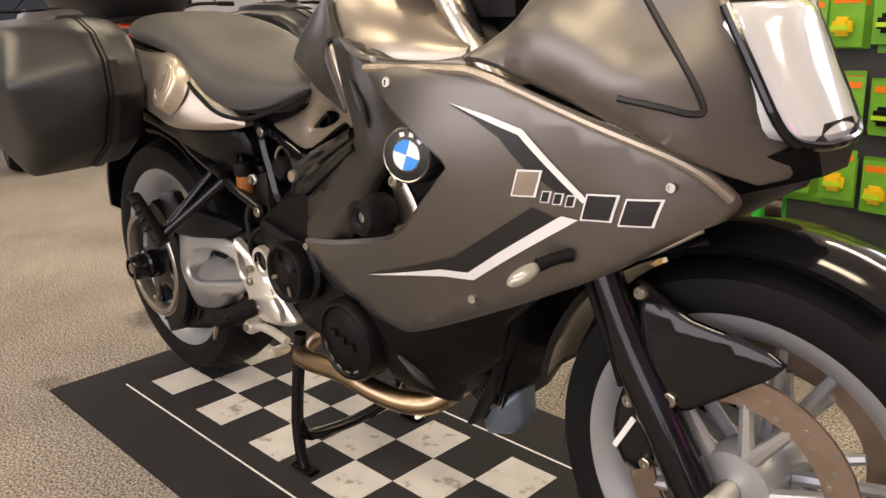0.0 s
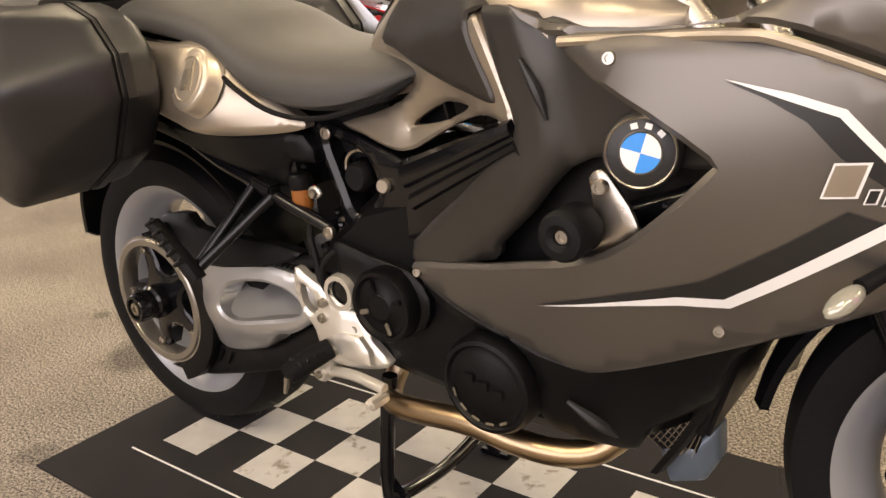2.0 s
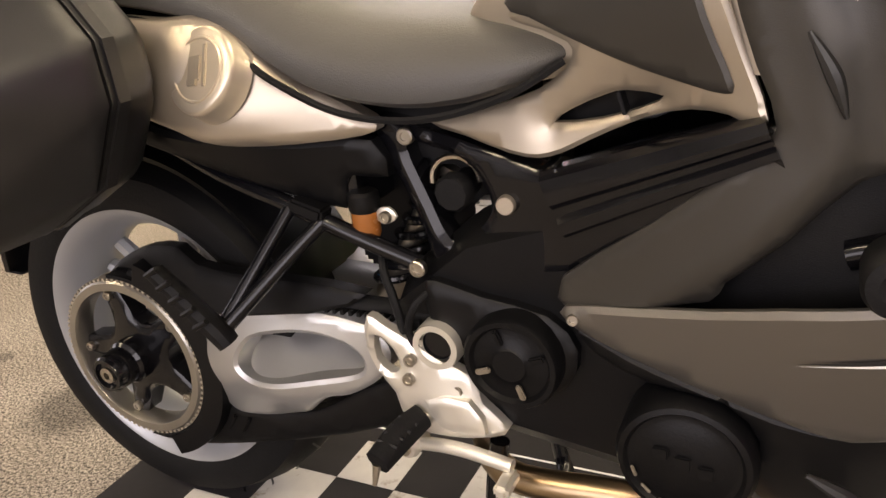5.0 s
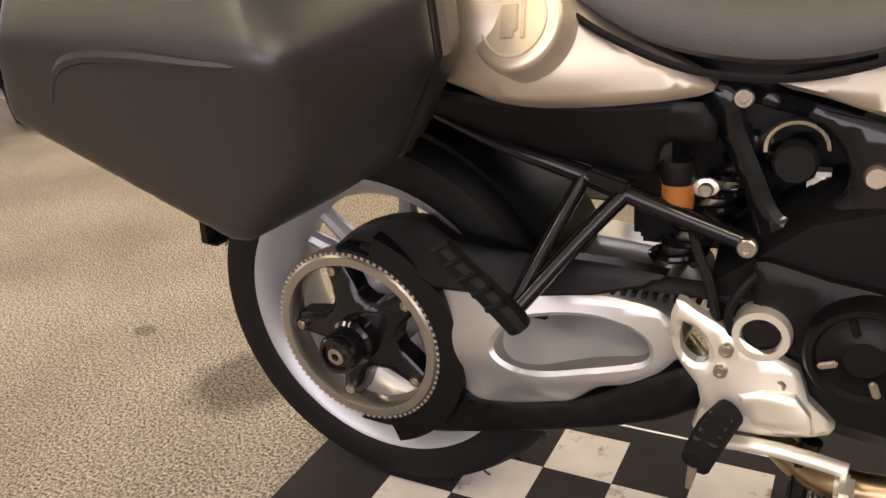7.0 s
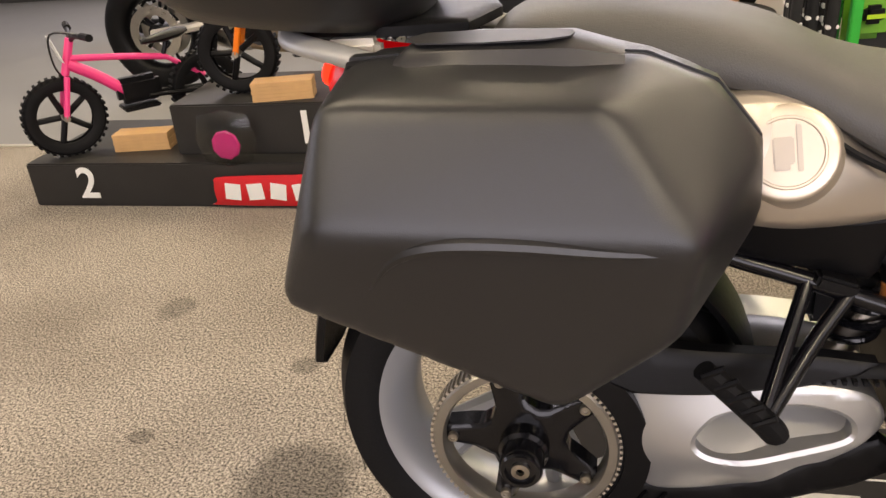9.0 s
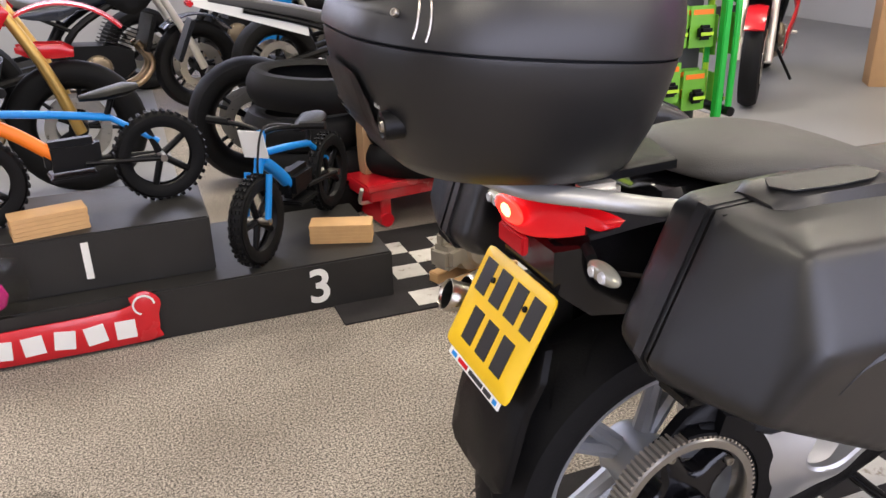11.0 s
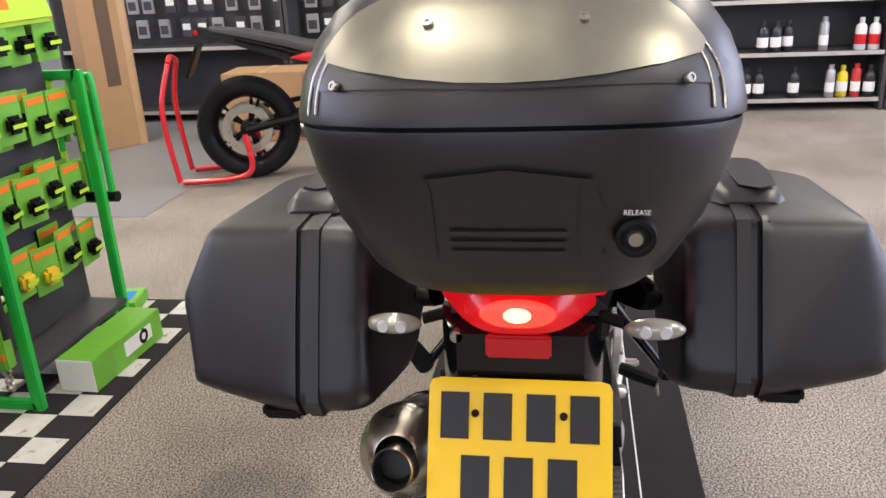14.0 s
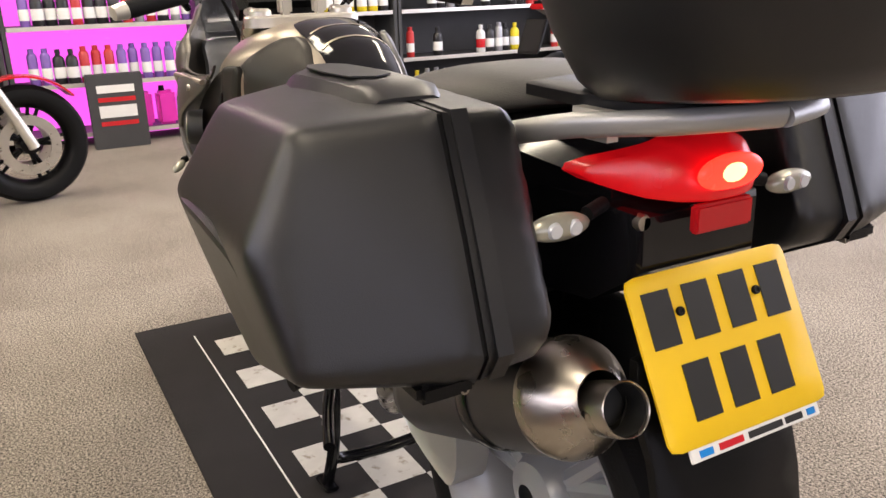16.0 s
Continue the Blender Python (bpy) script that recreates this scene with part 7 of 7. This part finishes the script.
en = thing("old_engine", "weathered single-cylinder engine on a wooden block", "engine", pose(0.29, 1.46, 0.0, 0, 0, 30))
part("crankcase", join(lathe([(0.0, -0.06), (0.07, -0.06), (0.1, -0.045), (0.105, 0.0), (0.1, 0.045), (0.07, 0.06), (0.0, 0.06)], (0, 0, 0.15), "Y", 28), block(0.14, 0.1, 0.09, (-0.09, 0, 0.13), 0.02)), ENGALU, en)
part("primary_cover", lathe([(0.045, -0.075), (0.075, -0.072), (0.085, -0.055)], (0.01, 0, 0.15), "Y", 28), ENGALU, en)
part("primary_hole", lathe([(0.0, -0.06), (0.044, -0.061)], (0.01, 0, 0.15), "Y", 20), RUST, en)
part("barrel", lathe([(0.045, 0.23), (0.05, 0.34)], (-0.02, 0, 0), "Z", 20), RUST, en)
for k in range(6):
    part("fin", block(0.125, 0.115, 0.008, (-0.02, 0, 0.345 + 0.016 * k), 0.003), RUST, en)
part("head", block(0.1, 0.1, 0.12, (-0.02, 0, 0.385), 0.02), RUST, en)
for s in (-1, 1):
    part("pushrod_tube", tube([(0.045, s * 0.025, 0.24), (0.05, s * 0.025, 0.36)], 0.014, 10), RUST, en)
part("engine_mount", block(0.05, 0.03, 0.05, (-0.13, 0, 0.2), 0.008), ENGALU, en)
wb2 = thing("engine_block_stand", "two raw wooden battens under the engine", "wood batten", pose(0.3, 1.44, 0.009, 0, 0, 20))
part("batten", block(0.3, 0.05, 0.038, (0.02, -0.05, 0.019), 0.003), WOOD, wb2)
part("batten", block(0.22, 0.05, 0.038, (-0.02, 0.06, 0.019), 0.003), WOOD, wb2)

# ---- second checkered mat ----
mat2 = thing("floor_mat", "black and white checkered mat under the display stand", "floor mat", Matrix.Translation((0.69, 1.645, 0.0)))
part("backing", block(1.84, 0.75, 0.006, (0, 0, 0.003), 0.002), MATB, mat2)
for i in range(0, 13):
    for j in range(0, 5):
        if (i + j) % 2 == 0:
            share("check_tile", white, mat2, Matrix.Translation((0.038 + (i + 0.5) * CHK - 0.69, 1.3 + (j + 0.5) * 0.1145 - 1.645, 0.0058)))

# ---- green display stand with chains and locks ----
rk = thing("display_stand", "green and black retail stand for security chains and locks", "display stand", Matrix.Translation((1.08, 1.66, 0.0)))
for x, y0, y1, h in ((-0.305, -0.17, 0.06, 0.94), (0.33, -0.1, 0.12, 0.94)):
    part("post", block(0.03, 0.035, h, (x, y0, h / 2), 0.004), GREENP, rk)
    part("post", block(0.03, 0.035, h, (x, y1, h / 2), 0.004), GREENP, rk)
    part("post_foot", block(0.03, y1 - y0, 0.03, (x, (y0 + y1) / 2, 0.022), 0.004), GREENP, rk)
    part("post_head", block(0.03, y1 - y0, 0.03, (x, (y0 + y1) / 2, h - 0.015), 0.004), GREENP, rk)
part("back_board", block(0.6, 0.02, 1.45, (0.01, 0.02, 0.78), 0.004), SHELFM, rk)
part("header_sign", block(0.56, 0.03, 0.34, bevel=0.02, m=pose(0.03, -0.03, 1.27, -12, 0, 0)), LIME, rk, "lime header sign with dark bars")
part("sign_bar", block(0.36, 0.006, 0.06, bevel=0.0, m=pose(-0.02, -0.05, 1.24, -12, 0, 0)), INK, rk)
part("sign_bar", block(0.3, 0.006, 0.03, bevel=0.0, m=pose(-0.05, -0.065, 1.17, -12, 0, 0)), ORANGE, rk)
part("chain_rail", tube([(-0.47, -0.1, 0.91), (-0.3, -0.1, 0.91)], 0.012, 8), GREENP, rk)
part("chain_rail", tube([(-0.47, 0.02, 0.91), (-0.3, 0.02, 0.91)], 0.012, 8), GREENP, rk)
part("shelf_box", block(0.58, 0.16, 0.02, (0.01, -0.06, 0.1), 0.003), SHELFM, rk)


def chain(x, y, length, m_, tag):
    c = thing("security_chain", "black fabric-sleeved security chain with a green tag", "security chain", pose(x, y, 0.915), "hanging security chains")
    for s in (-1, 1):
        part("sleeve", tube([(0.0, 0.0, 0.012), (0.004, s * 0.018, -0.01), (0.006, s * 0.022, -0.15), (0.0, s * 0.02, -length)], 0.017, 10, 4, 0.8), SLEEVE, c)
        for k in range(7):
            z = -0.05 - (length - 0.1) * (0.15 + 0.1 * k + (0.12 if k > 2 else 0))
            part("print_bar", block(0.036, 0.02, 0.012 + 0.004 * (k % 3), (0.004, s * 0.024, z), 0.002), WHITE, c, smooth=False)
    part("tag", block(0.045, 0.05, 0.15, (0.0, 0.0, -length - 0.02), 0.006), GREENC, c)
    part("tag_bar", block(0.047, 0.04, 0.02, (0.0, 0.0, -length - 0.05), 0.001), ORANGE, c, smooth=False)
    for k in range(3):
        part("chain_link", lathe([(0.012 + 0.005 * math.cos(t), 0.005 * math.sin(t)) for t in np.linspace(0, 2 * math.pi, 7)], (0.0, 0.0, -length - 0.11 - 0.024 * k), "Y" if k % 2 else "X", 14), STEEL, c)
    return c


SLEEVE = surf("nylon_sleeve", (0.012, 0.012, 0.013), 0.85, 0, 0.2, 20, 0.5, 400)
for x, y, ln in ((0.62, 1.52, 0.62), (0.67, 1.55, 0.6), (0.72, 1.52, 0.64), (0.63, 1.64, 0.56), (0.68, 1.68, 0.6), (0.73, 1.64, 0.5)):
    chain(x, y, ln, None, None)


def blister(x, y, z, w=0.11, h=0.16, deep=0.035, hue=None, r=0):
    p_ = thing("lock_package", "green card pack with a black lock under clear plastic", "packaged lock", pose(x, y, z, 0, 0, r), "packaged locks")
    part("card", block(w, 0.004, h, (0, 0, h / 2), 0.003), GREENC, p_)
    part("lock_body", block(w * 0.55, deep, h * 0.35, (0, -deep / 2 - 0.003, h * 0.38), 0.012), hue or MATTE, p_)
    part("lock_label", block(w * 0.5, 0.002, h * 0.08, (0, -deep - 0.004, h * 0.36), 0.0), LIME, p_)
    part("print_bar", block(w * 0.8, 0.002, h * 0.12, (0, -0.003, h * 0.85), 0.0), ORANGE, p_)
    return p_


kit = [blister(0.84, 1.655, 0.98), blister(0.84, 1.63, 0.74, hue=surf("yellow_lock", (0.8, 0.55, 0.02), 0.4))]
random.seed(4)
for row, z in enumerate((0.98, 0.74, 0.5, 0.27)):
    for col in range(5):
        for dep in range(2):
            if (row, col, dep) in ((0, 0, 0), (1, 0, 1)):
                continue
            src = kit[1] if random.random() < 0.25 else kit[0]
            copy_thing(src, pose(0.84 + 0.122 * col + random.uniform(-0.012, 0.012), 1.655 - 0.05 * dep, z + random.uniform(-0.02, 0.02), 0, 0, random.uniform(-12, 12)))
for x, y, z, r in ((1.45, 1.6, 0.7, 90), (1.46, 1.66, 0.45, 80), (1.45, 1.72, 0.68, 95)):
    copy_thing(kit[0], pose(x, y, z, 0, 0, r))
for k, y in enumerate((1.58, 1.66, 1.74)):
    u = thing("shackle_lock", "bright green U-shaped lock on the stand", "shackle lock", pose(1.44, y, 0.5), "green shackle locks")
    part("shackle", tube([(0, -0.04, 0.0), (0, -0.04, 0.38), (0, -0.02, 0.41), (0, 0.02, 0.41), (0, 0.04, 0.38), (0, 0.04, 0.0)], 0.013, 8), LIME if k % 2 else GREENP, u)
    part("crossbar", tube([(0, -0.06, -0.02), (0, 0.06, -0.02)], 0.02, 10), MATTE, u)
bx = thing("carton", "white and green retail carton with a chain picture", "carton", pose(1.08, 1.42, 0.008, 0, 0, -3))
part("carton_body", block(0.4, 0.13, 0.11, (0, 0, 0.055), 0.003), GREENC, bx)
part("carton_end", block(0.004, 0.128, 0.108, (-0.2, 0, 0.055), 0.001), WHITE, bx)
part("picture_bar", block(0.16, 0.003, 0.05, (0.05, -0.066, 0.06), 0.0), WHITE, bx)
part("picture_mark", lathe([(0.012, -0.068), (0.026, -0.068), (0.026, -0.066), (0.012, -0.066)], (0.08, 0, 0.06), "Y", 16), MATTE, bx)
b2x = thing("carton", "small green carton at the end of the mat", "carton", pose(1.5, 1.6, 0.008, 0, 0, 12))
part("carton_body", block(0.16, 0.1, 0.05, (0, 0, 0.025), 0.003), GREENC, b2x)
part("picture_bar", block(0.08, 0.05, 0.002, (0, 0, 0.051), 0.0), BLUEP, b2x)

# ---- tall cardboard box ----
cbx = thing("cardboard_box", "tall brown cardboard box standing on end", "cardboard box", pose(4.28, 3.2, 0.004, 0, 0, -35))
part("box_body", block(0.36, 0.2, 1.5, (0, 0, 0.75), 0.004), CARD, cbx)
part("print_bar", block(0.1, 0.003, 0.6, (0, -0.1015, 0.75), 0.0), surf("box_print", (0.12, 0.08, 0.05), 0.8), cbx)
part("tape_strip", block(0.05, 0.002, 1.5, (0.14, -0.101, 0.75), 0.0), surf("parcel_tape", (0.5, 0.33, 0.17), 0.35), cbx)
c2 = thing("cardboard_box", "low brown cardboard box under the shelving", "cardboard box", pose(4.55, 2.1, 0.0, 0, 0, 4))
part("box_body", block(0.4, 0.6, 0.5, (0, 0, 0.25), 0.005), CARD, c2)
part("tape_strip", block(0.402, 0.05, 0.002, (0, 0, 0.501), 0.0), surf("parcel_tape_b", (0.5, 0.33, 0.17), 0.35), c2)

# ---- shelving along the back ----
bottle_bm = lathe([(0.0, 0.0), (0.036, 0.0), (0.04, 0.006), (0.04, 0.15), (0.034, 0.175), (0.016, 0.19), (0.016, 0.2), (0.018, 0.2), (0.018, 0.228), (0.0, 0.228)], axis="Z", n=14)
can_bm = lathe([(0.0, 0.0), (0.031, 0.0), (0.033, 0.005), (0.033, 0.19), (0.026, 0.205), (0.02, 0.21), (0.02, 0.24), (0.0, 0.242)], axis="Z", n=14)
BOTTLE_M = [surf("black_bottle", (0.02, 0.02, 0.022), 0.35), surf("grey_can", (0.4, 0.4, 0.42), 0.35, 0.5), surf("red_can", (0.5, 0.03, 0.03), 0.35), surf("yellow_bottle", (0.75, 0.6, 0.02), 0.4), surf("violet_can", (0.2, 0.1, 0.4), 0.35), surf("white_bottle", (0.7, 0.7, 0.68), 0.4)]
protos = []
for k, mt in enumerate(BOTTLE_M):
    bm_b = (bottle_bm if k in (0, 3, 5) else can_bm).copy()
    pb = thing("bottle" if k in (0, 3, 5) else "spray_can", ("dark", "grey metal", "red", "yellow", "violet", "white")[k] + (" plastic oil bottle with a paper label" if k in (0, 3, 5) else " aerosol can with a paper label"), "bottle" if k in (0, 3, 5) else "spray can", None, "bottles and cans on the shelves")
    part("body", bm_b, mt, pb)
    part("label", lathe([(0.0405 if k in (0, 3, 5) else 0.0335, 0.04), (0.0408 if k in (0, 3, 5) else 0.0338, 0.042), (0.0408 if k in (0, 3, 5) else 0.0338, 0.11), (0.0405 if k in (0, 3, 5) else 0.0335, 0.112)], axis="Z", n=14), WHITE if k != 5 else REDP, pb)
    protos.append(pb)
used = [False] * len(protos)


def put_item(k, m):
    if not used[k]:
        protos[k].matrix_basis, used[k] = m, True
    else:
        copy_thing(protos[k], m)


def shelving(label, y0, y1, levels, back=None, x=5.45):
    sh = thing("shelving_unit", label, "shelving", Matrix.Translation((x, (y0 + y1) / 2, 0)), "shelving along the back wall")
    w = y1 - y0
    for y in (-w / 2, w / 2):
        part("side_panel", block(0.4, 0.03, 2.1, (0, y, 1.05), 0.003), SHELFM, sh)
    part("back_panel", block(0.02, w, 2.1, (0.19, 0, 1.05), 0.0), back or SHELFM, sh)
    for z in levels:
        part("shelf", block(0.38, w - 0.03, 0.025, (0, 0, z), 0.003), SHELFM, sh)
        part("price_strip", block(0.006, w - 0.04, 0.03, (-0.193, 0, z), 0.001), ALU, sh)
    return sh


LEV = (0.08, 0.42, 0.8, 1.15, 1.5)
shelving("dark shelving with a glowing magenta back and rows of cans", -0.75, 0.5, LEV, MAG)
shelving("dark shelving stocked with oil bottles and boxed goods", -2.3, -0.79, LEV)
shelving("dark shelving stocked with oil bottles and boxed goods", -4.1, -2.34, LEV)
shelving("dark slatted display of hanging packs", 0.54, 2.2, (0.08, 0.6))
shelving("dark slatted display of hanging packs", 2.24, 4.2, (0.08, 0.6))
random.seed(9)
for z in LEV[1:4]:
    y = -0.68
    while y < 0.44:
        put_item(random.choice((0, 0, 1, 2, 4, 4)), pose(5.32 + random.uniform(-0.02, 0.02), y, z + 0.013))
        y += 0.08
for z in LEV[:4]:
    for y0, y1 in ((-2.22, -0.86), (-4.0, -2.42)):
        y = y0
        while y < y1:
            if random.random() < 0.72:
                put_item(random.choice((0, 0, 1, 5, 3, 2)), pose(5.33 + random.uniform(-0.03, 0.03), y, z + 0.013))
                y += 0.092
            else:
                y += 0.16
pack = thing("hanging_pack", "small dark hanging retail pack with a pale label", "retail pack", None, "hanging packs on the display")
part("pack_card", block(0.02, 0.1, 0.15, (0, 0, 0), 0.004), SHELFM, pack)
part("pack_label", block(0.002, 0.07, 0.05, (-0.0115, 0, 0.01), 0.0), WHITE, pack)
pack2 = thing("hanging_pack", "small grey hanging retail pack with a dark window", "retail pack", None, "hanging packs on the display")
part("pack_card", block(0.02, 0.1, 0.15, (0, 0, 0), 0.004), surf("grey_pack", (0.3, 0.3, 0.31), 0.5), pack2)
part("pack_window", block(0.002, 0.07, 0.07, (-0.0115, 0, -0.01), 0.0), SHELFM, pack2)
pk_first = {0: True, 1: True}
for z in (0.75, 0.95, 1.15, 1.35, 1.55):
    y = 0.62
    while y < 4.1:
        if abs(y - 2.22) > 0.1:
            w_ = random.random() < 0.4
            src = pack if w_ else pack2
            m_ = pose(5.5, y, z, 0, 0, random.uniform(-6, 6))
            if pk_first[int(w_)]:
                src.matrix_basis, pk_first[int(w_)] = m_, False
            else:
                copy_thing(src, m_)
        y += 0.14 + random.choice((0, 0, 0.06))
fl = thing("floor_display", "dark floor-standing sign with red and white bars", "sign board", pose(5.1, -0.1, 0, 0, 0, 0))
part("board", block(0.06, 0.36, 0.5, (0, 0, 0.25), 0.005), SHELFM, fl)
for z, mt, h_ in ((0.4, WHITE, 0.05), (0.33, REDP, 0.03), (0.25, WHITE, 0.08), (0.17, REDP, 0.03)):
    part("print_bar", block(0.003, 0.24, h_, (-0.032, 0, z), 0.0), mt, fl)
for k, y in enumerate((-0.62, -0.46, -0.3)):
    jg = thing("jug", "translucent magenta cleaner jug on the bottom shelf", "jug", pose(5.33, y, 0.094), "magenta jugs")
    part("jug_body", block(0.1, 0.13, 0.24, (0, 0, 0.12), 0.02), JUG if k else (JUG := surf("magenta_fluid", (0.75, 0.03, 0.45), 0.3)), jg)
    part("jug_cap", lathe([(0.0, 0.275), (0.02, 0.275), (0.02, 0.235)], (0, 0.02, 0), "Z", 14), MATTE, jg)

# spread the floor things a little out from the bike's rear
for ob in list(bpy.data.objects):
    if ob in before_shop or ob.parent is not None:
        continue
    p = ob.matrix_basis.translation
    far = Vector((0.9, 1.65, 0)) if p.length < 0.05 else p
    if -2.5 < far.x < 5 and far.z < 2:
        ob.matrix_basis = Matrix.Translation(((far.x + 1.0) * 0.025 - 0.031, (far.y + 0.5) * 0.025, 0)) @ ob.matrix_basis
